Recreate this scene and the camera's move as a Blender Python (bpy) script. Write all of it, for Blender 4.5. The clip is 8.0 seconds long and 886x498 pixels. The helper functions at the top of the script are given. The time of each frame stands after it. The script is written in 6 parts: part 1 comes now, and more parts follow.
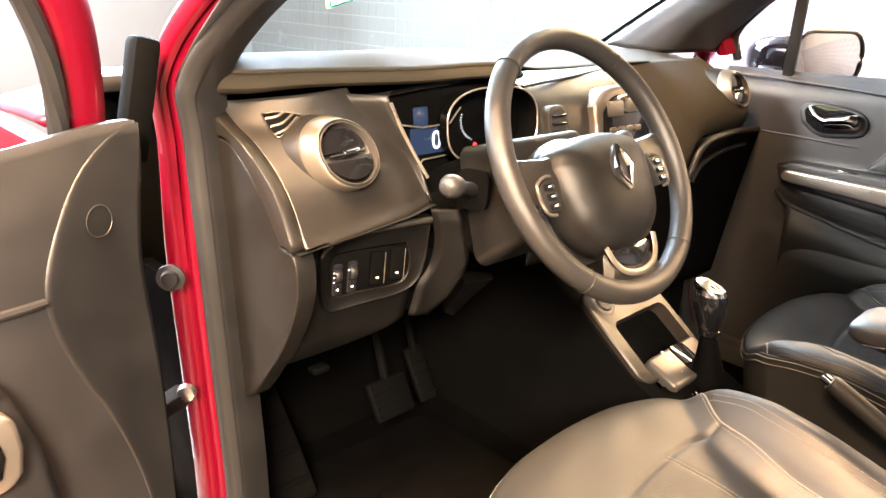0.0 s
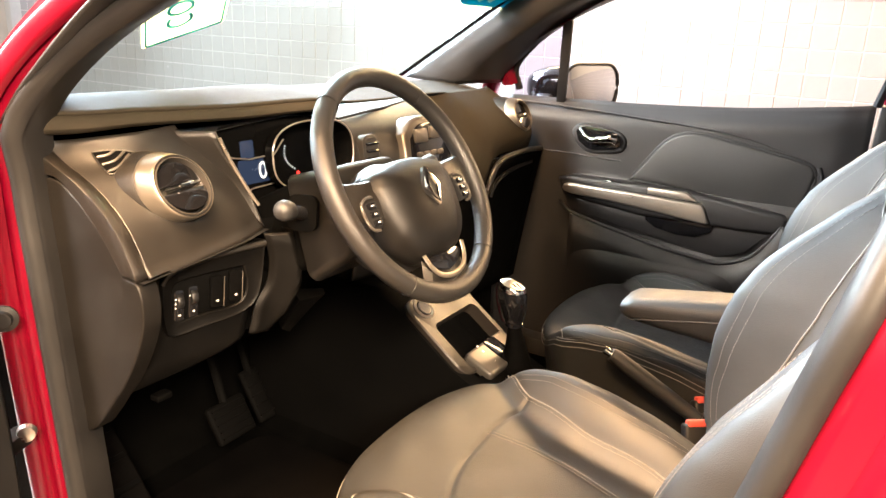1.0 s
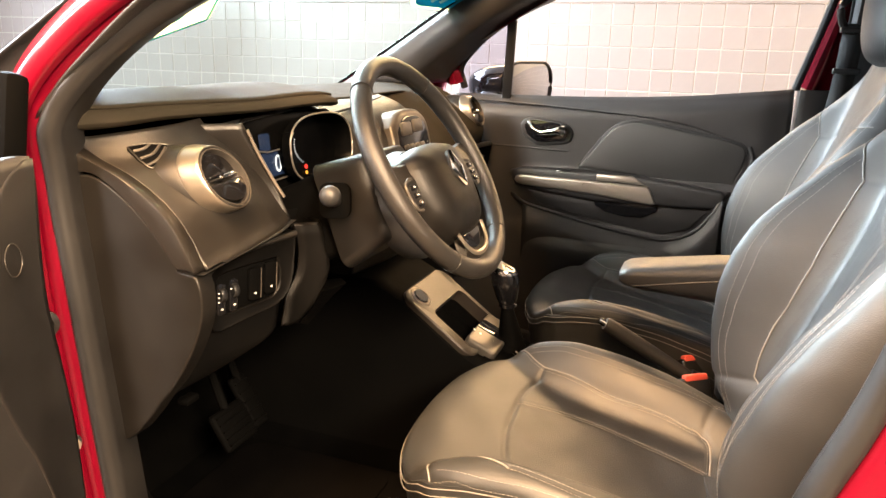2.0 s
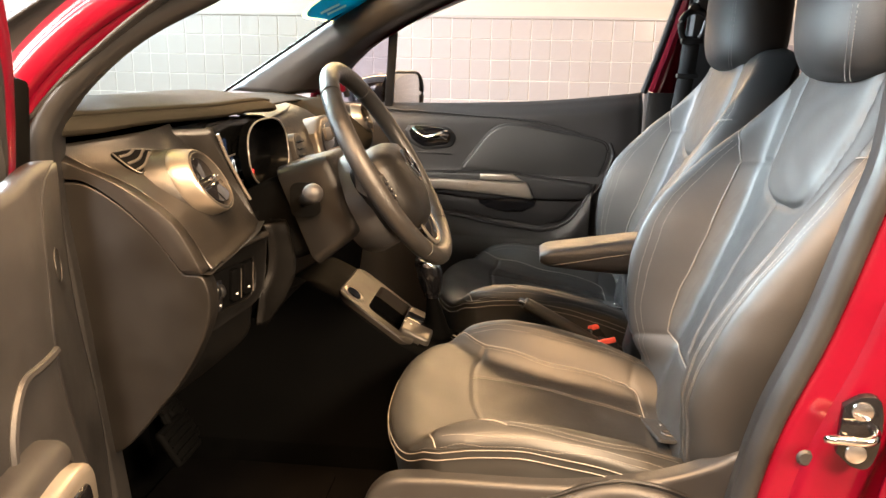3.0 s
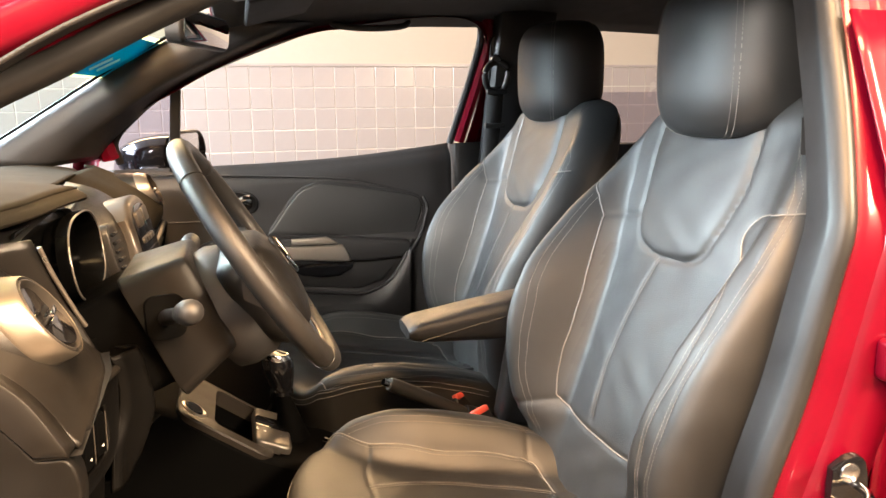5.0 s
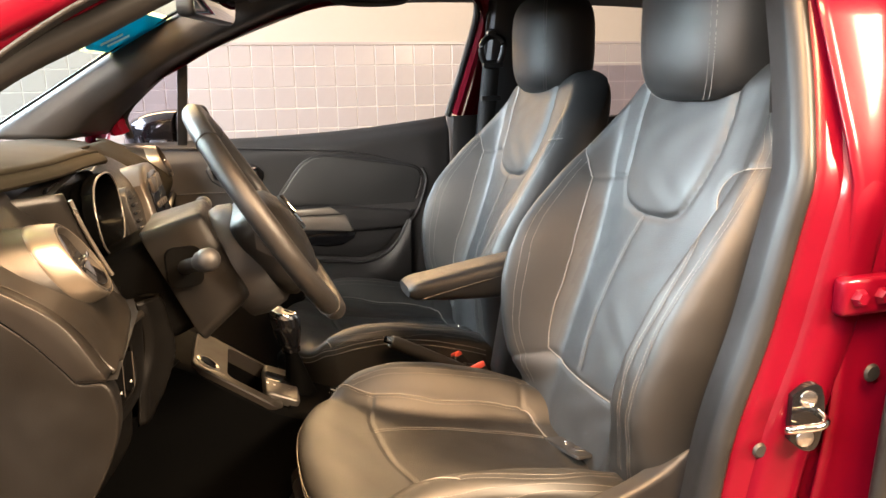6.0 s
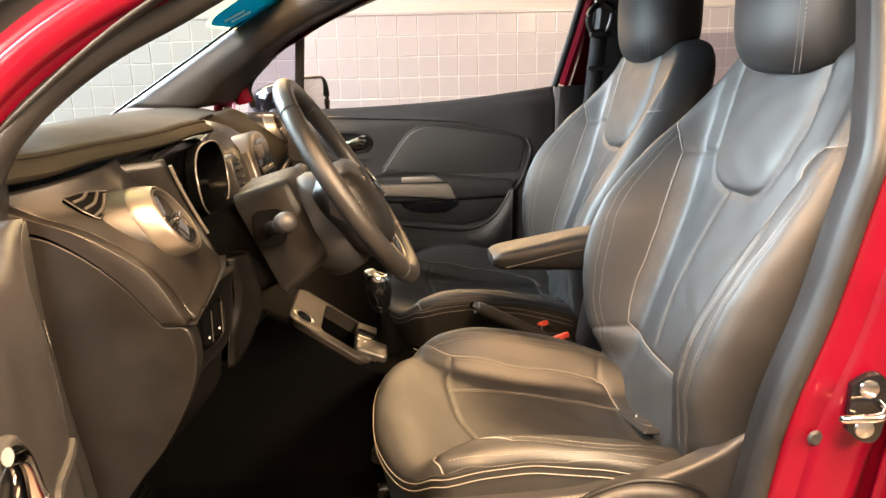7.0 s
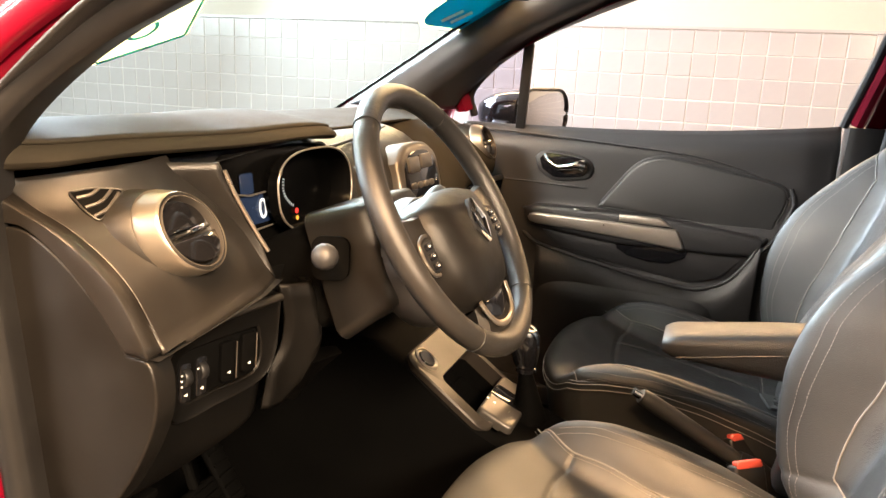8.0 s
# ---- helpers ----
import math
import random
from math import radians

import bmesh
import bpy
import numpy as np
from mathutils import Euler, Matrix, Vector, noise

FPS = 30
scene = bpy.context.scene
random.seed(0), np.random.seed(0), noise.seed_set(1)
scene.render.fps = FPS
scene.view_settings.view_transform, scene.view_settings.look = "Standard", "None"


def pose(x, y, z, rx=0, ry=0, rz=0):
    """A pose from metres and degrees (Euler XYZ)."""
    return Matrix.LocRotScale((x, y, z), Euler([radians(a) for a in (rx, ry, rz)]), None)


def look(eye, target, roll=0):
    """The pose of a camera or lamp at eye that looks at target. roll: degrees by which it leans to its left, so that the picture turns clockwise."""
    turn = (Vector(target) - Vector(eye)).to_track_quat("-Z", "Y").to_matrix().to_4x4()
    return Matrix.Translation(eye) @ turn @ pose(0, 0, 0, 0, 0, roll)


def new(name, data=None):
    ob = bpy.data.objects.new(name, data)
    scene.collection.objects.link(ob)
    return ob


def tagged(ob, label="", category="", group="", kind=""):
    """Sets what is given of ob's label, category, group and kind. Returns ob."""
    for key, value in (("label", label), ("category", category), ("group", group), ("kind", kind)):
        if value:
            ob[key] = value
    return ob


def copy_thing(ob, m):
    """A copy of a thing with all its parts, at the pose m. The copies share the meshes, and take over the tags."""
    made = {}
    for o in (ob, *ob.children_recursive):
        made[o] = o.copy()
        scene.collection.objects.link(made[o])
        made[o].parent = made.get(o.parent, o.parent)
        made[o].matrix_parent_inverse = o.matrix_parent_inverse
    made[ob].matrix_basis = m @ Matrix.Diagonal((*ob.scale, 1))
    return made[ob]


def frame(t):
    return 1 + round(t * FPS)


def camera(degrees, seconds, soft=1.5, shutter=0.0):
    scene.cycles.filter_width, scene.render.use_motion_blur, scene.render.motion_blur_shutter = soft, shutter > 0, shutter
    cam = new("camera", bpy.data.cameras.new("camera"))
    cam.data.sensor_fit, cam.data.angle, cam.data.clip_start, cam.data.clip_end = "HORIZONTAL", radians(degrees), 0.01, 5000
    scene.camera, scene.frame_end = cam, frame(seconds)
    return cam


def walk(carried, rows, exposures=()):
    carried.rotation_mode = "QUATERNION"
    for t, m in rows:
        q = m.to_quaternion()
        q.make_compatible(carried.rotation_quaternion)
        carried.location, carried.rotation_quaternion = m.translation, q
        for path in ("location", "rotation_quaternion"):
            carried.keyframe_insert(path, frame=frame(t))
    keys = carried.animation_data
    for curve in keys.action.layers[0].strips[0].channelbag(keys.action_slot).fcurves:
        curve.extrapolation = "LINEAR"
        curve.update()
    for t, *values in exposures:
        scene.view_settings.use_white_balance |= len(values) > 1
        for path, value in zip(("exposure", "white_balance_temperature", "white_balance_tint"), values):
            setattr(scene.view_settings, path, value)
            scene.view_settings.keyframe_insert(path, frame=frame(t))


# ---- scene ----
cam = camera(63.1, 8.0)
PATH = [
    (0, (-1.174, -0.002, 1.343), (0.139, 1.349, 0.669), 2.3),
    (0.5, (-1.226, -0.098, 1.363), (0.272, 1.07, 0.739), 3.1),
    (1, (-1.29, -0.067, 1.368), (0.359, 0.901, 0.782), 2.7),
    (1.2, (-1.33, -0.03, 1.353), (0.362, 0.88, 0.798), 2.0),
    (2.3, (-1.505, 0.174, 1.31), (0.336, 0.753, 0.787), 1.5),
    (2.5, (-1.55, 0.207, 1.303), (0.319, 0.708, 0.799), 1.3),
    (3, (-1.614, 0.341, 1.296), (0.317, 0.527, 0.81), 1.2),
    (3.5, (-1.599, 0.498, 1.302), (0.339, 0.358, 0.828), 0.6),
    (4, (-1.526, 0.6, 1.292), (0.39, 0.235, 0.847), 0.1),
    (4.5, (-1.437, 0.595, 1.323), (0.462, 0.101, 0.934), -0.4),
    (4.7, (-1.415, 0.581, 1.34), (0.479, 0.06, 0.963), -0.6),
    (5.8, (-1.477, 0.598, 1.321), (0.406, 0.061, 0.915), -1.1),
    (6, (-1.506, 0.6, 1.314), (0.377, 0.077, 0.885), -1.2),
    (6.5, (-1.583, 0.593, 1.312), (0.313, 0.174, 0.831), -1.5),
    (7, (-1.568, 0.507, 1.324), (0.36, 0.351, 0.818), -1.6),
    (7.5, (-1.468, 0.325, 1.333), (0.458, 0.531, 0.837), 0.6),
    (8, (-1.257, 0.237, 1.324), (0.567, 0.901, 0.842), 2.8),
]
EXPOSURES = [(t, stops, kelvin, 11) for t, stops, kelvin in ((0.0, 1.7, 5550), (0.5, 1.52, 5800), (1.0, 1.33, 5950), (1.2, 1.27, 6000), (2.3, 0.83, 6080), (2.5, 0.8, 6080), (4.7, 0.8, 6080), (5.8, 0.74, 6080), (7.2, 0.76, 6080), (8.0, 0.98, 6080))]
walk(cam, [(t, look(eye, target, roll)) for t, eye, target, roll in PATH], EXPOSURES)

# ---- world, lights ----
world = bpy.data.worlds.new("world")
scene.world = world
world.use_nodes = True
world.node_tree.nodes["Background"].inputs[0].default_value = (0.9, 0.95, 1.0, 1)
world.node_tree.nodes["Background"].inputs[1].default_value = 0.02


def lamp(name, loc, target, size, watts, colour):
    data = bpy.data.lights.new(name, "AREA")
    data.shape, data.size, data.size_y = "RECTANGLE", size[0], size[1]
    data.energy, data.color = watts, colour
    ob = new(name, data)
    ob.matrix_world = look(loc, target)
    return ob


GOLD, WARM, COOL, NEUTRAL = (1.0, 0.6, 0.26), (1.0, 0.71, 0.43), (0.88, 0.97, 1.0), (1.0, 0.93, 0.88)
lamp("lamp_front", (1.2, 3.0, 2.7), (-0.2, 0.0, 1.0), (2.3, 1.5), 480, COOL)
lamp("lamp_middle", (0.1, 5.0, 2.3), (0.0, 0.0, 1.25), (3.0, 1.0), 330, COOL)
lamp("lamp_north", (-0.6, 5.4, 3.0), (-0.6, 6.2, 0), (4.0, 0.8), 230, COOL)
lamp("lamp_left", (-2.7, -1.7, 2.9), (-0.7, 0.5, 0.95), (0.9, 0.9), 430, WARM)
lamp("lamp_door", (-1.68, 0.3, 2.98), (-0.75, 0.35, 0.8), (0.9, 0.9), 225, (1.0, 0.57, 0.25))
lamp("lamp_right", (2.5, 0.4, 2.42), (0.0, 0.3, 0.9), (3.2, 0.22), 92, GOLD)
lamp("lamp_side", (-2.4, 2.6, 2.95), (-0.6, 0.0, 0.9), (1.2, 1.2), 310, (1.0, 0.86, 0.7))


# ---- materials ----
def material(name, base, rough=0.5, metal=0.0, vary=0.12, scale=18.0, grain=0.0, grain_scale=900.0, coat=0.0,
             rough_vary=0.08, emit=None, power=0.0, alpha=None, cell=False, spec=0.5):
    m = bpy.data.materials.new(name)
    m.use_nodes = True
    nt = m.node_tree
    p = nt.nodes["Principled BSDF"]
    p.inputs["Roughness"].default_value = rough
    p.inputs["Metallic"].default_value = metal
    p.inputs["Coat Weight"].default_value = coat
    p.inputs["Coat Roughness"].default_value = 0.13
    p.inputs["Specular IOR Level"].default_value = spec
    co = nt.nodes.new("ShaderNodeTexCoord")

    def noise_tex(s, detail=4.0):
        n = nt.nodes.new("ShaderNodeTexNoise")
        n.inputs["Scale"].default_value, n.inputs["Detail"].default_value = s, detail
        nt.links.new(co.outputs["Object"], n.inputs["Vector"])
        return n

    big, small = noise_tex(scale), noise_tex(scale * 14, 2.0)
    mixn = nt.nodes.new("ShaderNodeMath")
    mixn.operation = "MULTIPLY_ADD"
    mixn.inputs[1].default_value = 0.35
    nt.links.new(small.outputs["Fac"], mixn.inputs[0])
    nt.links.new(big.outputs["Fac"], mixn.inputs[2])
    ramp = nt.nodes.new("ShaderNodeMapRange")
    ramp.inputs[1].default_value, ramp.inputs[2].default_value = 0.35, 1.0
    ramp.inputs[3].default_value, ramp.inputs[4].default_value = 1 - vary, 1 + vary
    nt.links.new(mixn.outputs[0], ramp.inputs[0])
    hue = nt.nodes.new("ShaderNodeHueSaturation")
    hue.inputs["Color"].default_value = (*base, 1)
    nt.links.new(ramp.outputs[0], hue.inputs["Value"])
    nt.links.new(hue.outputs[0], p.inputs["Base Color"])
    rr = nt.nodes.new("ShaderNodeMapRange")
    rr.inputs[1].default_value, rr.inputs[2].default_value = 0.3, 0.75
    rr.inputs[3].default_value, rr.inputs[4].default_value = max(0.0, rough - rough_vary), min(1.0, rough + rough_vary)
    nt.links.new(big.outputs["Fac"], rr.inputs[0])
    nt.links.new(rr.outputs[0], p.inputs["Roughness"])
    if grain:
        if cell:
            g = nt.nodes.new("ShaderNodeTexVoronoi")
            g.inputs["Scale"].default_value = grain_scale
            nt.links.new(co.outputs["Object"], g.inputs["Vector"])
            out = g.outputs["Distance"]
        else:
            out = noise_tex(grain_scale, 3.0).outputs["Fac"]
        b = nt.nodes.new("ShaderNodeBump")
        b.inputs["Strength"].default_value, b.inputs["Distance"].default_value = grain, 0.001
        nt.links.new(out, b.inputs["Height"])
        nt.links.new(b.outputs[0], p.inputs["Normal"])
    if emit:
        p.inputs["Emission Color"].default_value = (*emit, 1)
        p.inputs["Emission Strength"].default_value = power
    return m


def glass(name, tint, rough=0.0):
    m = bpy.data.materials.new(name)
    m.use_nodes = True
    nt = m.node_tree
    nt.nodes.remove(nt.nodes["Principled BSDF"])
    clear, shine, mix = (nt.nodes.new("ShaderNode" + k) for k in ("BsdfTransparent", "BsdfGlossy", "MixShader"))
    clear.inputs[0].default_value = (*tint, 1)
    shine.inputs["Roughness"].default_value = rough
    mix.inputs[0].default_value = 0.05
    nt.links.new(clear.outputs[0], mix.inputs[1])
    nt.links.new(shine.outputs[0], mix.inputs[2])
    nt.links.new(mix.outputs[0], nt.nodes["Material Output"].inputs[0])
    return m


def film(name, base):
    """Thin printed film that lets light through."""
    m = bpy.data.materials.new(name)
    m.use_nodes = True
    nt = m.node_tree
    p = nt.nodes["Principled BSDF"]
    p.inputs["Base Color"].default_value = (*base, 1)
    p.inputs["Roughness"].default_value = 0.5
    glow, mix = nt.nodes.new("ShaderNodeBsdfTranslucent"), nt.nodes.new("ShaderNodeMixShader")
    n = nt.nodes.new("ShaderNodeTexNoise")
    n.inputs["Scale"].default_value = 60
    ramp = nt.nodes.new("ShaderNodeMapRange")
    ramp.inputs[3].default_value, ramp.inputs[4].default_value = 0.62, 0.72
    nt.links.new(n.outputs["Fac"], ramp.inputs[0])
    nt.links.new(ramp.outputs[0], mix.inputs[0])
    glow.inputs[0].default_value = (*base, 1)
    nt.links.new(p.outputs[0], mix.inputs[1])
    nt.links.new(glow.outputs[0], mix.inputs[2])
    nt.links.new(mix.outputs[0], nt.nodes["Material Output"].inputs[0])
    return m


M = dict(
    dash=material("dash_plastic", (0.0105, 0.0094, 0.0082), 0.37, spec=0.6, grain=0.22, grain_scale=1400, cell=True),
    dash_top=material("dash_top_plastic", (0.026, 0.0225, 0.0165), 0.82, spec=0.06, grain=0.3, grain_scale=1100, cell=True),
    trim=material("trim_plastic", (0.02, 0.02, 0.021), 0.46, grain=0.22, grain_scale=1300, cell=True),
    door=material("door_plastic", (0.02, 0.0195, 0.02), 0.46, grain=0.22, grain_scale=1300, cell=True),
    # darkened copy of the dash plastic, shade below the fascia put into the colour
    panel=material("shaded_panel_plastic", (0.0022, 0.0021, 0.002), 0.42, spec=0.12, grain=0.2, grain_scale=1200, cell=True),
    column=material("column_plastic", (0.0066, 0.0061, 0.0056), 0.42, spec=0.31, grain=0.2, grain_scale=1200, cell=True),
    screen=material("display_glass", (0.002, 0.002, 0.002), 0.22, vary=0.02, rough_vary=0.02, spec=0.04),
    # flat near-black that stands in for the shade of deep openings
    deep_shade=material("painted_depth_shade", (0.003, 0.003, 0.003), 0.9, spec=0.02),
    # near black: the shade low in the cabin is put into this colour
    low=material("shade_dark_plastic", (0.0018, 0.0018, 0.0018), 0.75, spec=0.03, grain=0.2, grain_scale=1200, cell=True),
    console=material("console_bronze", (0.022, 0.018, 0.0145), 0.42, metal=0.15, vary=0.06),
    bezel=material("bronze_grey", (0.11, 0.1, 0.09), 0.38, metal=0.6, vary=0.06),
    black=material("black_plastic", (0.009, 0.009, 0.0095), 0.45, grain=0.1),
    gloss=material("gloss_black", (0.006, 0.006, 0.007), 0.08, vary=0.03, rough_vary=0.03),
    leather=material("black_leather", (0.0165, 0.0168, 0.0166), 0.52, spec=0.68, grain=0.2, grain_scale=800, cell=True, rough_vary=0.07, scale=11),
    mesh=material("perforated_leather", (0.0115, 0.0117, 0.012), 0.47, spec=0.62, grain=0.4, grain_scale=560, cell=True),
    rim=material("wheel_leather", (0.016, 0.015, 0.014), 0.38, grain=0.3, grain_scale=1000, cell=True),
    thread=material("grey_thread", (0.24, 0.225, 0.205), 0.7, vary=0.1),
    piping=material("grey_piping", (0.17, 0.16, 0.145), 0.55, vary=0.1),
    silver=material("satin_silver", (0.47, 0.43, 0.375), 0.34, metal=0.85, vary=0.05),
    bezel_silver=material("vent_silver", (0.28, 0.25, 0.21), 0.36, metal=0.85, vary=0.05),
    chrome=material("chrome", (0.8, 0.8, 0.8), 0.08, metal=1.0, vary=0.03, rough_vary=0.03),
    steel=material("zinc_steel", (0.6, 0.6, 0.6), 0.3, metal=1.0),
    red=material("red_paint", (0.108, 0.0005, 0.008), 0.42, spec=0.12, coat=0.38, vary=0.05, rough_vary=0.04),
    rubber=material("black_rubber", (0.014, 0.014, 0.0145), 0.46, spec=0.36, grain=0.1, grain_scale=500),
    # carpet and mat nearly black: the footwell's shade is put into both colours
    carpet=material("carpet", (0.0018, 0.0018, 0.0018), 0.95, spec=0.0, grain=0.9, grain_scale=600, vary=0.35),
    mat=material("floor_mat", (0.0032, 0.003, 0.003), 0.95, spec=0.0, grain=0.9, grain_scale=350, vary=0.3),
    liner=material("headliner", (0.03, 0.03, 0.032), 0.9, grain=0.5, grain_scale=500),
    tile=material("wall_tile", (0.147, 0.137, 0.14), 0.22, vary=0.04, scale=3, rough_vary=0.06, grain=0.05, grain_scale=30),
    grout=material("grout", (0.2, 0.19, 0.187), 0.9, grain=0.4, grain_scale=200),
    brown=material("brown_wall", (0.10, 0.07, 0.05), 0.6, vary=0.2, scale=2),
    paint=material("wall_paint", (0.173, 0.157, 0.139), 0.75, vary=0.04, scale=2.5, grain=0.2, grain_scale=60),
    ceiling=material("ceiling_paint", (0.45, 0.42, 0.38), 0.8, vary=0.04, scale=2),
    floor=material("garage_floor", (0.17, 0.13, 0.095), 0.35, vary=0.2, scale=3, grain=0.1, grain_scale=80),
    belt=material("belt_webbing", (0.02, 0.02, 0.021), 0.75, grain=0.5, grain_scale=500),
    buckle=material("red_button", (0.6, 0.085, 0.06), 0.4, vary=0.05),
    white=material("white_marks", (0.8, 0.8, 0.78), 0.5, vary=0.03),
    digits=material("display_digits", (0.5, 0.6, 0.7), 0.4, emit=(0.75, 0.87, 1.0), power=0.2),
    blue=material("display_blue", (0.008, 0.014, 0.035), 0.25, emit=(0.08, 0.13, 0.25), power=0.05),
    warn_red=material("warning_red", (0.5, 0.02, 0.02), 0.3, emit=(1.0, 0.05, 0.03), power=0.7),
    warn_amber=material("warning_amber", (0.5, 0.2, 0.02), 0.3, emit=(1.0, 0.4, 0.04), power=0.7),
    backlit_cream=film("sticker_cream", (0.8, 0.78, 0.5)),
    backlit_blue=film("sticker_blue", (0.02, 0.3, 0.6)),
    backlit_teal=film("sticker_teal", (0.08, 0.4, 0.5)),
    mirror=material("mirror_glass", (0.85, 0.85, 0.85), 0.02, metal=1.0, vary=0.0, rough_vary=0.0),
    windscreen=glass("windscreen_glass", (0.66, 0.74, 0.69)),
    tinted=glass("tinted_glass", (0.62, 0.6, 0.68)),
    privacy=glass("light_dimming_glass", (0.3, 0.3, 0.31)),
)


# ---- builders ----
def thing(name, label, category, loc=(0, 0, 0), group="", kind=""):
    ob = new(name)
    ob.empty_display_size = 0.05
    ob.location = loc
    return tagged(ob, label, category, group, kind)


def part(name, bm, mat, parent=None, label="", smooth=True, sub=0, thick=0.0, kind=""):
    """A bmesh in world coordinates as one mesh object under a thing or a part."""
    me = bpy.data.meshes.new(name)
    bmesh.ops.recalc_face_normals(bm, faces=bm.faces)
    bm.to_mesh(me)
    bm.free()
    me.materials.append(M[mat])
    if smooth:
        me.shade_smooth()
        me.set_sharp_from_angle(angle=radians(38))
    ob = new(name, me)
    if parent:
        ob.parent = parent
        ob.matrix_parent_inverse = Matrix.Translation(-parent.location)
    if thick:
        s = ob.modifiers.new("thickness", "SOLIDIFY")
        s.thickness, s.offset = thick, -1
    if sub:
        s = ob.modifiers.new("smooth", "SUBSURF")
        s.levels = s.render_levels = sub
    return tagged(ob, label, kind=kind)


def lerp(a, b, t):
    return a + (b - a) * t


def step(a, b, x):
    t = min(1.0, max(0.0, (x - a) / (b - a)))
    return t * t * (3 - 2 * t)


def curve_at(pts, x):
    """Smooth value of y over x through sorted (x, y) pairs."""
    if x <= pts[0][0]:
        return pts[0][1]
    for i in range(len(pts) - 1):
        x0, y0 = pts[i]
        x1, y1 = pts[i + 1]
        if x <= x1:
            xa, ya = pts[max(0, i - 1)]
            xb, yb = pts[min(len(pts) - 1, i + 2)]
            m0 = (y1 - ya) / (x1 - xa) * (x1 - x0)
            m1 = (yb - y0) / (xb - x0) * (x1 - x0)
            t = (x - x0) / (x1 - x0)
            return (2 * t**3 - 3 * t**2 + 1) * y0 + (t**3 - 2 * t**2 + t) * m0 + (3 * t**2 - 2 * t**3) * y1 + (t**3 - t**2) * m1
    return pts[-1][1]


def spline(pts, n=8, closed=False):
    """Catmull-Rom points through pts."""
    P = [Vector(p) for p in pts]
    out, k = [], len(P)
    for i in range(k if closed else k - 1):
        a, b = P[i], P[(i + 1) % k]
        z = P[i - 1] if (closed or i) else a * 2 - b
        c = P[(i + 2) % k] if (closed or i + 2 < k) else b * 2 - a
        for j in range(n):
            t = j / n
            out.append(0.5 * (2 * a + (b - z) * t + (2 * z - 5 * a + 4 * b - c) * t * t + (3 * a - z - 3 * b + c) * t**3))
    if not closed:
        out.append(P[-1])
    return out


def skin(rings, closed=True, cap=True):
    """A mesh through rings of equal length."""
    bm = bmesh.new()
    rows = [[bm.verts.new(p) for p in r] for r in rings]
    n = len(rings[0])
    for a, b in zip(rows, rows[1:]):
        for i in range(n if closed else n - 1):
            j = (i + 1) % n
            bm.faces.new((a[i], a[j], b[j], b[i]))
    if cap and closed:
        bm.faces.new(rows[0])
        bm.faces.new(rows[-1])
    return bm


def field(f, nu, nv):
    """An open sheet from f(u, v), both 0 to 1."""
    return skin([[f(i / nu, j / nv) for i in range(nu + 1)] for j in range(nv + 1)], closed=False)


def tube(pts, r, n=10, closed=False, flat=1.0, up=(0, 0, 1)):
    """A sweep of an ellipse (r along the side, r * flat along up) along pts; r may be a function of 0..1."""
    P = [Vector(p) for p in pts]
    k, rings = len(P), []
    for i, p in enumerate(P):
        a = P[i - 1] if (closed or i) else P[0]
        b = P[(i + 1) % k] if (closed or i + 1 < k) else P[-1]
        d = (b - a).normalized()
        side = d.cross(Vector(up))
        side = side.normalized() if side.length > 1e-4 else d.orthogonal().normalized()
        top = side.cross(d)
        rad = r(i / (k - 1)) if callable(r) else r
        rings.append([p + side * (math.cos(t) * rad) + top * (math.sin(t) * rad * flat) for t in (2 * math.pi * j / n for j in range(n))])
    if closed:
        rings.append(rings[0])
        bm = skin(rings, cap=False)
        bmesh.ops.remove_doubles(bm, verts=bm.verts, dist=1e-6)
        return bm
    return skin(rings)


def box(size, m=None, bevel=0.0, seg=2):
    bm = bmesh.new()
    bmesh.ops.create_cube(bm, size=1.0, matrix=Matrix.Diagonal((*size, 1)))
    if bevel:
        bmesh.ops.bevel(bm, geom=bm.edges[:], offset=bevel, segments=seg, affect="EDGES", profile=0.5)
    if m is not None:
        bmesh.ops.transform(bm, matrix=m, verts=bm.verts)
    return bm


def bar(a, b, w, h, bevel=0.0, up=(0, 0, 1)):
    """A bevelled box from a to b, w wide and h high."""
    a, b = Vector(a), Vector(b)
    d = b - a
    y = d.normalized()
    x = y.cross(Vector(up)).normalized()
    z = x.cross(y)
    m = Matrix((x, y, z)).transposed().to_4x4()
    m.translation = (a + b) / 2
    return box((w, d.length, h), m, bevel)


def plate(outline, depth, m=None, bevel=0.0, seg=2):
    """An outline in x, y extruded down z by depth, its upper edge rounded."""
    bm = bmesh.new()
    vs = [bm.verts.new((x, y, 0)) for x, y in outline]
    f = bm.faces.new(vs)
    if f.normal.z < 0:
        f.normal_flip()
    r = bmesh.ops.extrude_face_region(bm, geom=[f])
    bmesh.ops.translate(bm, verts=[v for v in r["geom"] if isinstance(v, bmesh.types.BMVert)], vec=(0, 0, -depth))
    bmesh.ops.recalc_face_normals(bm, faces=bm.faces)
    if bevel:
        edges = [e for e in bm.edges if all(abs(v.co.z) < 1e-6 for v in e.verts)]
        bmesh.ops.bevel(bm, geom=edges, offset=bevel, segments=seg, affect="EDGES", profile=0.5)
    if m is not None:
        bmesh.ops.transform(bm, matrix=m, verts=bm.verts)
    return bm


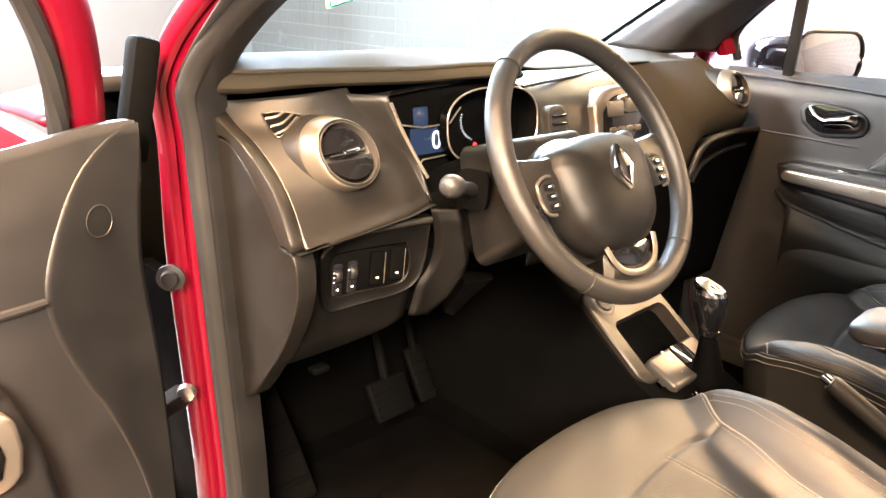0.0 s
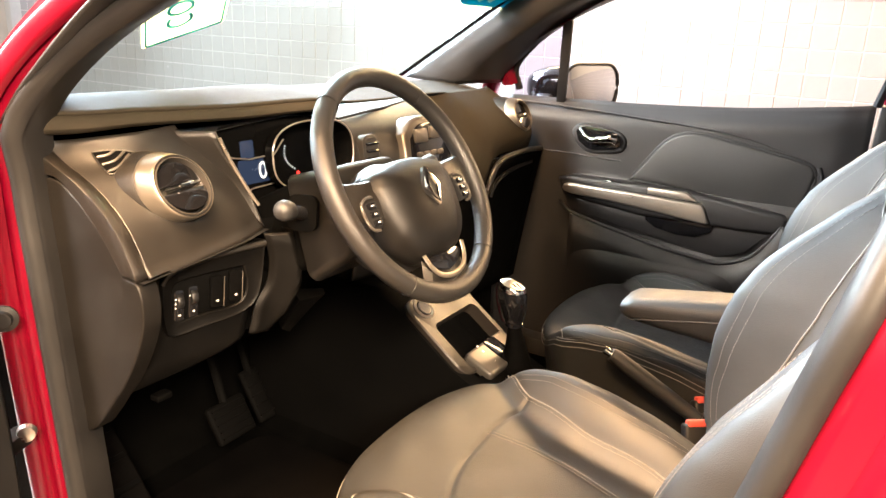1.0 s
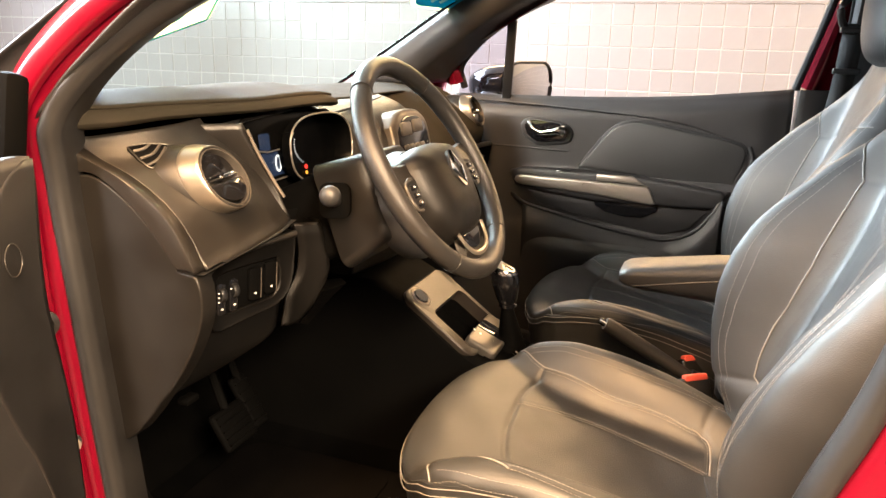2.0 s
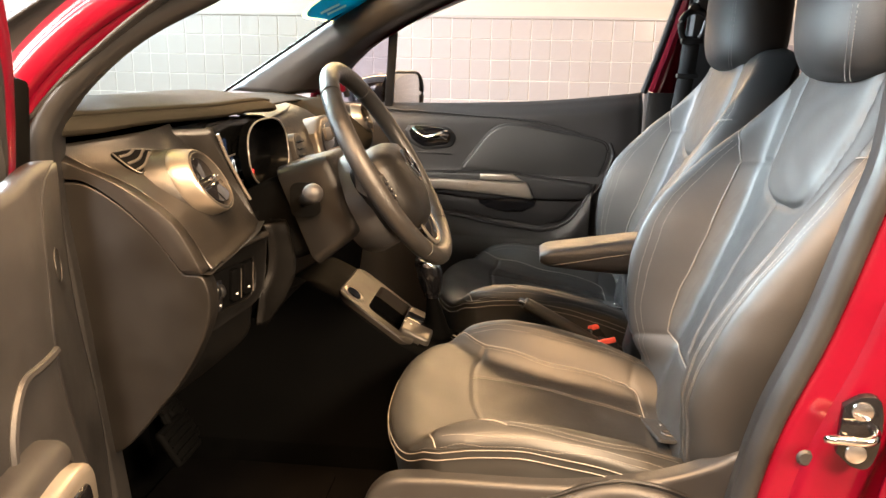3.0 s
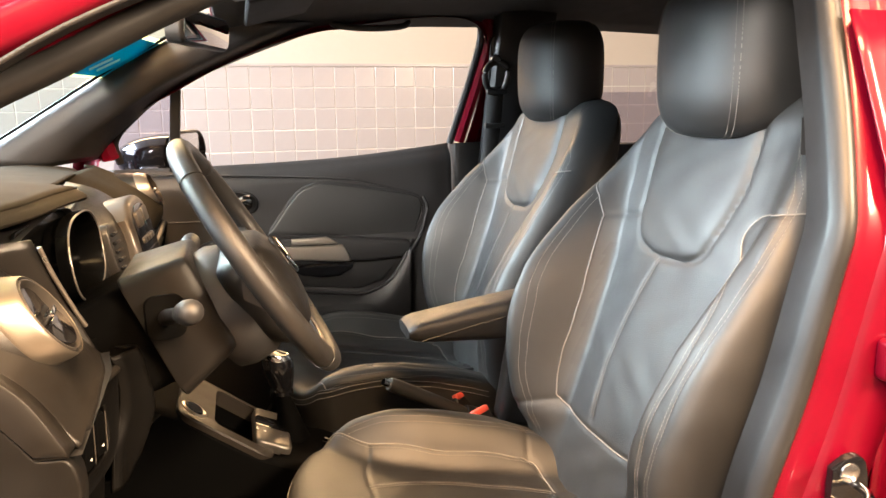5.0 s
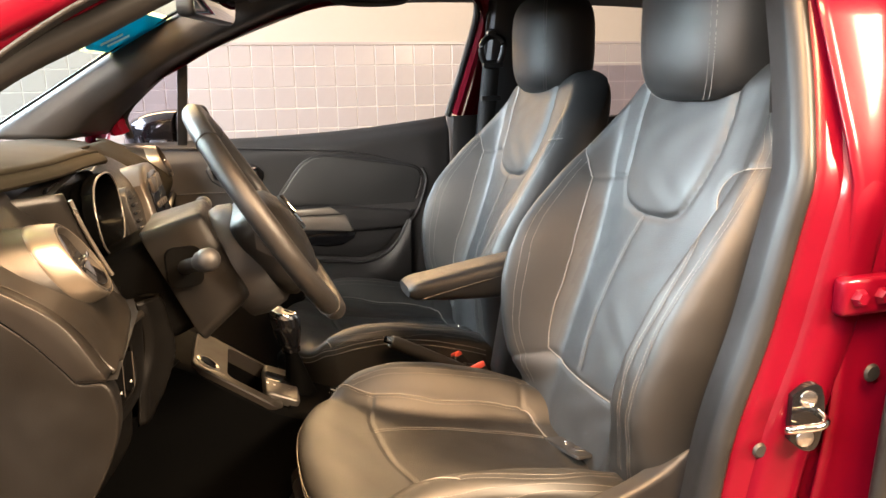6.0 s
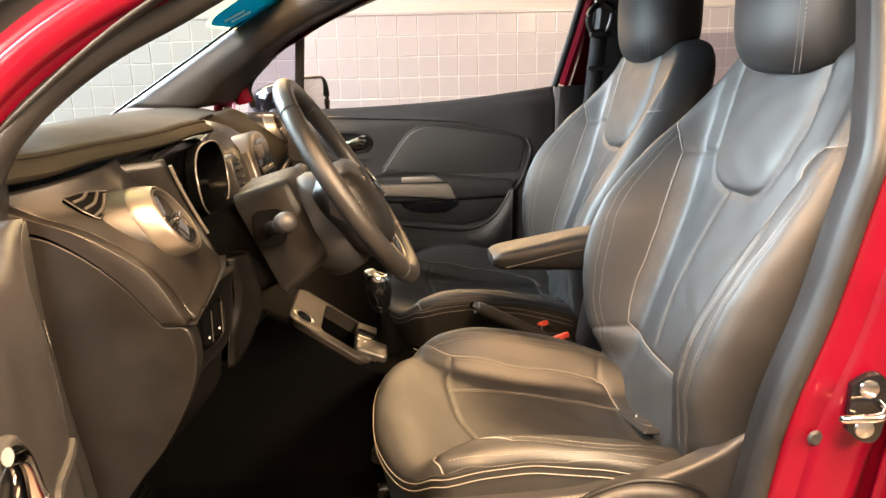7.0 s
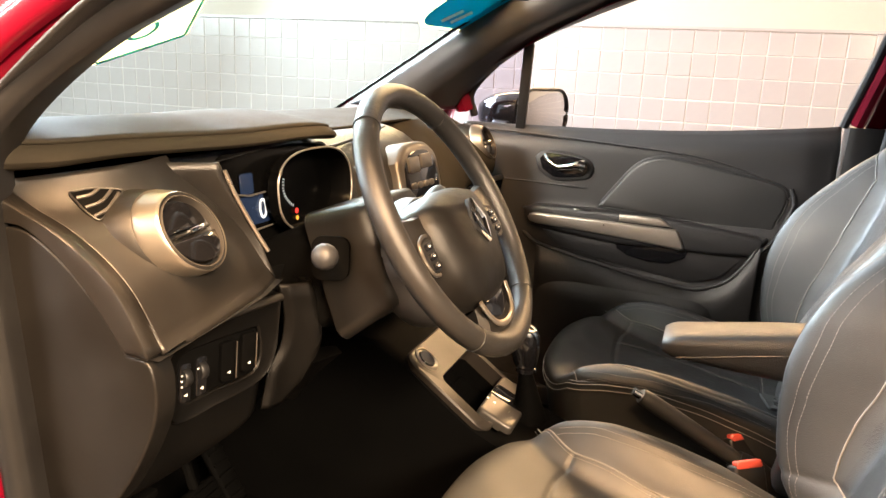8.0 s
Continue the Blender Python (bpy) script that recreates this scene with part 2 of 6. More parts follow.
def lathe(profile, m=None, n=48):
    """A profile of (radius, height) turned about z."""
    bm = skin([[(r * math.cos(t), r * math.sin(t), h) for t in (2 * math.pi * j / n for j in range(n))] for r, h in profile], cap=False)
    if profile[0][0] < 0.005 or profile[-1][0] < 0.005:
        bmesh.ops.holes_fill(bm, edges=[e for e in bm.edges if e.is_boundary and all(math.hypot(v.co.x, v.co.y) < 0.006 for v in e.verts)], sides=0)
    if m is not None:
        bmesh.ops.transform(bm, matrix=m, verts=bm.verts)
    return bm


def join(*bms):
    out = bms[0]
    for b in bms[1:]:
        me = bpy.data.meshes.new("joined")
        b.to_mesh(me)
        b.free()
        out.from_mesh(me)
        bpy.data.meshes.remove(me)
    return out


def rounded(w, h, r, n=6):
    """A rounded rectangle's outline."""
    out = []
    for cx, cy, a in ((w / 2 - r, h / 2 - r, 0), (-w / 2 + r, h / 2 - r, 90), (-w / 2 + r, -h / 2 + r, 180), (w / 2 - r, -h / 2 + r, 270)):
        for j in range(n + 1):
            t = radians(a + 90 * j / n)
            out.append((cx + r * math.cos(t), cy + r * math.sin(t)))
    return out


def facing(loc, normal, up=(0, 0, 1)):
    """A frame at loc whose z is normal and whose y is nearest to up."""
    z = Vector(normal).normalized()
    x = Vector(up).cross(z).normalized()
    m = Matrix((x, z.cross(x), z)).transposed().to_4x4()
    m.translation = loc
    return m


def writing(name, text, size, m, mat, parent=None, depth=0.0004):
    c = bpy.data.curves.new(name, "FONT")
    c.body, c.size, c.align_x, c.align_y, c.extrude = text, size, "CENTER", "CENTER", depth
    tmp = bpy.data.objects.new("tmp", c)
    scene.collection.objects.link(tmp)
    me = bpy.data.meshes.new_from_object(tmp.evaluated_get(bpy.context.evaluated_depsgraph_get()))
    bpy.data.objects.remove(tmp)
    bm = bmesh.new()
    bm.from_mesh(me)
    bpy.data.meshes.remove(me)
    bmesh.ops.transform(bm, matrix=m, verts=bm.verts)
    return part(name, bm, mat, parent, smooth=False)


def wall_box(name, lo, hi, mat, label):
    m = pose(*[(a + b) / 2 for a, b in zip(lo, hi)])
    return tagged(part(name, box([b - a for a, b in zip(lo, hi)], m), mat, smooth=False), label, kind="structure")


# ---- the room ----
WALL_X, TILE, TILE_TOP = 2.6, 0.1112, 1.57
wall_box("wall_east", (WALL_X, -5, 0), (WALL_X + 0.2, 7, 3.1), "paint", "cream painted wall above a band of tiles")
wall_box("wall_west", (-5.2, -5, 0), (-5, 7, 3.1), "brown", "dark brown wall across the room")
wall_box("wall_north", (-5.2, 7, 0), (2.8, 7.2, 3.1), "paint", "plain light painted wall")
wall_box("wall_south", (-5.2, -5.2, 0), (2.8, -5, 3.1), "brown", "dark brown wall behind the car")
wall_box("ceiling", (-5.2, -5.2, 3.1), (2.8, 7.2, 3.3), "ceiling", "plain light ceiling")
wall_box("floor", (-5.2, -5.2, -0.2), (2.8, 7.2, 0.0), "floor", "smooth brownish garage floor")
grout = wall_box("tile_bed", (WALL_X - 0.0095, -4.9, 0.0), (WALL_X, 6.9, TILE_TOP), "grout", "pale grout behind the square wall tiles")
wall_box("tile_edge", (WALL_X - 0.016, -4.9, TILE_TOP + 0.001), (WALL_X, 6.9, TILE_TOP + 0.014), "tile", "narrow pale edge strip above the tiles")

# ---- seats ----
def interp(pts, a):
    """Smooth values over an array, through sorted pairs."""
    grid = np.linspace(pts[0][0], pts[-1][0], 200)
    return np.interp(a, grid, [curve_at(pts, g) for g in grid])


def smooth_step(a, b, x):
    t = np.clip((x - a) / (b - a), 0, 1)
    return t * t * (3 - 2 * t)


def line_distance(line, A, B):
    best = np.full(A.shape, 9.0)
    for (a0, b0), (a1, b1) in zip(line, line[1:]):
        da, db = a1 - a0, b1 - b0
        t = np.clip(((A - a0) * da + (B - b0) * db) / (da * da + db * db + 1e-12), 0, 1)
        best = np.minimum(best, np.hypot(A - a0 - t * da, B - b0 - t * db))
    return best


def flat_spline(pts, n=10):
    return [(p.x, p.y) for p in spline([(a, b, 0) for a, b in pts], n)]


def resample(line, gap):
    out, left = [], 0.0
    for (a0, b0), (a1, b1) in zip(line, line[1:]):
        d = math.hypot(a1 - a0, b1 - b0)
        while left <= d and d > 0:
            t = left / d
            out.append((lerp(a0, a1, t), lerp(b0, b1, t), (a1 - a0) / d, (b1 - b0) / d))
            left += gap
        left -= d
    return out


def stitches(surface, lines, offset=0.005, gap=0.0058, length=0.0042, w=0.00034, sides=(-1, 1)):
    """Short threads that run along both sides of seam lines on surface(a, b)."""
    bm = bmesh.new()
    for l in lines:
        for a, b, da, db in resample(l, gap):
            for s in sides:
                a0, b0 = a - db * offset * s, b + da * offset * s
                ends = [Vector(surface(a0 + da * length * k, b0 + db * length * k)) for k in (-0.5, 0.5)]
                other = Vector(surface(a0 - db * 0.002, b0 + da * 0.002))
                d = (ends[1] - ends[0])
                if d.length < 1e-5 or d.length > 0.03:
                    continue
                d.normalize()
                side = (other - ends[0])
                side = (side - d * side.dot(d)).normalized()
                n = d.cross(side).normalized()
                ring = []
                for e, k in ((ends[0], 0.5), ((ends[0] + ends[1]) / 2, 1.0), (ends[1], 0.5)):
                    ring.append([bm.verts.new(e + side * w * x * (0.6 + 0.4 * k) + n * w * y * k) for x, y in ((1, 0), (0, 1), (-1, 0), (0, -1))])
                for r0, r1 in zip(ring, ring[1:]):
                    for i in range(4):
                        bm.faces.new((r0[i], r0[(i + 1) % 4], r1[(i + 1) % 4], r1[i]))
    return bm


def pipings(surface, lines, r=0.0013, lift=0.0005):
    out = None
    for l in lines:
        pts = []
        for a, b in l:
            p = Vector(surface(a, b))
            pts.append(p)
        t = tube(pts, r, 6)
        out = join(out, t) if out else t
    return out


# backrest: x and z are free, y follows
BACK_P = [(0.63, 0.15), (0.76, 0.168), (0.787, 0.176), (0.9, 0.189), (1.0, 0.2), (1.131, 0.224), (1.2, 0.236), (1.36, 0.24)]
BACK_W = [(0.63, 0.24), (0.72, 0.266), (0.85, 0.284), (1.0, 0.29), (1.12, 0.287), (1.2, 0.276), (1.28, 0.255), (1.33, 0.212), (1.35, 0.17), (1.36, 0.125)]
BACK_Y = [(0.63, 0.05), (0.74, 0.015), (0.8, -0.004), (0.88, -0.035), (1.02, -0.09), (1.12, -0.124), (1.22, -0.156), (1.36, -0.196)]
BACK_B = [(0.63, 0.012), (0.714, 0.034), (0.757, 0.07), (0.825, 0.108), (0.903, 0.14), (0.966, 0.154), (1.039, 0.15), (1.11, 0.122), (1.21, 0.078), (1.28, 0.036), (1.33, 0.014), (1.36, 0.004)]
BACK_SEAMS = [
    flat_spline([(0.268, 1.203), (0.245, 1.174), (0.236, 1.157), (0.224, 1.132), (0.217, 1.099), (0.204, 1.035), (0.195, 0.984), (0.189, 0.925), (0.185, 0.866), (0.177, 0.81), (0.168, 0.787), (0.127, 0.772), (0.038, 0.771), (-0.06, 0.774), (-0.15, 0.785)]),
    flat_spline([(-0.262, 1.198), (-0.251, 1.196), (-0.21, 1.189), (-0.16, 1.178), (-0.138, 1.145), (-0.148, 1.11), (-0.168, 1.05), (-0.168, 0.95), (-0.16, 0.87), (-0.152, 0.81), (-0.15, 0.785)]),
    [(0.172, 0.787), (0.215, 0.77), (0.248, 0.752)],
    [(0.224, 1.132), (0.19, 1.137), (0.152, 1.142)],
]
BACK_PAD = flat_spline([(0.155, 1.345), (0.158, 1.25), (0.15, 1.183), (0.142, 1.138), (0.117, 1.102), (0.065, 1.086), (0.0, 1.085), (-0.04, 1.09), (-0.07, 1.11), (-0.1, 1.18), (-0.112, 1.23), (-0.112, 1.345)])
BACK_LINES = [flat_spline([(0.04, 1.078), (0.066, 1.006), (0.079, 0.892), (0.061, 0.79)])]
BACK_EDGES = [
    flat_spline([(0.245, 1.168), (0.243, 1.1), (0.235, 1.03), (0.224, 0.96), (0.217, 0.888), (0.211, 0.826), (0.197, 0.765), (0.188, 0.72)]),
    flat_spline([(-0.2, 1.13), (-0.219, 1.09), (-0.224, 1.03), (-0.22, 0.975), (-0.212, 0.935), (-0.21, 0.89), (-0.213, 0.85), (-0.21, 0.81), (-0.203, 0.77), (-0.198, 0.73)]),
    flat_spline([(-0.18, 1.335), (-0.2, 1.285), (-0.24, 1.238), (-0.252, 1.197), (-0.256, 1.15), (-0.254, 1.1), (-0.25, 1.05), (-0.245, 1.0), (-0.241, 0.95), (-0.241, 0.9), (-0.24, 0.86), (-0.236, 0.81), (-0.231, 0.76), (-0.225, 0.72)]),
]
PAD_R = [(0.6, 0.0), (1.085, 0.06), (1.102, 0.117), (1.138, 0.142), (1.183, 0.15), (1.25, 0.158), (1.36, 0.155)]
PAD_L = [(0.6, 0.0), (1.085, 0.02), (1.09, 0.04), (1.11, 0.07), (1.18, 0.1), (1.23, 0.112), (1.36, 0.112)]

BACK_O = [(0.63, 0.015), (0.714, 0.037), (0.75, 0.054), (0.79, 0.071), (0.84, 0.095), (0.9, 0.105), (0.975, 0.103), (1.02, 0.096), (1.08, 0.079), (1.11, 0.07), (1.16, 0.056), (1.21, 0.042), (1.28, 0.022), (1.33, 0.01), (1.36, 0.004)]


def back_front(X, Z):
    w, xp, A = interp(BACK_W, Z), interp(BACK_P, Z), np.abs(X)
    y = interp(BACK_Y, Z) + np.where(X > 0, interp(BACK_B, Z) * smooth_step(xp - 0.03, xp + 0.052, A), interp(BACK_O, Z) * smooth_step(xp - 0.066, xp + 0.006, A))
    y = y + 0.006 * (1 - np.clip(A / 0.15, 0, 1) ** 2)
    e = np.clip((A - (w - 0.042)) / 0.042, 0, 1)
    y = y - 0.09 * (1 - np.sqrt(np.maximum(0, 1 - e * e)))
    edge = line_distance(BACK_PAD, X, Z)
    pad = (X < interp(PAD_R, Z)) & (X > -interp(PAD_L, Z)) & (Z > 1.085)
    y = y + np.where(pad, 0.009 * (1 - np.exp(-edge / 0.02)), 0)
    for l in BACK_SEAMS:
        y = y - 0.0028 * np.exp(-(line_distance(l, X, Z) / 0.0045) ** 2)
    for l in BACK_LINES:
        y = y - 0.0025 * np.exp(-(line_distance(l, X, Z) / 0.005) ** 2)
    for l in BACK_EDGES:
        y = y - 0.0014 * np.exp(-(line_distance(l, X, Z) / 0.004) ** 2)
    y = y - 0.004 * np.exp(-(edge / 0.006) ** 2)
    return y + 0.0009 * np.sin(X * 60 + 3 * np.sin(Z * 25)) * np.sin(Z * 40)


def backrest_mesh(xs):
    nu, nv, nb = 150, 190, 20
    s = np.linspace(0, 1, nv)[:, None]
    Z = 0.63 + s * (1.36 - 0.63) + np.zeros((1, nu))
    u = np.linspace(-1, 1, nu)[None, :] + 0 * s
    X = interp(BACK_W, Z) * np.sin(u * math.pi / 2 * 0.995)
    Y = back_front(X, Z)
    ub = np.linspace(1, -1, nb)[None, :] + 0 * s
    Zb = Z[:, :1] + np.zeros((1, nb))
    Xb = interp(BACK_W, Zb) * np.sin(ub * math.pi / 2) * 0.985
    Yb = interp(BACK_Y, Zb) - 0.115 + 0.05 * (np.abs(ub) ** 4) + 0.012 * (1 - ub**2)
    capf = np.sqrt(np.maximum(0.02, 1 - np.clip((s - 0.93) / 0.07, 0, 1) ** 2))
    mid = interp(BACK_Y, Z[:, :1]) - 0.06
    Y = np.where(s > 0.93, mid + (Y - mid) * capf, Y)
    Yb = np.where(s > 0.93, mid + (Yb - mid) * capf, Yb)
    rings = [[(xs + x, y, z) for x, y, z in zip(X[i], Y[i], Z[i])] + [(xs + x, y, z) for x, y, z in zip(Xb[i], Yb[i], Zb[i])] for i in range(nv)]
    return skin(rings)


# cushion: x and y are free, z follows
CUSH_SEAMS = [
    flat_spline([(0.262, 0.458), (0.24, 0.437), (0.204, 0.39), (0.187, 0.33), (0.171, 0.262), (0.16, 0.16), (0.152, 0.12), (0.144, 0.09), (0.125, 0.074), (0.06, 0.073)]),
    flat_spline([(-0.252, 0.44), (-0.232, 0.452), (-0.205, 0.449), (-0.195, 0.425), (-0.203, 0.395), (-0.217, 0.365), (-0.23, 0.335)]),
    [(0.146, 0.09), (0.2, 0.074)],
    [(-0.05, 0.06), (-0.075, 0.045), (-0.13, 0.06)],
]
CUSH_ARC = [flat_spline([(0.197, 0.385), (0.14, 0.4), (0.078, 0.402), (-0.03, 0.394), (-0.109, 0.37), (-0.15, 0.345)])]
CUSH_MID = [flat_spline([(0.08, 0.402), (0.098, 0.3), (0.086, 0.196), (0.056, 0.08)])]
CUSH_EDGE = [
    flat_spline([(0.23, 0.416), (0.222, 0.363), (0.21, 0.305), (0.199, 0.21), (0.193, 0.09), (0.2, 0.05)]),
    flat_spline([(-0.23, 0.335), (-0.235, 0.28), (-0.233, 0.2), (-0.212, 0.115), (-0.199, 0.07)]),
    flat_spline([(-0.25, 0.43), (-0.258, 0.36), (-0.256, 0.29), (-0.251, 0.23), (-0.243, 0.15), (-0.235, 0.08)]),
]
CUSH_P = [(0, 0.12), (0.076, 0.139), (0.16, 0.153), (0.24, 0.164), (0.32, 0.177), (0.382, 0.196), (0.44, 0.222), (0.47, 0.25), (0.57, 0.27)]
CUSH_Z = [(0, 0.652), (0.08, 0.662), (0.25, 0.685), (0.4, 0.713), (0.48, 0.731), (0.57, 0.737)]
CUSH_B = [(0, 0.036), (0.085, 0.06), (0.19, 0.08), (0.305, 0.083), (0.38, 0.066), (0.455, 0.034), (0.5, 0.014), (0.57, 0.002)]
CUSH_W = [(0, 0.235), (0.2, 0.255), (0.4, 0.26), (0.57, 0.256)]


def cushion_reach(q):
    return 0.543 - 0.112 * (1 - np.maximum(0.0, 1 - q**2.6) ** 0.62)


def cushion_top(X, Y):
    w, A = interp(CUSH_W, Y), np.abs(X)
    xp = interp(CUSH_P, Y) - np.where(X < 0, 0.036 * smooth_step(0.28, 0.43, Y), 0)
    q = np.clip(A / w, 0, 1)
    z = interp(CUSH_Z, Y) + interp(CUSH_B, Y) * smooth_step(xp - 0.03, xp + 0.055, A)
    e = np.clip((q - 0.86) / 0.14, 0, 1)
    f = np.clip((Y / cushion_reach(q) - 0.88) / 0.12, 0, 1)
    z = z - 0.023 * (1 - np.sqrt(np.maximum(0, 1 - e * e - f * f)))
    for l in CUSH_SEAMS + CUSH_ARC:
        z = z - 0.003 * (1 - np.maximum(e, f) ** 2) * np.exp(-(line_distance(l, X, Y) / 0.0045) ** 2)
    for l in CUSH_MID:
        z = z - 0.0025 * np.exp(-(line_distance(l, X, Y) / 0.005) ** 2)
    for l in CUSH_EDGE:
        z = z - 0.0012 * np.exp(-(line_distance(l, X, Y) / 0.004) ** 2)
    return z + 0.0012 * np.sin(X * 45 + 2 * np.sin(Y * 20)) * np.sin(Y * 30)


def cushion_mesh(xs, oy):
    nu, nv = 140, 150
    v = np.linspace(0, 1, nv)[:, None]
    q = np.sin(np.linspace(-1, 1, nu) * math.pi / 2)[None, :]
    Y = (1 - (1 - v) ** 1.25) * cushion_reach(np.abs(q))
    X = q * interp(CUSH_W, Y)
    Z = cushion_top(X, Y)
    bm = bmesh.new()
    rows = [[bm.verts.new((xs + x, oy + y, z)) for x, y, z in zip(X[j], Y[j], Z[j])] for j in range(nv)]
    for a, b in zip(rows, rows[1:]):
        for i in range(nu - 1):
            bm.faces.new((a[i], a[i + 1], b[i + 1], b[i]))
    loop = [r[0] for r in rows] + rows[-1][1:-1] + [r[-1] for r in reversed(rows)]
    rim = [v.co.copy() for v in loop]
    for k in range(1, 7):
        t = k / 6
        nxt = []
        for i, p in enumerate(rim):
            d = Vector((p.x - xs, (p.y - oy - 0.3) * 0.6, 0)).normalized()
            low = 0.535 if p.y - oy > 0.45 else lerp(0.585, 0.535, step(0.2, 0.45, p.y - oy))
            nxt.append(bm.verts.new((p.x + d.x * 0.004 * math.sin(t * 3.0) - d.x * 0.012 * t, p.y + d.y * 0.004 * math.sin(t * 3.0) - 0.035 * t * step(0.3, 0.5, p.y - oy), lerp(p.z, low, t))))
        for i in range(len(loop) - 1):
            bm.faces.new((loop[i], loop[i + 1], nxt[i + 1], nxt[i]))
        loop = nxt
    bm.faces.new([v for v in reversed(loop)])
    return bm, rim


def headrest_mesh(xs, z0=1.287, z1=1.535, y0=-0.135):
    rings, nz = [], 36
    for j in range(nz + 1):
        t = j / nz
        a = math.pi * (t - 0.5)
        flat = lambda e: math.copysign(abs(math.sin(a)) ** e, math.sin(a))
        zz = (z0 + z1) / 2 + (z1 - z0) / 2 * flat(0.62)
        c = max(0.02, abs(math.cos(a))) ** 0.42
        w, dep = 0.149 * c * (0.93 + 0.07 * t), 0.078 * c
        cy = y0 - 0.055 + 0.03 * math.sin(t * 2.2) - 0.025 * t
        ring = []
        for i in range(56):
            p = 2 * math.pi * i / 56
            cx, sy = math.cos(p), math.sin(p)
            x = w * math.copysign(abs(cx) ** 0.62, cx)
            y = dep * math.copysign(abs(sy) ** 0.7, sy)
            y -= 0.03 * (x / 0.134) ** 2
            ring.append((xs + x, cy + y, zz))
        rings.append(ring)
    return skin(rings)


def lookup(fn, a0, a1, b0, b1, n=360):
    """A quick bilinear reading of a surface height over a grid."""
    A, B = np.meshgrid(np.linspace(a0, a1, n), np.linspace(b0, b1, n), indexing="ij")
    T = fn(A, B)

    def at(a, b):
        i = min(max((a - a0) / (a1 - a0) * (n - 1), 0), n - 1.001)
        j = min(max((b - b0) / (b1 - b0) * (n - 1), 0), n - 1.001)
        p, q = int(i), int(j)
        u, v = i - p, j - q
        return float((T[p, q] * (1 - u) + T[p + 1, q] * u) * (1 - v) + (T[p, q + 1] * (1 - u) + T[p + 1, q + 1] * u) * v)

    return at


def perforate(ob, inside):
    """Gives the faces inside the seams the perforated leather."""
    ob.data.materials.append(M["mesh"])
    c = np.empty(len(ob.data.polygons) * 3)
    ob.data.polygons.foreach_get("center", c)
    x, y, z = c.reshape(-1, 3).T
    ob.data.polygons.foreach_set("material_index", inside(x, y, z).astype(np.int32))


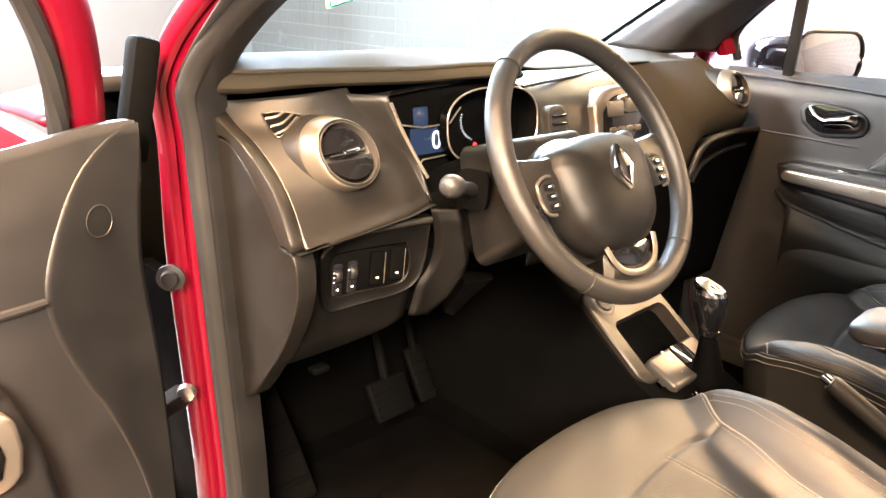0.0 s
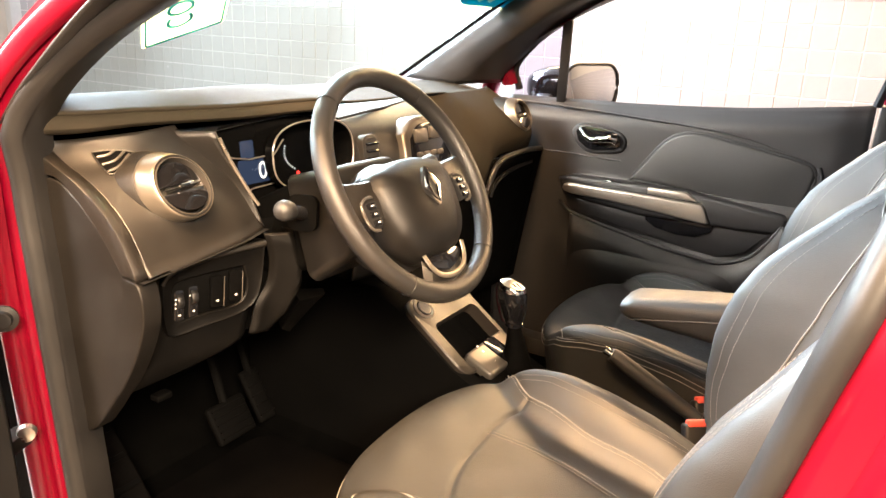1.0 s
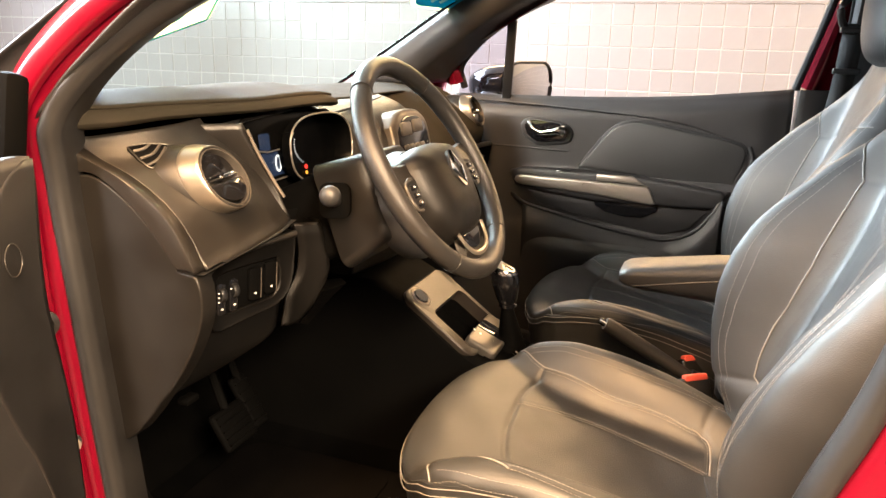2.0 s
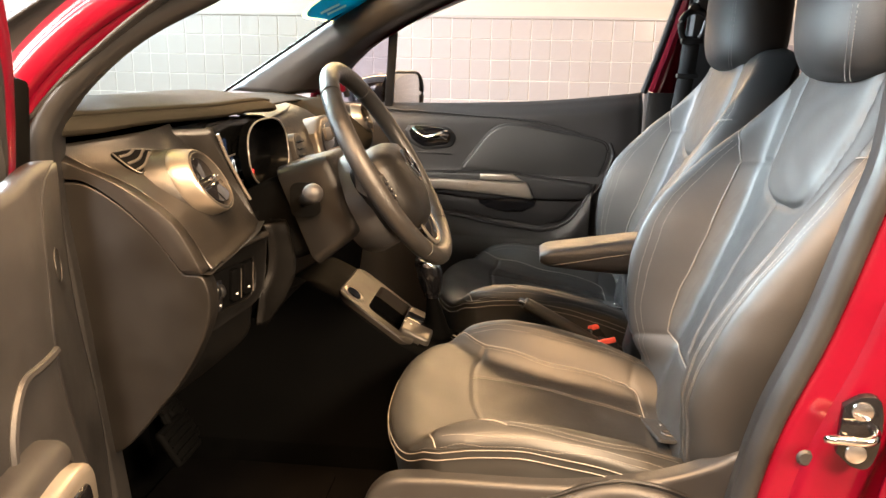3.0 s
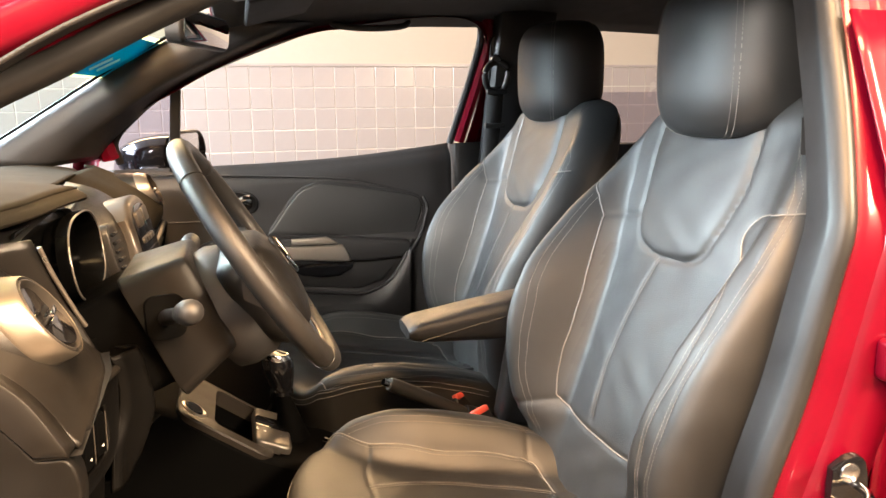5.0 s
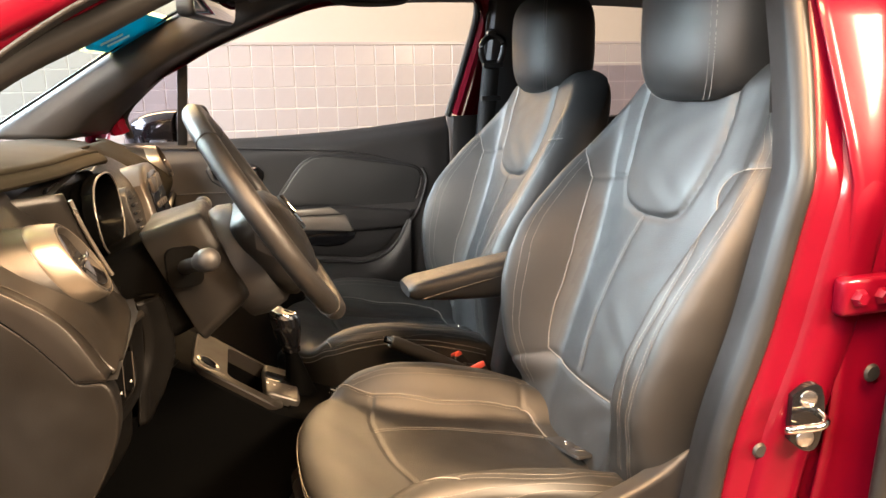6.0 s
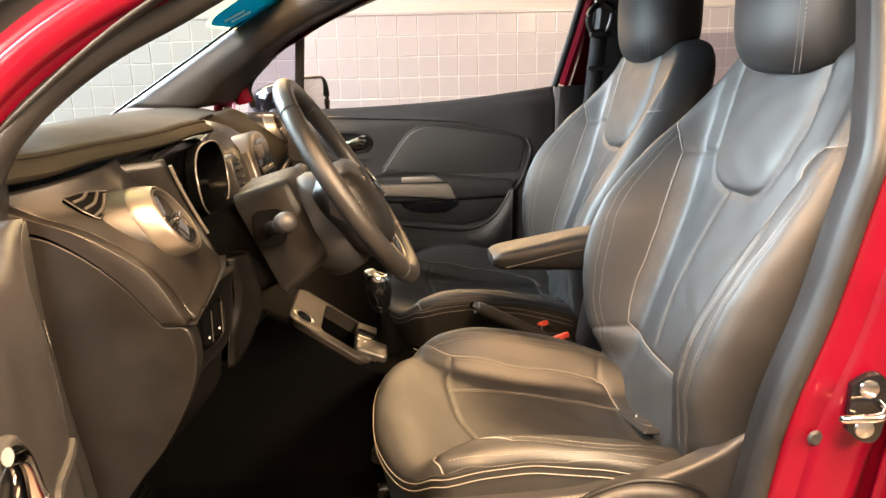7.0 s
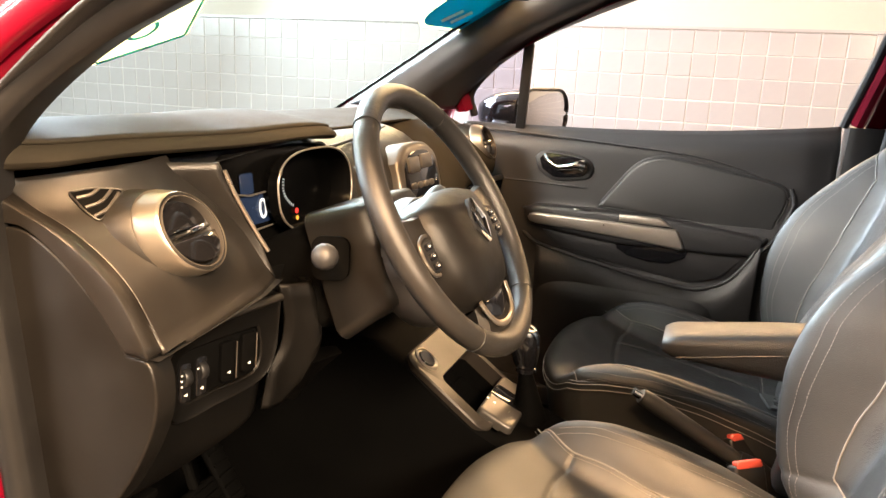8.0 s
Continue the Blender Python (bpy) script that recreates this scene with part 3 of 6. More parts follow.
def front_seat(xs):
    oy = 0.0
    seat = thing("front_seat", "black leather front seat with pale stitching and piping", "car seat", (xs, 0.25, 0.42), "front seats")
    back_y = lookup(back_front, -0.29, 0.29, 0.63, 1.36)
    S = lambda x, z: (xs + x, back_y(x, z) + 0.0012, z)
    back = part("backrest", backrest_mesh(xs), "leather", seat, "black leather backrest with side bolsters")
    for l in BACK_SEAMS[:2]:
        part("piping", pipings(S, [l]), "piping", back, "thin grey piping")
    part("stitching", stitches(S, BACK_EDGES, 0.0035), "thread", back, "pale grey double stitching", kind="stuff")
    part("stitching", stitches(S, BACK_LINES, 0.004, w=0.0005), "piping", back, "dark grey double stitching", kind="stuff")
    perforate(back, lambda x, y, z: (z > 0.79) & (z < 1.083) & (np.abs(x - xs) < interp(BACK_P, z) - 0.012) & (y > interp(BACK_Y, z) - 0.03))
    cm, rim = cushion_mesh(xs, oy)
    cush_z = lookup(cushion_top, -0.27, 0.27, 0.0, 0.57)
    C = lambda x, y: (xs + x, oy + y, cush_z(x, y) + 0.0012)
    cush = part("cushion", cm, "leather", seat, "black leather seat cushion with rolled front edge")
    perforate(cush, lambda x, y, z: (y > oy + 0.085) & (y < oy + 0.385) & (np.abs(x - xs) < interp(CUSH_P, y - oy) - 0.012) & (z > 0.64))
    for l in CUSH_SEAMS[:2]:
        part("piping", pipings(C, [l]), "piping", cush, "thin grey piping")
    edge = [p for p in rim if p.y - oy > 0.06]
    for dz in (0.004, 0.016):
        part("piping", tube([p + Vector(((p.x - xs) * 0.012, 0.002, -dz)) for p in edge[::3]], 0.0009, 6), "piping", cush, "thin grey piping")
    part("stitching", stitches(C, [CUSH_SEAMS[0]], 0.005, sides=(-1,)), "thread", cush, "pale grey stitching", kind="stuff")
    part("stitching", stitches(C, CUSH_EDGE, 0.004), "thread", cush, "pale grey double stitching", kind="stuff")
    part("stitching", stitches(C, CUSH_MID, 0.004, w=0.0005), "piping", cush, "dark grey double stitching", kind="stuff")
    FLAP = pose(xs - 0.005, oy + 0.047, 0.6695, 5, 9, 6)
    tag = part("anchor_flap", plate(rounded(0.118, 0.058, 0.006), 0.006, FLAP, 0.002), "leather", cush, "small black flap over a fixing point")
    part("snap_ring", lathe([(0.001, 0.0004), (0.011, 0.0004), (0.0125, 0.002), (0.014, 0.0)], FLAP @ pose(-0.024, 0.002, 0.0002), 24), "leather", tag, "faint round press stud")
    part("rivet", lathe([(0.0035, 0), (0.003, 0.002), (0.0005, 0.003)], FLAP @ pose(0.022, 0.004, 0), 12), "chrome", tag, "tiny shiny rivet")
    head = part("headrest", headrest_mesh(xs), "leather", seat, "black leather headrest")
    for sx in (-1, 1):
        pts = []
        for j in range(76):
            t = j / 75
            a = math.pi * (lerp(0.04, 0.93, t) - 0.5)
            zz = 1.411 + 0.124 * math.copysign(abs(math.sin(a)) ** 0.62, math.sin(a))
            c = max(0.02, abs(math.cos(a))) ** 0.42
            tt = lerp(0.04, 0.93, t)
            x = 0.149 * c * (0.93 + 0.07 * tt) * 0.74
            y = 0.078 * c * (1 - (0.74 ** (1 / 0.62)) ** 2) ** 0.35
            cy = -0.19 + 0.03 * math.sin(tt * 2.2) - 0.025 * tt
            pts.append(Vector((xs + sx * x, cy + y - 0.03 * (x / 0.134) ** 2 + 0.0018, zz)))
        bm = bmesh.new()
        for dx in (-0.005, 0.005):
            for j in range(len(pts) - 1):
                m = (pts[j] + pts[j + 1]) / 2 + Vector((dx, -abs(dx) * 0.4 * (1 if dx * sx > 0 else -0.6), 0))
                d = (pts[j + 1] - pts[j])
                t = bar(m - d * 0.28, m + d * 0.28, 0.0009, 0.0009, 0, (1, 0, 0))
                bm = join(bm, t)
        part("stitching", bm, "thread", head, "pale grey double stitching")
        part("headrest_post", tube([(xs + sx * 0.055, -0.235, 1.26), (xs + sx * 0.055, -0.2, 1.36)], 0.006, 10), "black", seat, "black headrest post")
    side = flat_spline([(-0.12, 0.63), (-0.02, 0.655), (0.1, 0.60), (0.3, 0.575), (0.52, 0.57), (0.545, 0.52), (0.5, 0.47), (-0.1, 0.47)], 6)
    for sx in (-1, 1):
        m = Matrix(((0, 0, sx, xs + sx * 0.275), (1, 0, 0, oy), (0, 1, 0, 0), (0, 0, 0, 1)))
        shield = part("side_shield", plate(side, 0.05, m, 0.012, 3), "trim", seat, "moulded dark plastic seat side cover")
    part("seat_base", box((0.42, 0.46, 0.12), pose(xs, 0.25, 0.5), 0.02), "black", seat, "dark seat frame under the cushion")
    for sx in (-0.19, 0.19):
        part("rail", box((0.035, 0.6, 0.04), pose(xs + sx, 0.25, 0.43), 0.005), "steel", seat, "steel seat rail")
    return seat


driver_seat = front_seat(-0.385)
passenger_seat = copy_thing(driver_seat, pose(0.335, 0.24, 0.42))
for ob in passenger_seat.children:
    if ob.name.split(".")[0] == "headrest":
        ob.location += Vector((0.0, -0.02, 0.014))  # pulled up a notch
label = part("fabric_label", plate(rounded(0.022, 0.05, 0.002), 0.001, facing((-0.628, -0.142, 1.298), (-0.85, 0.45, 0.2)), 0), "black", driver_seat, "small black label with pale marks")
for k in range(5):
    part("mark", box((0.008, 0.0045, 0.0006), facing((-0.6285, -0.1415, 1.298), (-0.85, 0.45, 0.2)) @ pose(0.004, -0.013 + 0.0065 * k, 0.0008)), "white", label)
# side cover and levers beside the open door
DS = lambda x: Matrix(((0, 0, -1, x), (1, 0, 0, 0), (0, 1, 0, 0), (0, 0, 0, 1)))
cover_o = flat_spline([(-0.13, 0.79), (-0.07, 0.808), (-0.01, 0.794), (0.04, 0.761), (0.109, 0.733), (0.2, 0.714), (0.28, 0.707), (0.44, 0.705), (0.52, 0.69), (0.55, 0.62), (0.5, 0.5), (-0.1, 0.5)], 6)
cover = part("side_cover", plate(cover_o, 0.03, DS(-0.668), 0.01, 4), "trim", driver_seat, "moulded dark plastic seat side cover")
lever_o = flat_spline([(0.4, 0.655), (0.33, 0.672), (0.266, 0.69), (0.214, 0.712), (0.161, 0.722), (0.1, 0.712), (0.066, 0.692), (0.06, 0.655), (0.08, 0.62), (0.16, 0.608), (0.3, 0.612), (0.39, 0.63)], 6)
part("adjuster_lever", plate(lever_o, 0.03, DS(-0.682), 0.014, 5), "door", cover, "long rounded height adjuster lever")
part("lever_gap", tube([(-0.6685, 0.23 + (y - 0.23) * 1.045, 0.665 + (z - 0.665) * 1.1) for y, z in lever_o[:-1]], 0.003, 6, closed=True), "black", cover, "dark gap round the lever")
part("adjuster_knob", lathe([(0.001, 0.003), (0.024, 0.003), (0.026, 0.001), (0.027, -0.002)], DS(-0.682) @ pose(0.094, 0.662, 0.0), 32), "door", cover, "round recliner knob")
# centre armrest on the driver seat
arm_rings = []
for j in range(41):
    t = j / 40
    y = lerp(0.275, -0.12, t)
    z1 = curve_at([(-0.12, 0.95), (-0.02, 0.955), (0.08, 0.945), (0.2, 0.925), (0.275, 0.912)], y)
    z0 = curve_at([(-0.12, 0.87), (0.0, 0.86), (0.08, 0.86), (0.2, 0.867), (0.275, 0.874)], y)
    e = math.sqrt(max(0.02, 1 - max(0.0, 1 - t / 0.07) ** 2))
    cz, hz, hw = (z0 + z1) / 2, (z1 - z0) / 2 * (0.55 + 0.45 * e), 0.053 * (0.82 + 0.18 * e)
    arm_rings.append([(-0.0155 + hw * math.copysign(abs(math.cos(a)) ** 0.5, math.cos(a)), y, cz + hz * math.copysign(abs(math.sin(a)) ** 0.68, math.sin(a))) for a in (2 * math.pi * k / 40 for k in range(40))])
arm = part("armrest", skin(arm_rings), "mesh", driver_seat, "black padded folding armrest between the seats")
part("armrest_seam", tube([(-0.0692, y, z - 0.022) for y, z in flat_spline([(0.25, 0.902), (0.2, 0.912), (0.05, 0.94), (-0.08, 0.945)], 8)], 0.0016, 6), "black", arm)

# rear bench
bench = thing("rear_bench", "dark leather rear bench seat", "car seat", (0, -0.75, 0.45))
part("bench_cushion", box((1.2, 0.5, 0.18), pose(0, -0.72, 0.58, 6), 0.05, 4), "leather", bench)
part("bench_back", box((1.2, 0.16, 0.62), pose(0, -1.08, 0.92, -18), 0.05, 4), "leather", bench)
for x in (-0.38, 0.38):
    part("bench_headrest", box((0.25, 0.1, 0.15), pose(x, -1.19, 1.28, -12), 0.035, 4), "leather", bench)

# ---- the car's shell ----
car = thing("car_body", "glossy red hatchback body seen through its open driver door", "car", (0, 0, 0.2))


def lean(z, base=-0.768):
    """How far out the body side is at a height: it leans inwards above the sill of the windows."""
    return base + 0.4 * max(0.0, z - 1.2)


APERTURE = [(0.82, 0.43), (0.892, 0.5), (0.905, 0.63), (0.922, 0.8), (0.94, 1.0), (0.951, 1.13), (0.94, 1.215), (0.888, 1.285), (0.817, 1.342), (0.735, 1.386), (0.61, 1.452), (0.44, 1.52),
            (0.22, 1.565), (0.02, 1.585), (-0.085, 1.57), (-0.13, 1.5), (-0.122, 1.4), (-0.102, 1.28), (-0.068, 1.14), (-0.034, 1.0), (0.008, 0.87), (0.032, 0.74), (0.06, 0.55), (0.11, 0.45), (0.2, 0.42), (0.5, 0.42)]


def aperture(n=6):
    pts = [Vector((0, y, z)) for y, z in APERTURE]
    ring = spline(pts, n, closed=True)
    out = []
    for i, p in enumerate(ring):
        t = (ring[(i + 1) % len(ring)] - ring[i - 1]).normalized()
        nrm = Vector((0, t.z, -t.y))
        if nrm.dot(p - Vector((0, 0.4, 1.0))) < 0:
            nrm = -nrm
        out.append((p, nrm))
    return out


def sweep_aperture(section, side=-1, n=6):
    """Sweeps a section of (outwards in the side plane, outboard) along the door opening."""
    rings = []
    for p, nrm in aperture(n):
        x = lean(p.z) + 0.02 * step(0.74, 0.88, p.y) * step(1.28, 1.12, p.z)
        low = step(1.15, 0.95, p.z)
        rear = step(0.2, -0.02, p.y)
        k = lerp(lerp(0.55, 0.85, low), 1.3, rear)
        rings.append([(side * -1 * (x - o), p.y + nrm.y * a * (k if a > 0.03 else 1), p.z + nrm.z * a * (k if a > 0.03 else 1)) for a, o in section])
    rings.append(rings[0])
    bm = skin(rings, closed=False)
    bmesh.ops.remove_doubles(bm, verts=bm.verts, dist=1e-6)
    return bm


def cap_section(w, h, n=7):
    return [(0.0 + w * (1 - math.cos(math.pi * j / n)) / 2, h * math.sin(math.pi * j / n)) for j in range(n + 1)]


for side in (-1, 1):
    jamb = part("door_jamb", sweep_aperture([(0.004, -0.022), (0.009, -0.008), (0.015, 0.0), (0.022, 0.003), (0.029, 0.004), (0.033, 0.008), (0.036, 0.014), (0.04, 0.018), (0.047, 0.02), (0.06, 0.022), (0.075, 0.0225), (0.086, 0.021), (0.092, 0.017), (0.096, 0.01), (0.1, 0.004), (0.106, 0.001), (0.118, 0.0), (0.13, 0.0)], side), "red", car, "glossy red painted door jamb")
    if side > 0:
        continue
    part("door_seal", sweep_aperture([(-0.016 + a, o - 0.016) for a, o in cap_section(0.03, 0.02)], side), "rubber", car, "black rubber door seal")
    part("jamb_trim", sweep_aperture([(0.0, -0.07), (-0.009, -0.04), (-0.0115, -0.026), (-0.012, -0.019), (-0.01, -0.015), (-0.006, -0.017)], side), "black", car, "dark grey plastic jamb trim")

# pillar trims, windscreen
def pillar(side):
    rings = []
    for j in range(25):
        t = j / 24
        z = lerp(1.215, 1.575, t)
        ws = Vector((side * lerp(0.655, 0.585, t), curve_at([(1.215, 1.235), (1.36, 1.0), (1.47, 0.82), (1.575, 0.62)], z), z))
        win = Vector((side * lerp(0.725, 0.665, t), curve_at([(1.215, 0.955), (1.28, 0.895), (1.40, 0.735), (1.485, 0.545), (1.575, 0.30)], z), z))
        inn = (ws + win) / 2 + Vector((-side * 0.045, -0.03, -0.01))
        pts = spline([ws + Vector((side * 0.02, 0.02, 0)), ws, (ws + inn) / 2 + Vector((-side * 0.012, 0, 0)), inn, (win + inn) / 2 + Vector((-side * 0.012, 0, 0)), win, win + Vector((side * 0.03, 0, 0))], 5)
        rings.append(pts)
    return skin(rings, closed=False)


for side in (-1, 1):
    part("pillar_trim", pillar(side), "trim", car, "grey plastic windscreen pillar trim", thick=0.004)


def screen_at(u, v):
    x = lerp(-0.66, 0.66, u) * lerp(1.0, 0.89, v)
    z = lerp(1.17, 1.58, v)
    y = curve_at([(1.17, 1.325), (1.215, 1.25), (1.36, 1.015), (1.47, 0.835), (1.58, 0.625)], z) + 0.09 * (1 - (2 * u - 1) ** 2)
    return (x, y, z)


ws = part("windscreen", field(screen_at, 30, 20), "windscreen", car, "faintly green windscreen glass")
ws.visible_shadow = False
for u in (0.012, 0.988):
    part("windscreen_band", tube([screen_at(u, v / 20) for v in range(21)], 0.014, 8, flat=0.3), "gloss", car, "black edge band of the windscreen")
part("mirror_root", bar((-0.835, 0.93, 1.12), (-0.797, 0.94, 1.275), 0.036, 0.04, 0.01, (0, 1, 0)), "low", car, "black moulded block at the pillar foot")


def liner_at(u, v):
    y = lerp(0.62, -1.5, v)
    x = lerp(-0.66, 0.66, u)
    return (x, y, curve_at([(-1.5, 1.55), (-0.8, 1.62), (0.0, 1.635), (0.45, 1.61), (0.62, 1.578)], y) - 0.06 * abs(2 * u - 1) ** 5)


part("headliner", field(liner_at, 24, 30), "liner", car, "dark woven headliner", thick=0.006)
part("roof", field(lambda u, v: Vector(liner_at(u, v)) * 1.0 + Vector((lerp(-0.06, 0.06, u), 0.01, 0.045)), 24, 30), "red", car, "glossy red roof", thick=0.004)
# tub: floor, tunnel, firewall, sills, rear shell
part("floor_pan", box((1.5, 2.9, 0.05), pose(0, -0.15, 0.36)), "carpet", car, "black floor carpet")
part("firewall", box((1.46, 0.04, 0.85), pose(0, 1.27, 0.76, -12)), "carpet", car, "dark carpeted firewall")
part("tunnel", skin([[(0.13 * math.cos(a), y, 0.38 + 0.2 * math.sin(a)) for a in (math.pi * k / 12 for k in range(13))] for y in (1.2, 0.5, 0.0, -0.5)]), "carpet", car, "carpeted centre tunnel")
for side in (-1, 1):
    part("sill", box((0.1, 1.15, 0.16), pose(side * 0.735, 0.42, 0.36), 0.02), "trim", car, "dark plastic sill plate")
    part("kick_panel", box((0.03, 0.3, 0.5), pose(side * 0.712, 1.1, 0.62), 0.01), "low", car, "dark kick panel")
    part("side_shell", box((0.02, 1.3, 0.85), pose(side * 0.8, -0.95, 0.75), 0.005), "trim", car, "dark rear side lining")
part("tailgate", box((1.58, 0.06, 0.85), pose(0, -1.61, 0.77), 0.01), "trim", car, "dark tailgate lining")
part("cowl", box((1.5, 0.3, 0.03), pose(0, 1.42, 1.165, -4), 0.01), "black", car, "black plastic cowl under the windscreen")
part("bonnet", field(lambda u, v: (lerp(-0.78, 0.78, u), lerp(1.5, 2.35, v), 1.15 - 0.1 * v * v - 0.07 * (2 * u - 1) ** 4), 20, 12), "red", car, "glossy red bonnet", thick=0.01)
for side in (-1, 1):
    part("wing_panel", box((0.05, 1.3, 0.55), pose(side * 0.84, 1.68, 0.82), 0.02), "red", car, "glossy red front wing")
# dark pillars between front and rear doors, inside
for side in (-1, 1):
    pb = [[(side * (0.715 - 0.36 * max(0, z - 1.2) + bx), y + lerp(0.1, -0.0, step(0.5, 1.2, z)) - 0.085, z) for y, bx in ((-0.06, 0.02), (-0.075, -0.005), (-0.15, -0.02), (-0.23, -0.008), (-0.25, 0.03))] for z in (0.45, 0.7, 0.95, 1.2, 1.35, 1.5, 1.62)]
    part("pillar_panel", skin(pb, closed=False), "trim", car, "dark grey centre pillar lining", thick=0.004)
# left pillar outer face, striker, plugs
OUT = facing((-0.809, -0.0705, 0.8955), (-0.97, 0.2, 0))
striker = part("striker", plate(flat_spline([(-0.02, 0.03), (0.0, 0.045), (0.018, 0.04), (0.024, 0.0), (0.018, -0.04), (0.0, -0.045), (-0.02, -0.03)], 5), 0.012, OUT, 0.0015), "gloss", car, "door striker plate with two bolts and a bright loop")
for dz in (-0.027, 0.027):
    part("bolt", lathe([(0.001, 0.004), (0.007, 0.0036), (0.011, 0.002), (0.012, 0)], OUT @ pose(0.0, dz, 0.0002), 28), "steel", striker, "flat steel bolt head")
part("striker_loop", tube(spline([OUT @ Vector(p) for p in ((0.014, 0.008, 0.0), (0.012, 0.007, 0.02), (0.0, 0.004, 0.03), (-0.025, 0.002, 0.03), (-0.036, -0.002, 0.024), (-0.03, -0.008, 0.014), (-0.012, -0.01, 0.004))], 6), 0.0055, 10), "chrome", striker, "bright steel loop")
part("plug", lathe([(0.001, 0.004), (0.008, 0.0035), (0.011, 0)], facing((-0.779, -0.029, 0.843), (-1, 0.1, 0)), 20), "trim", car, "round black plug")


def pillar_face(u, v):
    z = lerp(0.42, 1.45, v)
    y = lerp(-0.13, -0.36, u) + lerp(0.1, 0.0, step(0.45, 0.95, z)) * 0.6
    return (lean(z, -0.789) + 0.004 * math.sin(u * 9), y, z)


part("outer_pillar", field(pillar_face, 12, 20), "red", car, "dark red outer pillar face by the rear hinges", thick=0.004)
for z in (1.05, 0.62):
    hinge = part("hinge", box((0.022, 0.085, 0.05), pose(-0.799, -0.152 - 0.03 * (z < 0.8), z), 0.007, 3), "red", car, "red painted rear door hinge")
    for dy in (-0.018, 0.018):
        part("bolt", lathe([(0.001, 0.009), (0.008, 0.009), (0.012, 0.003), (0.012, 0)], facing((-0.81, -0.15 - 0.03 * (z < 0.8) + dy, z), (-1, 0, 0)), 6), "red", hinge)
part("plug", lathe([(0.001, 0.004), (0.01, 0.0035), (0.013, 0)], facing((-0.795, -0.182, 0.938), (-1, 0, 0)), 20), "rubber", car, "round grey plug")
# hinge side: bolt and check arm
part("bolt", lathe([(0.001, 0.012), (0.011, 0.012), (0.013, 0.006), (0.02, 0.004), (0.02, 0)], facing((-0.79, 0.945, 0.945), (-0.6, -0.8, 0)), 24), "black", car, "dark round fixing bolt")
check = part("check_arm", bar((-0.79, 0.93, 0.765), (-0.9, 0.9, 0.755), 0.03, 0.025, 0.005), "black", car, "black door check arm")
part("bolt", lathe([(0.001, 0.012), (0.012, 0.01), (0.014, 0)], facing((-0.795, 0.915, 0.775), (-0.6, -0.8, 0)), 20), "steel", check)

# right rear door glass, partly lowered
rear_glass = part("rear_door_glass", field(lambda u, v: (lerp(0.77, 0.745, v), lerp(-0.27, -1.2, u), lerp(1.15, 1.385, v)), 2, 2), "tinted", car, "tinted rear door glass lowered part way", smooth=False)
rear_glass.visible_shadow = False
# left rear door: only its front edge shows beside the pillar
left_rear = thing("rear_door", "glossy red closed rear door with a black edge seal", "car door", (-0.84, -0.6, 0.4))
part("door_skin", skin([[(lean(z, -0.86) + o, y - 0.1 * max(0, z - 0.95), z) for y, o in ((-0.19, 0.03), (-0.176, 0.012), (-0.18, 0.0), (-0.21, -0.006), (-0.6, -0.012), (-1.15, 0.0))] for z in (0.42, 0.7, 0.95, 1.2)], closed=False), "red", left_rear, "glossy red door skin", thick=0.004)
part("edge_seal", tube(spline([(-0.848, -0.15, 0.45), (-0.85, -0.152, 0.72), (-0.85, -0.166, 0.95), (-0.845, -0.2, 1.2)], 6), 0.011, 10), "rubber", left_rear, "black rubber seal along the door edge")
# Unseen frame and dark glass, added to dim lamp_left's light into the cabin.
side_x = lambda z: lean(z, -0.845)
part("window_frame", tube(spline([(side_x(z), y, z) for y, z in ((-0.22, 1.2), (-0.27, 1.4), (-0.31, 1.54), (-0.4, 1.575), (-0.75, 1.58), (-1.05, 1.53), (-1.2, 1.4), (-1.24, 1.2))], 6), 0.022, 8, flat=0.6), "black", left_rear, "black rear window frame")
part("door_glass", skin([[(side_x(z), -0.22 - 0.35 * max(0.0, z - 1.2) ** 1.2, z), (side_x(z), -1.23 + 0.3 * (z - 1.2), z)] for z in (1.19, 1.3, 1.4, 1.5, 1.57)], closed=False), "privacy", left_rear, "unseen dark rear door glass, added to dim light from behind", smooth=False)
# right rear door
rear_door = thing("rear_door", "dark lined closed rear passenger door", "car door", (0.78, -0.75, 0.4))
part("door_panel", box((0.05, 1.05, 0.8), pose(0.77, -0.78, 0.82), 0.015), "door", rear_door, "dark plastic rear door lining")


def band(pts, w, mat, parent, name, label="", flat=1.0, n=8, k=6):
    return part(name, tube(spline(pts, k), w, n, flat=flat), mat, parent, label)


band([(0.775, -0.27, 1.2), (0.72, -0.285, 1.35), (0.66, -0.335, 1.57), (0.65, -0.4, 1.605), (0.65, -0.8, 1.605), (0.66, -1.1, 1.55), (0.72, -1.25, 1.4), (0.77, -1.3, 1.2)], 0.022, "black", rear_door, "window_frame", "black rear window frame")

# ---- front passenger door, closed ----
pdoor = thing("front_door", "closed passenger door with dark padded lining", "car door", (0.78, 0.42, 0.4), "front doors")


def belt_line(y):
    return curve_at([(-0.08, 1.235), (-0.02, 1.226), (0.25, 1.198), (0.5, 1.185), (0.75, 1.18), (0.97, 1.178)], y)


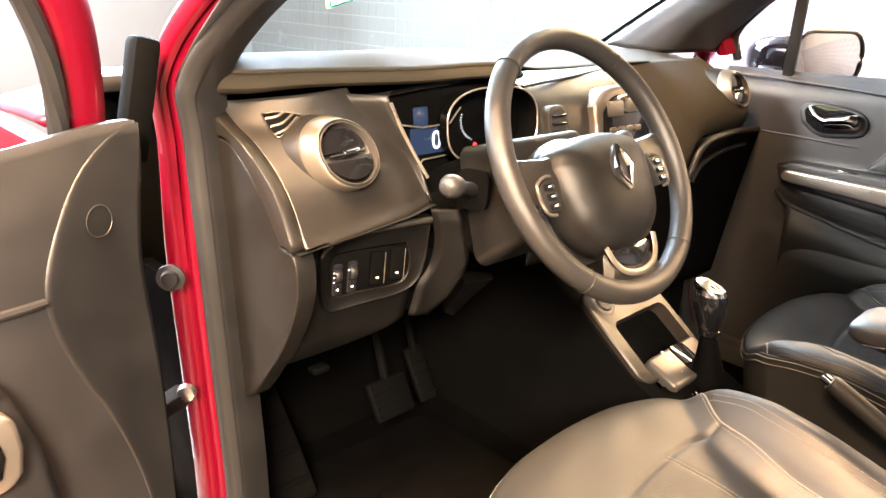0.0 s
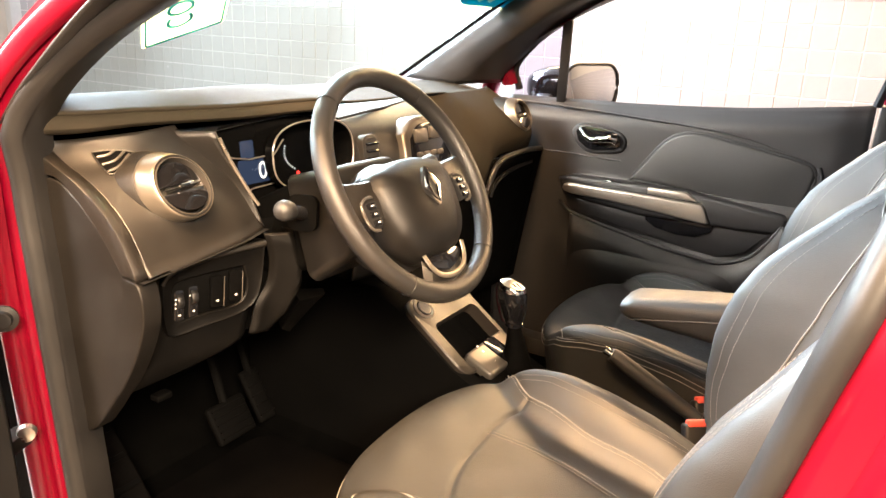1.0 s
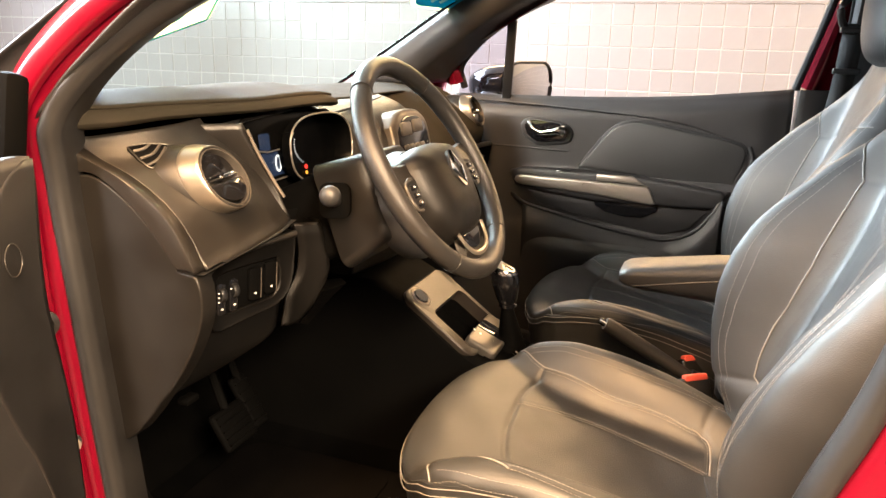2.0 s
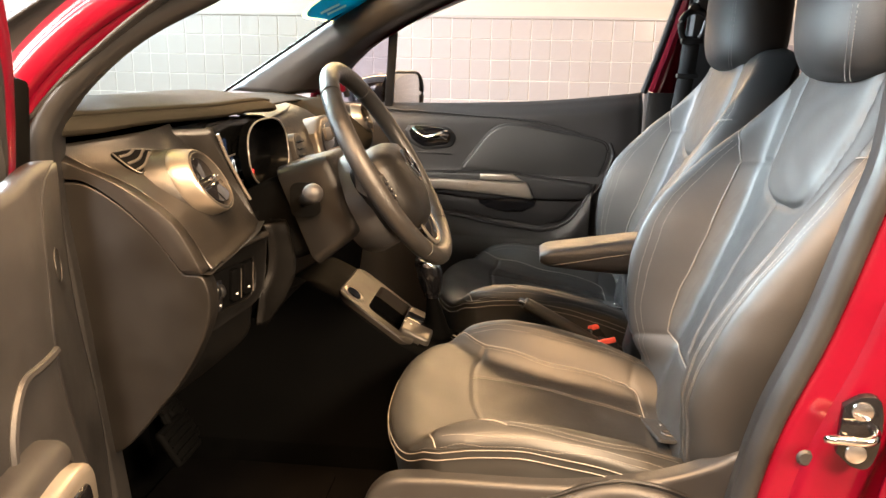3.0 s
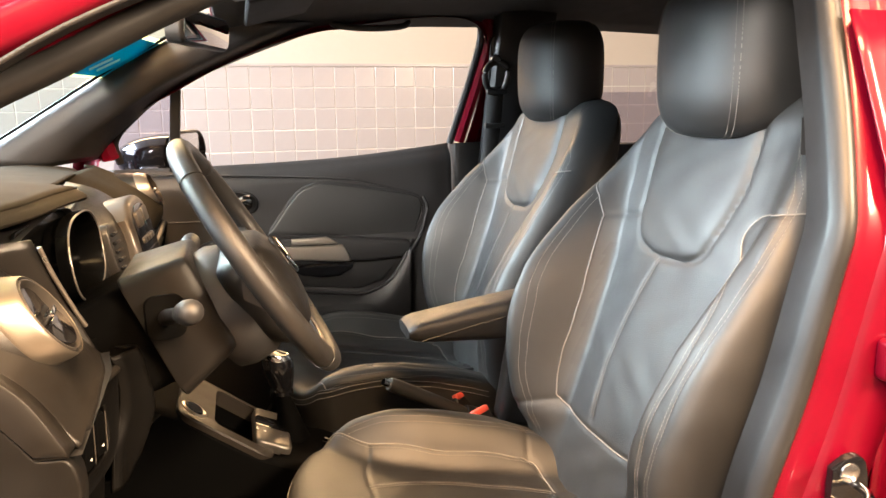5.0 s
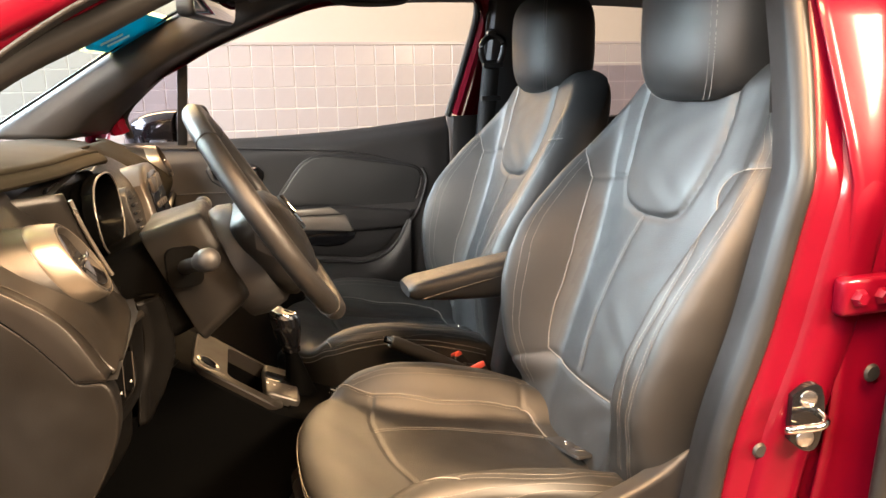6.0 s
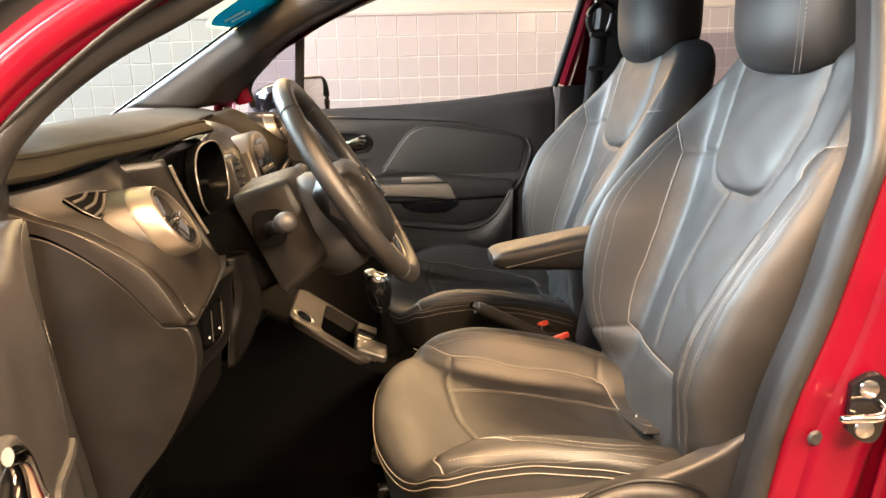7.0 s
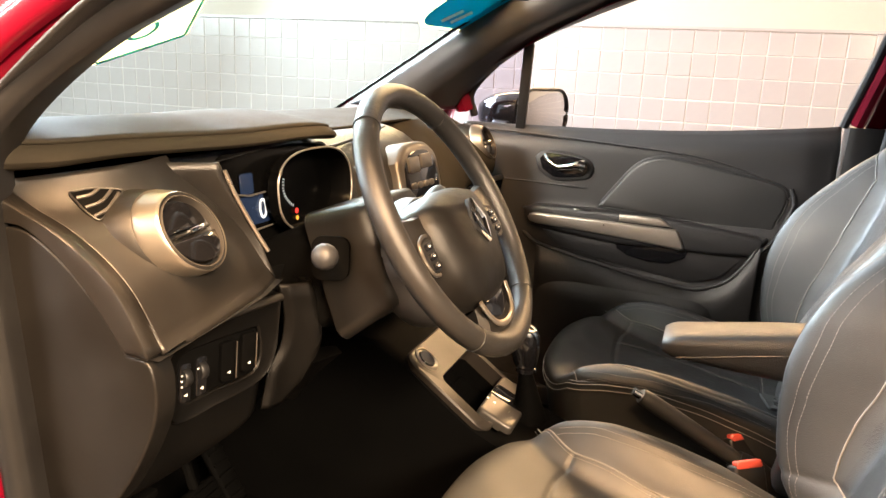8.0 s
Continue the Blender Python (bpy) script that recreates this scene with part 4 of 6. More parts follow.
def lining(u, v):
    """Inner face of the closed passenger door."""
    y = lerp(0.93, -0.055, u)
    top = belt_line(y)
    z = lerp(0.42, top, v)
    x = 0.752 - 0.012 * math.sin(math.pi * v)
    x -= 0.03 * step(0.80, 0.9, z) * step(0.975, 0.95, z) * step(0.75, 0.6, y) * 0.4
    x -= 0.05 * step(0.82, 0.72, z) * step(0.1, 0.25, y) * step(0.78, 0.55, y)
    x += 0.03 * step(top - 0.05, top, z)
    x += 0.012 * step(0.02, -0.05, y)
    return (x, y, z)


part("lining", field(lining, 60, 60), "door", pdoor, "dark plastic door lining with a sloping top edge", thick=0.01)
FLAT = lambda x: Matrix(((0, 0, -1, x), (1, 0, 0, 0), (0, 1, 0, 0), (0, 0, 0, 1)))
pad = flat_spline([(0.516, 0.978), (0.47, 1.042), (0.426, 1.098), (0.384, 1.122), (0.333, 1.127), (0.2, 1.107), (0.082, 1.085), (0.05, 1.066), (0.047, 1.03), (0.062, 0.985), (0.08, 0.955), (0.2, 0.958), (0.321, 0.968), (0.43, 0.974)], 5)
part("door_pad", plate(pad, 0.02, FLAT(0.727), 0.009, 3), "leather", pdoor, "black padded insert in the door lining")
part("door_pad_edge", tube([(0.735, y, z) for y, z in pad], 0.0045, 8, closed=True), "trim", pdoor, "thin raised edge of the padded insert")
rest = [(0.72, 0.958), (0.68, 0.972), (0.5, 0.974), (0.345, 0.972), (0.22, 0.96), (0.1, 0.947), (0.084, 0.936), (0.09, 0.915), (0.113, 0.893), (0.2, 0.889), (0.274, 0.889), (0.45, 0.885), (0.6, 0.9), (0.7, 0.915)]
armrest = part("door_armrest", plate(rest, 0.06, FLAT(0.70), 0.012, 3), "door", pdoor, "dark door armrest")
grip = [(0.7, 0.934), (0.695, 0.945), (0.682, 0.95), (0.5, 0.949), (0.301, 0.946), (0.292, 0.935), (0.275, 0.896), (0.285, 0.892), (0.42, 0.905), (0.56, 0.914), (0.671, 0.919), (0.693, 0.924)]
part("pull_strip", plate(grip, 0.02, FLAT(0.69), 0.006, 3), "silver", armrest, "satin silver pull strip")
cup = [(0.449, 0.97), (0.345, 0.971), (0.33, 0.962), (0.312, 0.95), (0.33, 0.949), (0.449, 0.951)]
part("pull_cup", plate(cup, 0.02, FLAT(0.692), 0.005, 2), "silver", armrest, "satin silver finger cup")
part("window_switch", box((0.02, 0.05, 0.012), pose(0.712, 0.55, 0.965), 0.003), "gloss", armrest, "small black window switch")
pocket_edge = [(0.735, 0.72, 0.885), (0.705, 0.669, 0.862), (0.698, 0.58, 0.843), (0.695, 0.503, 0.829), (0.694, 0.413, 0.812), (0.693, 0.32, 0.8), (0.694, 0.237, 0.794), (0.697, 0.164, 0.822), (0.7, 0.119, 0.878), (0.71, 0.092, 0.93), (0.735, 0.07, 0.95)]
part("door_pocket", tube(spline(pocket_edge, 6), 0.0055, 10), "door", pdoor, "rounded rim of the door pocket")
part("pocket_wall", skin([[(0.7, y, z - 0.004), (0.705, y, z - 0.08), (0.72, y, 0.6)] for x, y, z in spline(pocket_edge[1:-1], 5)], closed=False), "door", pdoor, "outer wall of the door pocket", thick=0.006)
bowl = flat_spline([(0.7, 1.1), (0.677, 1.12), (0.62, 1.118), (0.559, 1.108), (0.536, 1.083), (0.546, 1.053), (0.59, 1.043), (0.646, 1.04), (0.688, 1.066)], 6)
recess = part("handle_recess", plate(bowl, 0.012, FLAT(0.728), 0.006, 3), "trim", pdoor, "oval plastic surround of the inner handle")
inner = [(0.617 + (a - 0.617) * 0.82, 1.09 + (b - 1.09) * 0.8) for a, b in bowl]
part("recess_floor", plate(inner, 0.004, FLAT(0.7255), 0.001), "gloss", recess, "glossy black bowl")
handle = part("inner_handle", tube(spline([(0.722, 0.672, 1.108), (0.71, 0.655, 1.092), (0.708, 0.63, 1.08), (0.706, 0.6, 1.085), (0.708, 0.575, 1.09), (0.716, 0.562, 1.088)], 8), lambda t: 0.005 + 0.009 * t * t, 10, flat=1.2), "chrome", recess, "chrome inner door handle")
part("rear_edge", skin([[(x, y - (z - 0.45) * 0.03, z) for x, y in ((0.735, -0.042), (0.728, -0.06), (0.74, -0.13), (0.79, -0.14), (0.8, -0.04))] for z in (0.45, 0.8, 1.1, 1.235)]), "black", pdoor, "dark rear edge of the door lining")
part("crease", tube(spline([(0.738, 0.9, 1.03), (0.735, 0.72, 1.03), (0.733, 0.6, 1.027), (0.735, 0.546, 1.026)], 6), 0.003, 6), "trim", pdoor, "moulded crease line")
part("fold", tube(spline([(0.746, 0.88, 1.168), (0.743, 0.725, 1.163), (0.74, 0.526, 1.153), (0.739, 0.267, 1.134), (0.74, 0.082, 1.09)], 8), 0.004, 8, flat=0.7), "door", pdoor, "soft fold above the padded insert")
part("edge_moulding", tube(spline([(0.732, 0.04, 1.075), (0.728, 0.03, 1.04), (0.724, 0.045, 0.985), (0.718, 0.062, 0.944), (0.71, 0.09, 0.91)], 8), 0.006, 8, flat=0.8), "door", pdoor, "pale moulding behind the padded insert")
part("grip_bowl", plate([(0.454, 0.895), (0.45, 0.872), (0.42, 0.855), (0.36, 0.845), (0.31, 0.847), (0.27, 0.868), (0.265, 0.89)], 0.012, FLAT(0.712), 0.004, 2), "gloss", pdoor, "dark hollow under the pull strip")
part("wall_below", plate([(0.66, 0.9), (0.62, 0.86), (0.5, 0.838), (0.4, 0.822), (0.25, 0.802), (0.18, 0.825), (0.125, 0.885), (0.3, 0.89), (0.5, 0.89)], 0.02, FLAT(0.718), 0.004, 2), "door", pdoor, "inner wall between armrest and pocket")
# window frame, divider, glass
frame_top = [(0.90, 1.2), (0.905, 1.265), (0.84, 1.335), (0.75, 1.405), (0.66, 1.455), (0.5, 1.515), (0.33, 1.57), (0.15, 1.605), (0.0, 1.62), (-0.085, 1.605), (-0.12, 1.555), (-0.1, 1.43), (-0.055, 1.235)]
px = lambda z, o=0.0: 0.775 + o - 0.36 * max(0.0, z - 1.2)
band([(px(z), y, z) for y, z in frame_top], 0.011, "black", pdoor, "window_channel", "black rubber window channel")
band([(px(z, -0.005), y + (0.026 if y > 0.6 else -0.004), z + 0.018 * step(-0.1, 0.1, y)) for y, z in frame_top[:4]], 0.03, "red", pdoor, "frame_front", "red painted front part of the door frame")
band([(px(z, -0.01), y - 0.027, z + 0.006) for y, z in frame_top[9:]], 0.018, "red", pdoor, "frame_rear", "red painted rear upright of the door frame")
part("divider", bar((0.775, 0.76, 1.17), (0.715, 0.735, 1.405), 0.028, 0.016, 0.004, (1, 0, 0)), "black", pdoor, "black upright between window and quarter light")
q = part("quarter_light", skin([[(0.778, 0.92, 1.18), (0.778, 0.765, 1.18)], [(0.75, 0.9, 1.28), (0.75, 0.755, 1.28)], [(0.715, 0.76, 1.395), (0.715, 0.745, 1.40)]], closed=False), "tinted", pdoor, "small tinted quarter light", smooth=False)
q.visible_shadow = False
# outside mirror
mirror = thing("door_mirror", "black and chrome outside mirror on the passenger door", "mirror", (0.95, 0.78, 1.18))
shell_rings = []
for j in range(13):
    t = j / 12
    c = math.sin(math.pi * (0.5 + 0.47 * t)) if t > 0 else 1
    c = max(0.12, math.sqrt(max(0.01, 1 - t**2.4)))
    shell_rings.append([(0.935 + 0.14 * c * math.copysign(abs(math.cos(a)) ** 0.6, math.cos(a)), 0.736 + 0.2 * t - 0.33 * (1 - t) * (0.14 * c * math.copysign(abs(math.cos(a)) ** 0.6, math.cos(a)) - 0.015), 1.205 + 0.072 * c * math.copysign(abs(math.sin(a)) ** 0.6, math.sin(a))) for a in (2 * math.pi * k / 32 for k in range(32))])
part("housing", skin(shell_rings), "gloss", mirror, "glossy black mirror housing")
part("mirror_glass", plate(rounded(0.262, 0.138, 0.06), 0.004, facing((0.938, 0.728, 1.207), (-0.33, -1, 0)), 0.001), "mirror", mirror, "mirror glass")
part("mirror_rim", tube([facing((0.938, 0.729, 1.207), (-0.33, -1, 0)) @ Vector((x, y, 0)) for x, y in rounded(0.272, 0.147, 0.064)], 0.005, 8, closed=True), "black", mirror, "black rim")
part("mirror_foot", bar((0.79, 0.83, 1.17), (0.9, 0.79, 1.17), 0.06, 0.04, 0.01), "black", mirror, "black mirror foot")
# front belt on the passenger side
belt = thing("seat_belt", "black seat belt with a pivoting upper guide on the centre pillar", "seat belt", (0.65, -0.16, 0.6))
part("belt_slot", plate(rounded(0.05, 0.2, 0.022), 0.012, facing((0.632, -0.165, 1.45), (-1, 0.12, -0.35)), 0.004), "black", belt, "black height slider")
guide = part("belt_guide", tube(spline([(0.605, -0.15, 1.47), (0.597, -0.185, 1.45), (0.6, -0.17, 1.39), (0.605, -0.13, 1.39), (0.597, -0.115, 1.44)], 6, closed=True), 0.009, 10, closed=True), "black", belt, "black pivoting guide loop")
part("guide_bolt", lathe([(0.001, 0.012), (0.014, 0.01), (0.017, 0)], facing((0.607, -0.15, 1.475), (-1, 0.1, -0.3)), 24), "black", guide)
part("webbing", skin([[(x + o, y - 0.024, z), (x + o, y + 0.024, z)] for x, y, z, o in ((0.6, -0.15, 1.4, 0), (0.625, -0.15, 1.3, 0), (0.65, -0.145, 1.2, 0), (0.68, -0.13, 1.0, 0), (0.69, -0.1, 0.7, 0))], closed=False), "belt", belt, "black woven webbing", thick=0.002)
for z, x in ((1.385, 0.598), (1.288, 0.618)):
    part("belt_clip", box((0.02, 0.062, 0.014), pose(x, -0.15, z), 0.004), "black", belt, "black plastic belt clip")
# roof fittings
visor = thing("sun_visor", "dark folded sun visor under the headliner", "sun visor", (0.33, 0.5, 1.57))
part("visor_board", box((0.42, 0.16, 0.018), pose(0.33, 0.47, 1.575, -14), 0.007, 3), "liner", visor)
copy_thing(visor, pose(-0.33, 0.5, 1.57))
grab = thing("grab_handle", "dark plastic grab handle on the roof edge", "handle", (0.64, 0.2, 1.58))
part("grip", tube(spline([(0.645, 0.32, 1.59), (0.615, 0.305, 1.565), (0.605, 0.21, 1.557), (0.615, 0.115, 1.567), (0.645, 0.1, 1.595)], 6), 0.009, 10), "trim", grab)
console = thing("roof_console", "dark overhead console with a reading lamp", "roof console", (0, 0.5, 1.59))
part("console_shell", box((0.2, 0.16, 0.03), pose(0, 0.5, 1.578, -14), 0.01, 3), "trim", console)
part("reading_lamp", box((0.09, 0.03, 0.008), pose(0.0, 0.47, 1.565, -14), 0.003), "white", console, "clear reading lamp lens")
rvm = thing("rear_view_mirror", "dark interior mirror below the windscreen header", "mirror", (0.0, 0.66, 1.5))
RM = facing((0.03, 0.622, 1.485), (-0.35, -1, -0.1))
part("mirror_shell", plate(rounded(0.23, 0.062, 0.02), 0.03, RM, 0.008, 3), "trim", rvm, "grey mirror housing")
part("mirror_glass", plate(rounded(0.215, 0.05, 0.015), 0.002, RM @ pose(0, 0, 0.0015), 0.0005), "mirror", rvm, "mirror glass")
part("stalk", tube([(0, 0.65, 1.505), (0, 0.7, 1.53)], 0.011, 10), "black", rvm)

# ---- dashboard ----
dash = thing("dashboard", "dark grained plastic dashboard with silver-ringed round vents", "dashboard", (0, 0.95, 0.6))


def lip_y(x):
    """Rear edge of the upper dash shelf, which reaches out over the instruments."""
    return curve_at([(-0.70, 0.95), (-0.66, 0.912), (-0.58, 0.89), (-0.52, 0.873), (-0.42, 0.848), (-0.34, 0.834), (-0.25, 0.818), (-0.205, 0.83), (-0.18, 0.885), (-0.1, 0.92), (0.2, 0.93), (0.45, 0.95), (0.69, 1.0)], x)


def lip_z(x):
    return curve_at([(-0.70, 1.219), (-0.6, 1.222), (-0.42, 1.222), (-0.26, 1.226), (-0.19, 1.218), (0.0, 1.205), (0.3, 1.205), (0.69, 1.195)], x)


def shelf(u, v):
    x = lerp(-0.69, 0.69, u)
    y0, y1 = lip_y(x), 1.30 - 0.1 * (abs(x) / 0.69) ** 4
    y = lerp(y0, y1, v)
    hump = 0.03 * math.sin(math.pi * min(1, v * 1.3 + 0.08)) * step(0.0, -0.2, x)
    z = lerp(lip_z(x), 1.203, v**0.8) + hump + 0.012 * math.sin(math.pi * v) * step(-0.2, 0.1, x)
    return (x, y, z)


part("dash_top", field(shelf, 160, 30), "dash_top", dash, "soft grained upper shelf of the dashboard", thick=0.004)
# rolled edge below the shelf on the driver's side
rolled = []
for i in range(61):
    x = lerp(-0.70, -0.205, i / 60)
    y, z = lip_y(x), lip_z(x)
    d = (lip_y(x + 0.004) - lip_y(x - 0.004)) / 0.008
    n = Vector((d, -1, 0)).normalized()
    h = curve_at([(-0.7, 0.024), (-0.62, 0.019), (-0.55, 0.017), (-0.4, 0.016), (-0.2, 0.015)], x)
    rolled.append([Vector((x, y, z)) + n * a + Vector((0, 0, b)) for a, b in ((-0.024, 0.0056), (-0.01, 0.0054), (0.0, 0.0038), (0.007, -0.0006), (0.0115, -h * 0.32), (0.0125, -h * 0.6), (0.009, -h * 0.85), (0.0, -h), (-0.04, -h * 0.97))])
part("shelf_lip", skin(rolled, closed=False), "dash_top", dash, "rounded lip of the shelf")
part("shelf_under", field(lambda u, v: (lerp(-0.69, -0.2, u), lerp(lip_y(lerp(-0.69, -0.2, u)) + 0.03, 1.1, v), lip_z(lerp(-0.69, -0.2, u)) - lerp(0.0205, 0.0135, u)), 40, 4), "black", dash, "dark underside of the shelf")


def fascia_y(x, z):
    """Driver's end of the dashboard: how far forward it stands."""
    if z >= 1.02:
        y = 0.752 + (z - 1.02) * 0.56 + 0.02 * step(1.1, 1.2, z)
    else:
        y = 0.757 + (1.02 - z) * 0.42
    d = max(0.0, (-0.545 - x) / 0.145)
    y += curve_at([(1.02, 0.0), (1.05, 0.0), (1.083, 0.006), (1.115, 0.025), (1.14, 0.05), (1.157, 0.081), (1.18, 0.1), (1.21, 0.108)], z) * d**2.4
    y += 0.012 * step(-0.52, -0.44, x)
    y -= 0.008 * math.exp(-(((x + 0.602) / 0.075) ** 2 + ((z - 1.108) / 0.06) ** 2) ** 1.5)
    return y


def crease(x):
    return lerp(1.016, 1.039, (x + 0.7) / 0.25)


def fascia(u, v):
    z = lerp(crease(-0.6) - 0.006, 1.205, v)
    right = curve_at([(1.02, -0.454), (1.063, -0.456), (1.1, -0.468), (1.14, -0.488), (1.184, -0.524), (1.205, -0.532)], z)
    x = lerp(-0.69, right, u)
    z0 = lerp(crease(x), curve_at([(-0.69, 1.184), (-0.64, 1.193), (-0.58, 1.2), (-0.53, 1.204), (-0.45, 1.205)], x), v)
    return (x, fascia_y(x, z0) - 0.006 * math.exp(-(v / 0.05) ** 2), z0)


part("driver_fascia", field(fascia, 50, 40), "dash", dash, "driver's end of the dashboard round the vent", thick=0.006)
part("fascia_under", field(lambda u, v: (lerp(-0.702, -0.452, u), fascia_y(lerp(-0.7, -0.45, u), 1.02) + lerp(-0.006, 0.06, v), crease(lerp(-0.702, -0.452, u)) - 0.004 * v), 20, 3), "black", dash, "shadow gap below the fascia")
# switch panel and knee strip under the crease
def panel_y(x):
    return 0.765 - 0.26 * (x + 0.531) - 10 * max(0.0, x + 0.48) ** 2


def panel_joint(z):
    """Right edge of the switch panel, where the knee strip begins."""
    return curve_at([(0.815, -0.69), (0.827, -0.64), (0.845, -0.56), (0.86, -0.508), (0.88, -0.497), (0.917, -0.487), (0.947, -0.468), (0.986, -0.461), (1.02, -0.464), (1.05, -0.466)], z)


def lower(u, v):
    z = lerp(0.815, 1.02, v)
    x = lerp(-0.70, panel_joint(z) - 0.002, u)
    roll = max(0.0, 0.86 - z) / 0.045
    return (x, panel_y(x) + 0.015 + 0.02 * roll**2 + 0.006 * max(0.0, u - 0.94) / 0.06, z)


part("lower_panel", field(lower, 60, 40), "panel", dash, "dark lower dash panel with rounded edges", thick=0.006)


def knee(u, v):
    z = lerp(0.868, 1.036, v)
    edge = curve_at([(0.858, -0.497), (0.87, -0.475), (0.9, -0.446), (0.95, -0.431), (1.0, -0.435), (1.06, -0.442)], z)
    x = lerp(panel_joint(z), edge + 0.018, u)
    lean = step(0.0, 0.16, u)
    return (x, panel_y(min(x, edge)) + 0.008 - 0.006 * lean + 0.03 * max(0.0, (u - 0.66) / 0.34) ** 2.2 + 0.25 * max(0.0, z - 1.02), z)


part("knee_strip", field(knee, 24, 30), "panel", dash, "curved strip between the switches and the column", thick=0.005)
# sheet painted near black as the shade behind the switch panel
part("panel_backing", field(lambda u, v: (lerp(-0.69, -0.4, u), panel_y(lerp(-0.69, -0.46, u)) + lerp(0.07, 0.03, v), lerp(0.84, 1.05, v)), 6, 4), "deep_shade", dash, "near-black sheet painted as the shade behind the panel")
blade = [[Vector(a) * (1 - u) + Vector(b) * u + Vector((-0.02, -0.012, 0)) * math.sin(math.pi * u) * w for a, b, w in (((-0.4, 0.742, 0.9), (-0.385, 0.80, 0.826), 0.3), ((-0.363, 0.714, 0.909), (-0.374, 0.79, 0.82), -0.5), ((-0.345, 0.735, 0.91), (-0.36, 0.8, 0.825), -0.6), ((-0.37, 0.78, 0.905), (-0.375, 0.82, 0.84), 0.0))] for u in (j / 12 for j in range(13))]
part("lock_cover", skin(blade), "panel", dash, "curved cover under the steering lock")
PM = facing((-0.56, panel_y(-0.56), 0.955), (-0.26, -1, 0))
on_panel = lambda pts: [((x + 0.56) * 1.033, z - 0.955) for x, z in pts]
frame_out = flat_spline(on_panel([(-0.471, 1.026), (-0.536, 1.0235), (-0.592, 1.0165), (-0.624, 1.007), (-0.638, 0.99), (-0.642, 0.955), (-0.64, 0.92), (-0.63, 0.9), (-0.58, 0.9045), (-0.52, 0.911), (-0.491, 0.928), (-0.4785, 0.96)]), 4)
frame_in = flat_spline(on_panel([(-0.509, 0.989), (-0.545, 0.989), (-0.585, 0.988), (-0.615, 0.985), (-0.624, 0.975), (-0.626, 0.955), (-0.625, 0.935), (-0.618, 0.922), (-0.575, 0.925), (-0.526, 0.927), (-0.508, 0.941), (-0.504, 0.965)]), 4)
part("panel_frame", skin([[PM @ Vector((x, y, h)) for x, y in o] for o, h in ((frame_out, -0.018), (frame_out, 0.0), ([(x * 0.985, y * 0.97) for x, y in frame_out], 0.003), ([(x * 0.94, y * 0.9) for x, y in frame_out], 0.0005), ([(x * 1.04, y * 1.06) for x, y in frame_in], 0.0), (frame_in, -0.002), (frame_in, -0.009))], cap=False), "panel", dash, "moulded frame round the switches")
part("panel_ridge", tube([PM @ Vector((x, y - 0.005, 0.001)) for x, y in frame_out[0:17]], lambda t: 0.0055 - 0.003 * t**4, 10), "dash", dash, "rounded ridge above the switches")
panel = part("switch_panel", plate([(x * 1.01, y * 1.02) for x, y in frame_in], 0.006, PM @ pose(0, 0, -0.006), 0.001, 2), "low", dash, "dark switch panel")
for k, (x, z) in enumerate(((-0.614, 0.945), (-0.592, 0.947), (-0.555, 0.956), (-0.524, 0.959))):
    SW = PM @ pose((x + 0.56) * 1.033, z - 0.955, 0, 0, 0, -4)
    sw = part("switch", plate(rounded(0.016 if k < 2 else 0.022, 0.052, 0.005), 0.008, SW @ pose(0, 0, -0.003 if k < 2 else 0.0005), 0.002), "gloss" if k < 2 else "low", panel, "small black dash switch")
    if k < 2:
        part("thumb_wheel", lathe([(0.001, 0.005), (0.011, 0.005), (0.012, 0.0035), (0.012, -0.0035), (0.011, -0.005), (0.001, -0.005)], SW @ pose(0, 0.008, -0.006, 0, 90, 0), 20), "black", sw, "ribbed thumb wheel")
        for j in range(3 if k == 0 else 1):
            part("mark", box((0.0025, 0.002, 0.0006), SW @ pose(-0.006, 0.012 - 0.007 * j, -0.0022)), "white", sw)
    else:
        part("switch_edge", tube([SW @ Vector((0.0115, y, 0.001)) for y in (-0.024, 0.0, 0.024)], 0.0008, 6), "bezel", sw, "thin lit edge of the switch")
    part("symbol", box((0.0045, 0.0014, 0.0006), SW @ pose(0, -0.014, -0.0022 if k < 2 else 0.0013)), "white", sw, "tiny pale switch symbol")
    part("symbol", box((0.0014, 0.0036, 0.0006), SW @ pose(0.001, -0.014, -0.002 if k < 2 else 0.0016)), "white", sw, "tiny pale switch symbol")
# end cover beside the open door
end = [(0.985, 1.133), (0.95, 1.136), (0.913, 1.134), (0.869, 1.109), (0.827, 1.072), (0.797, 1.034), (0.784, 1.0165), (0.76, 1.0135), (0.75, 0.99), (0.752, 0.95), (0.772, 0.9), (0.805, 0.846), (0.835, 0.81), (0.865, 0.772), (0.905, 0.735), (0.985, 0.715)]
END = lambda x: Matrix(((0, 0, -1, x), (1, 0, 0, 0), (0, 1, 0, 0), (0, 0, 0, 1)))
part("end_cover", plate(flat_spline(end, 4), 0.03, END(-0.706), 0.0035, 3), "column", dash, "smooth removable cover on the dashboard's end")
GAP = flat_spline([(0.985, 1.1375), (0.95, 1.1395), (0.915, 1.138), (0.872, 1.113), (0.831, 1.0755), (0.801, 1.037), (0.7875, 1.0195)], 6)
RIDGE = flat_spline([(0.975, 1.172), (0.94, 1.164), (0.915, 1.155), (0.873, 1.139), (0.83, 1.113), (0.79, 1.079), (0.757, 1.018)], 6)
rails = []
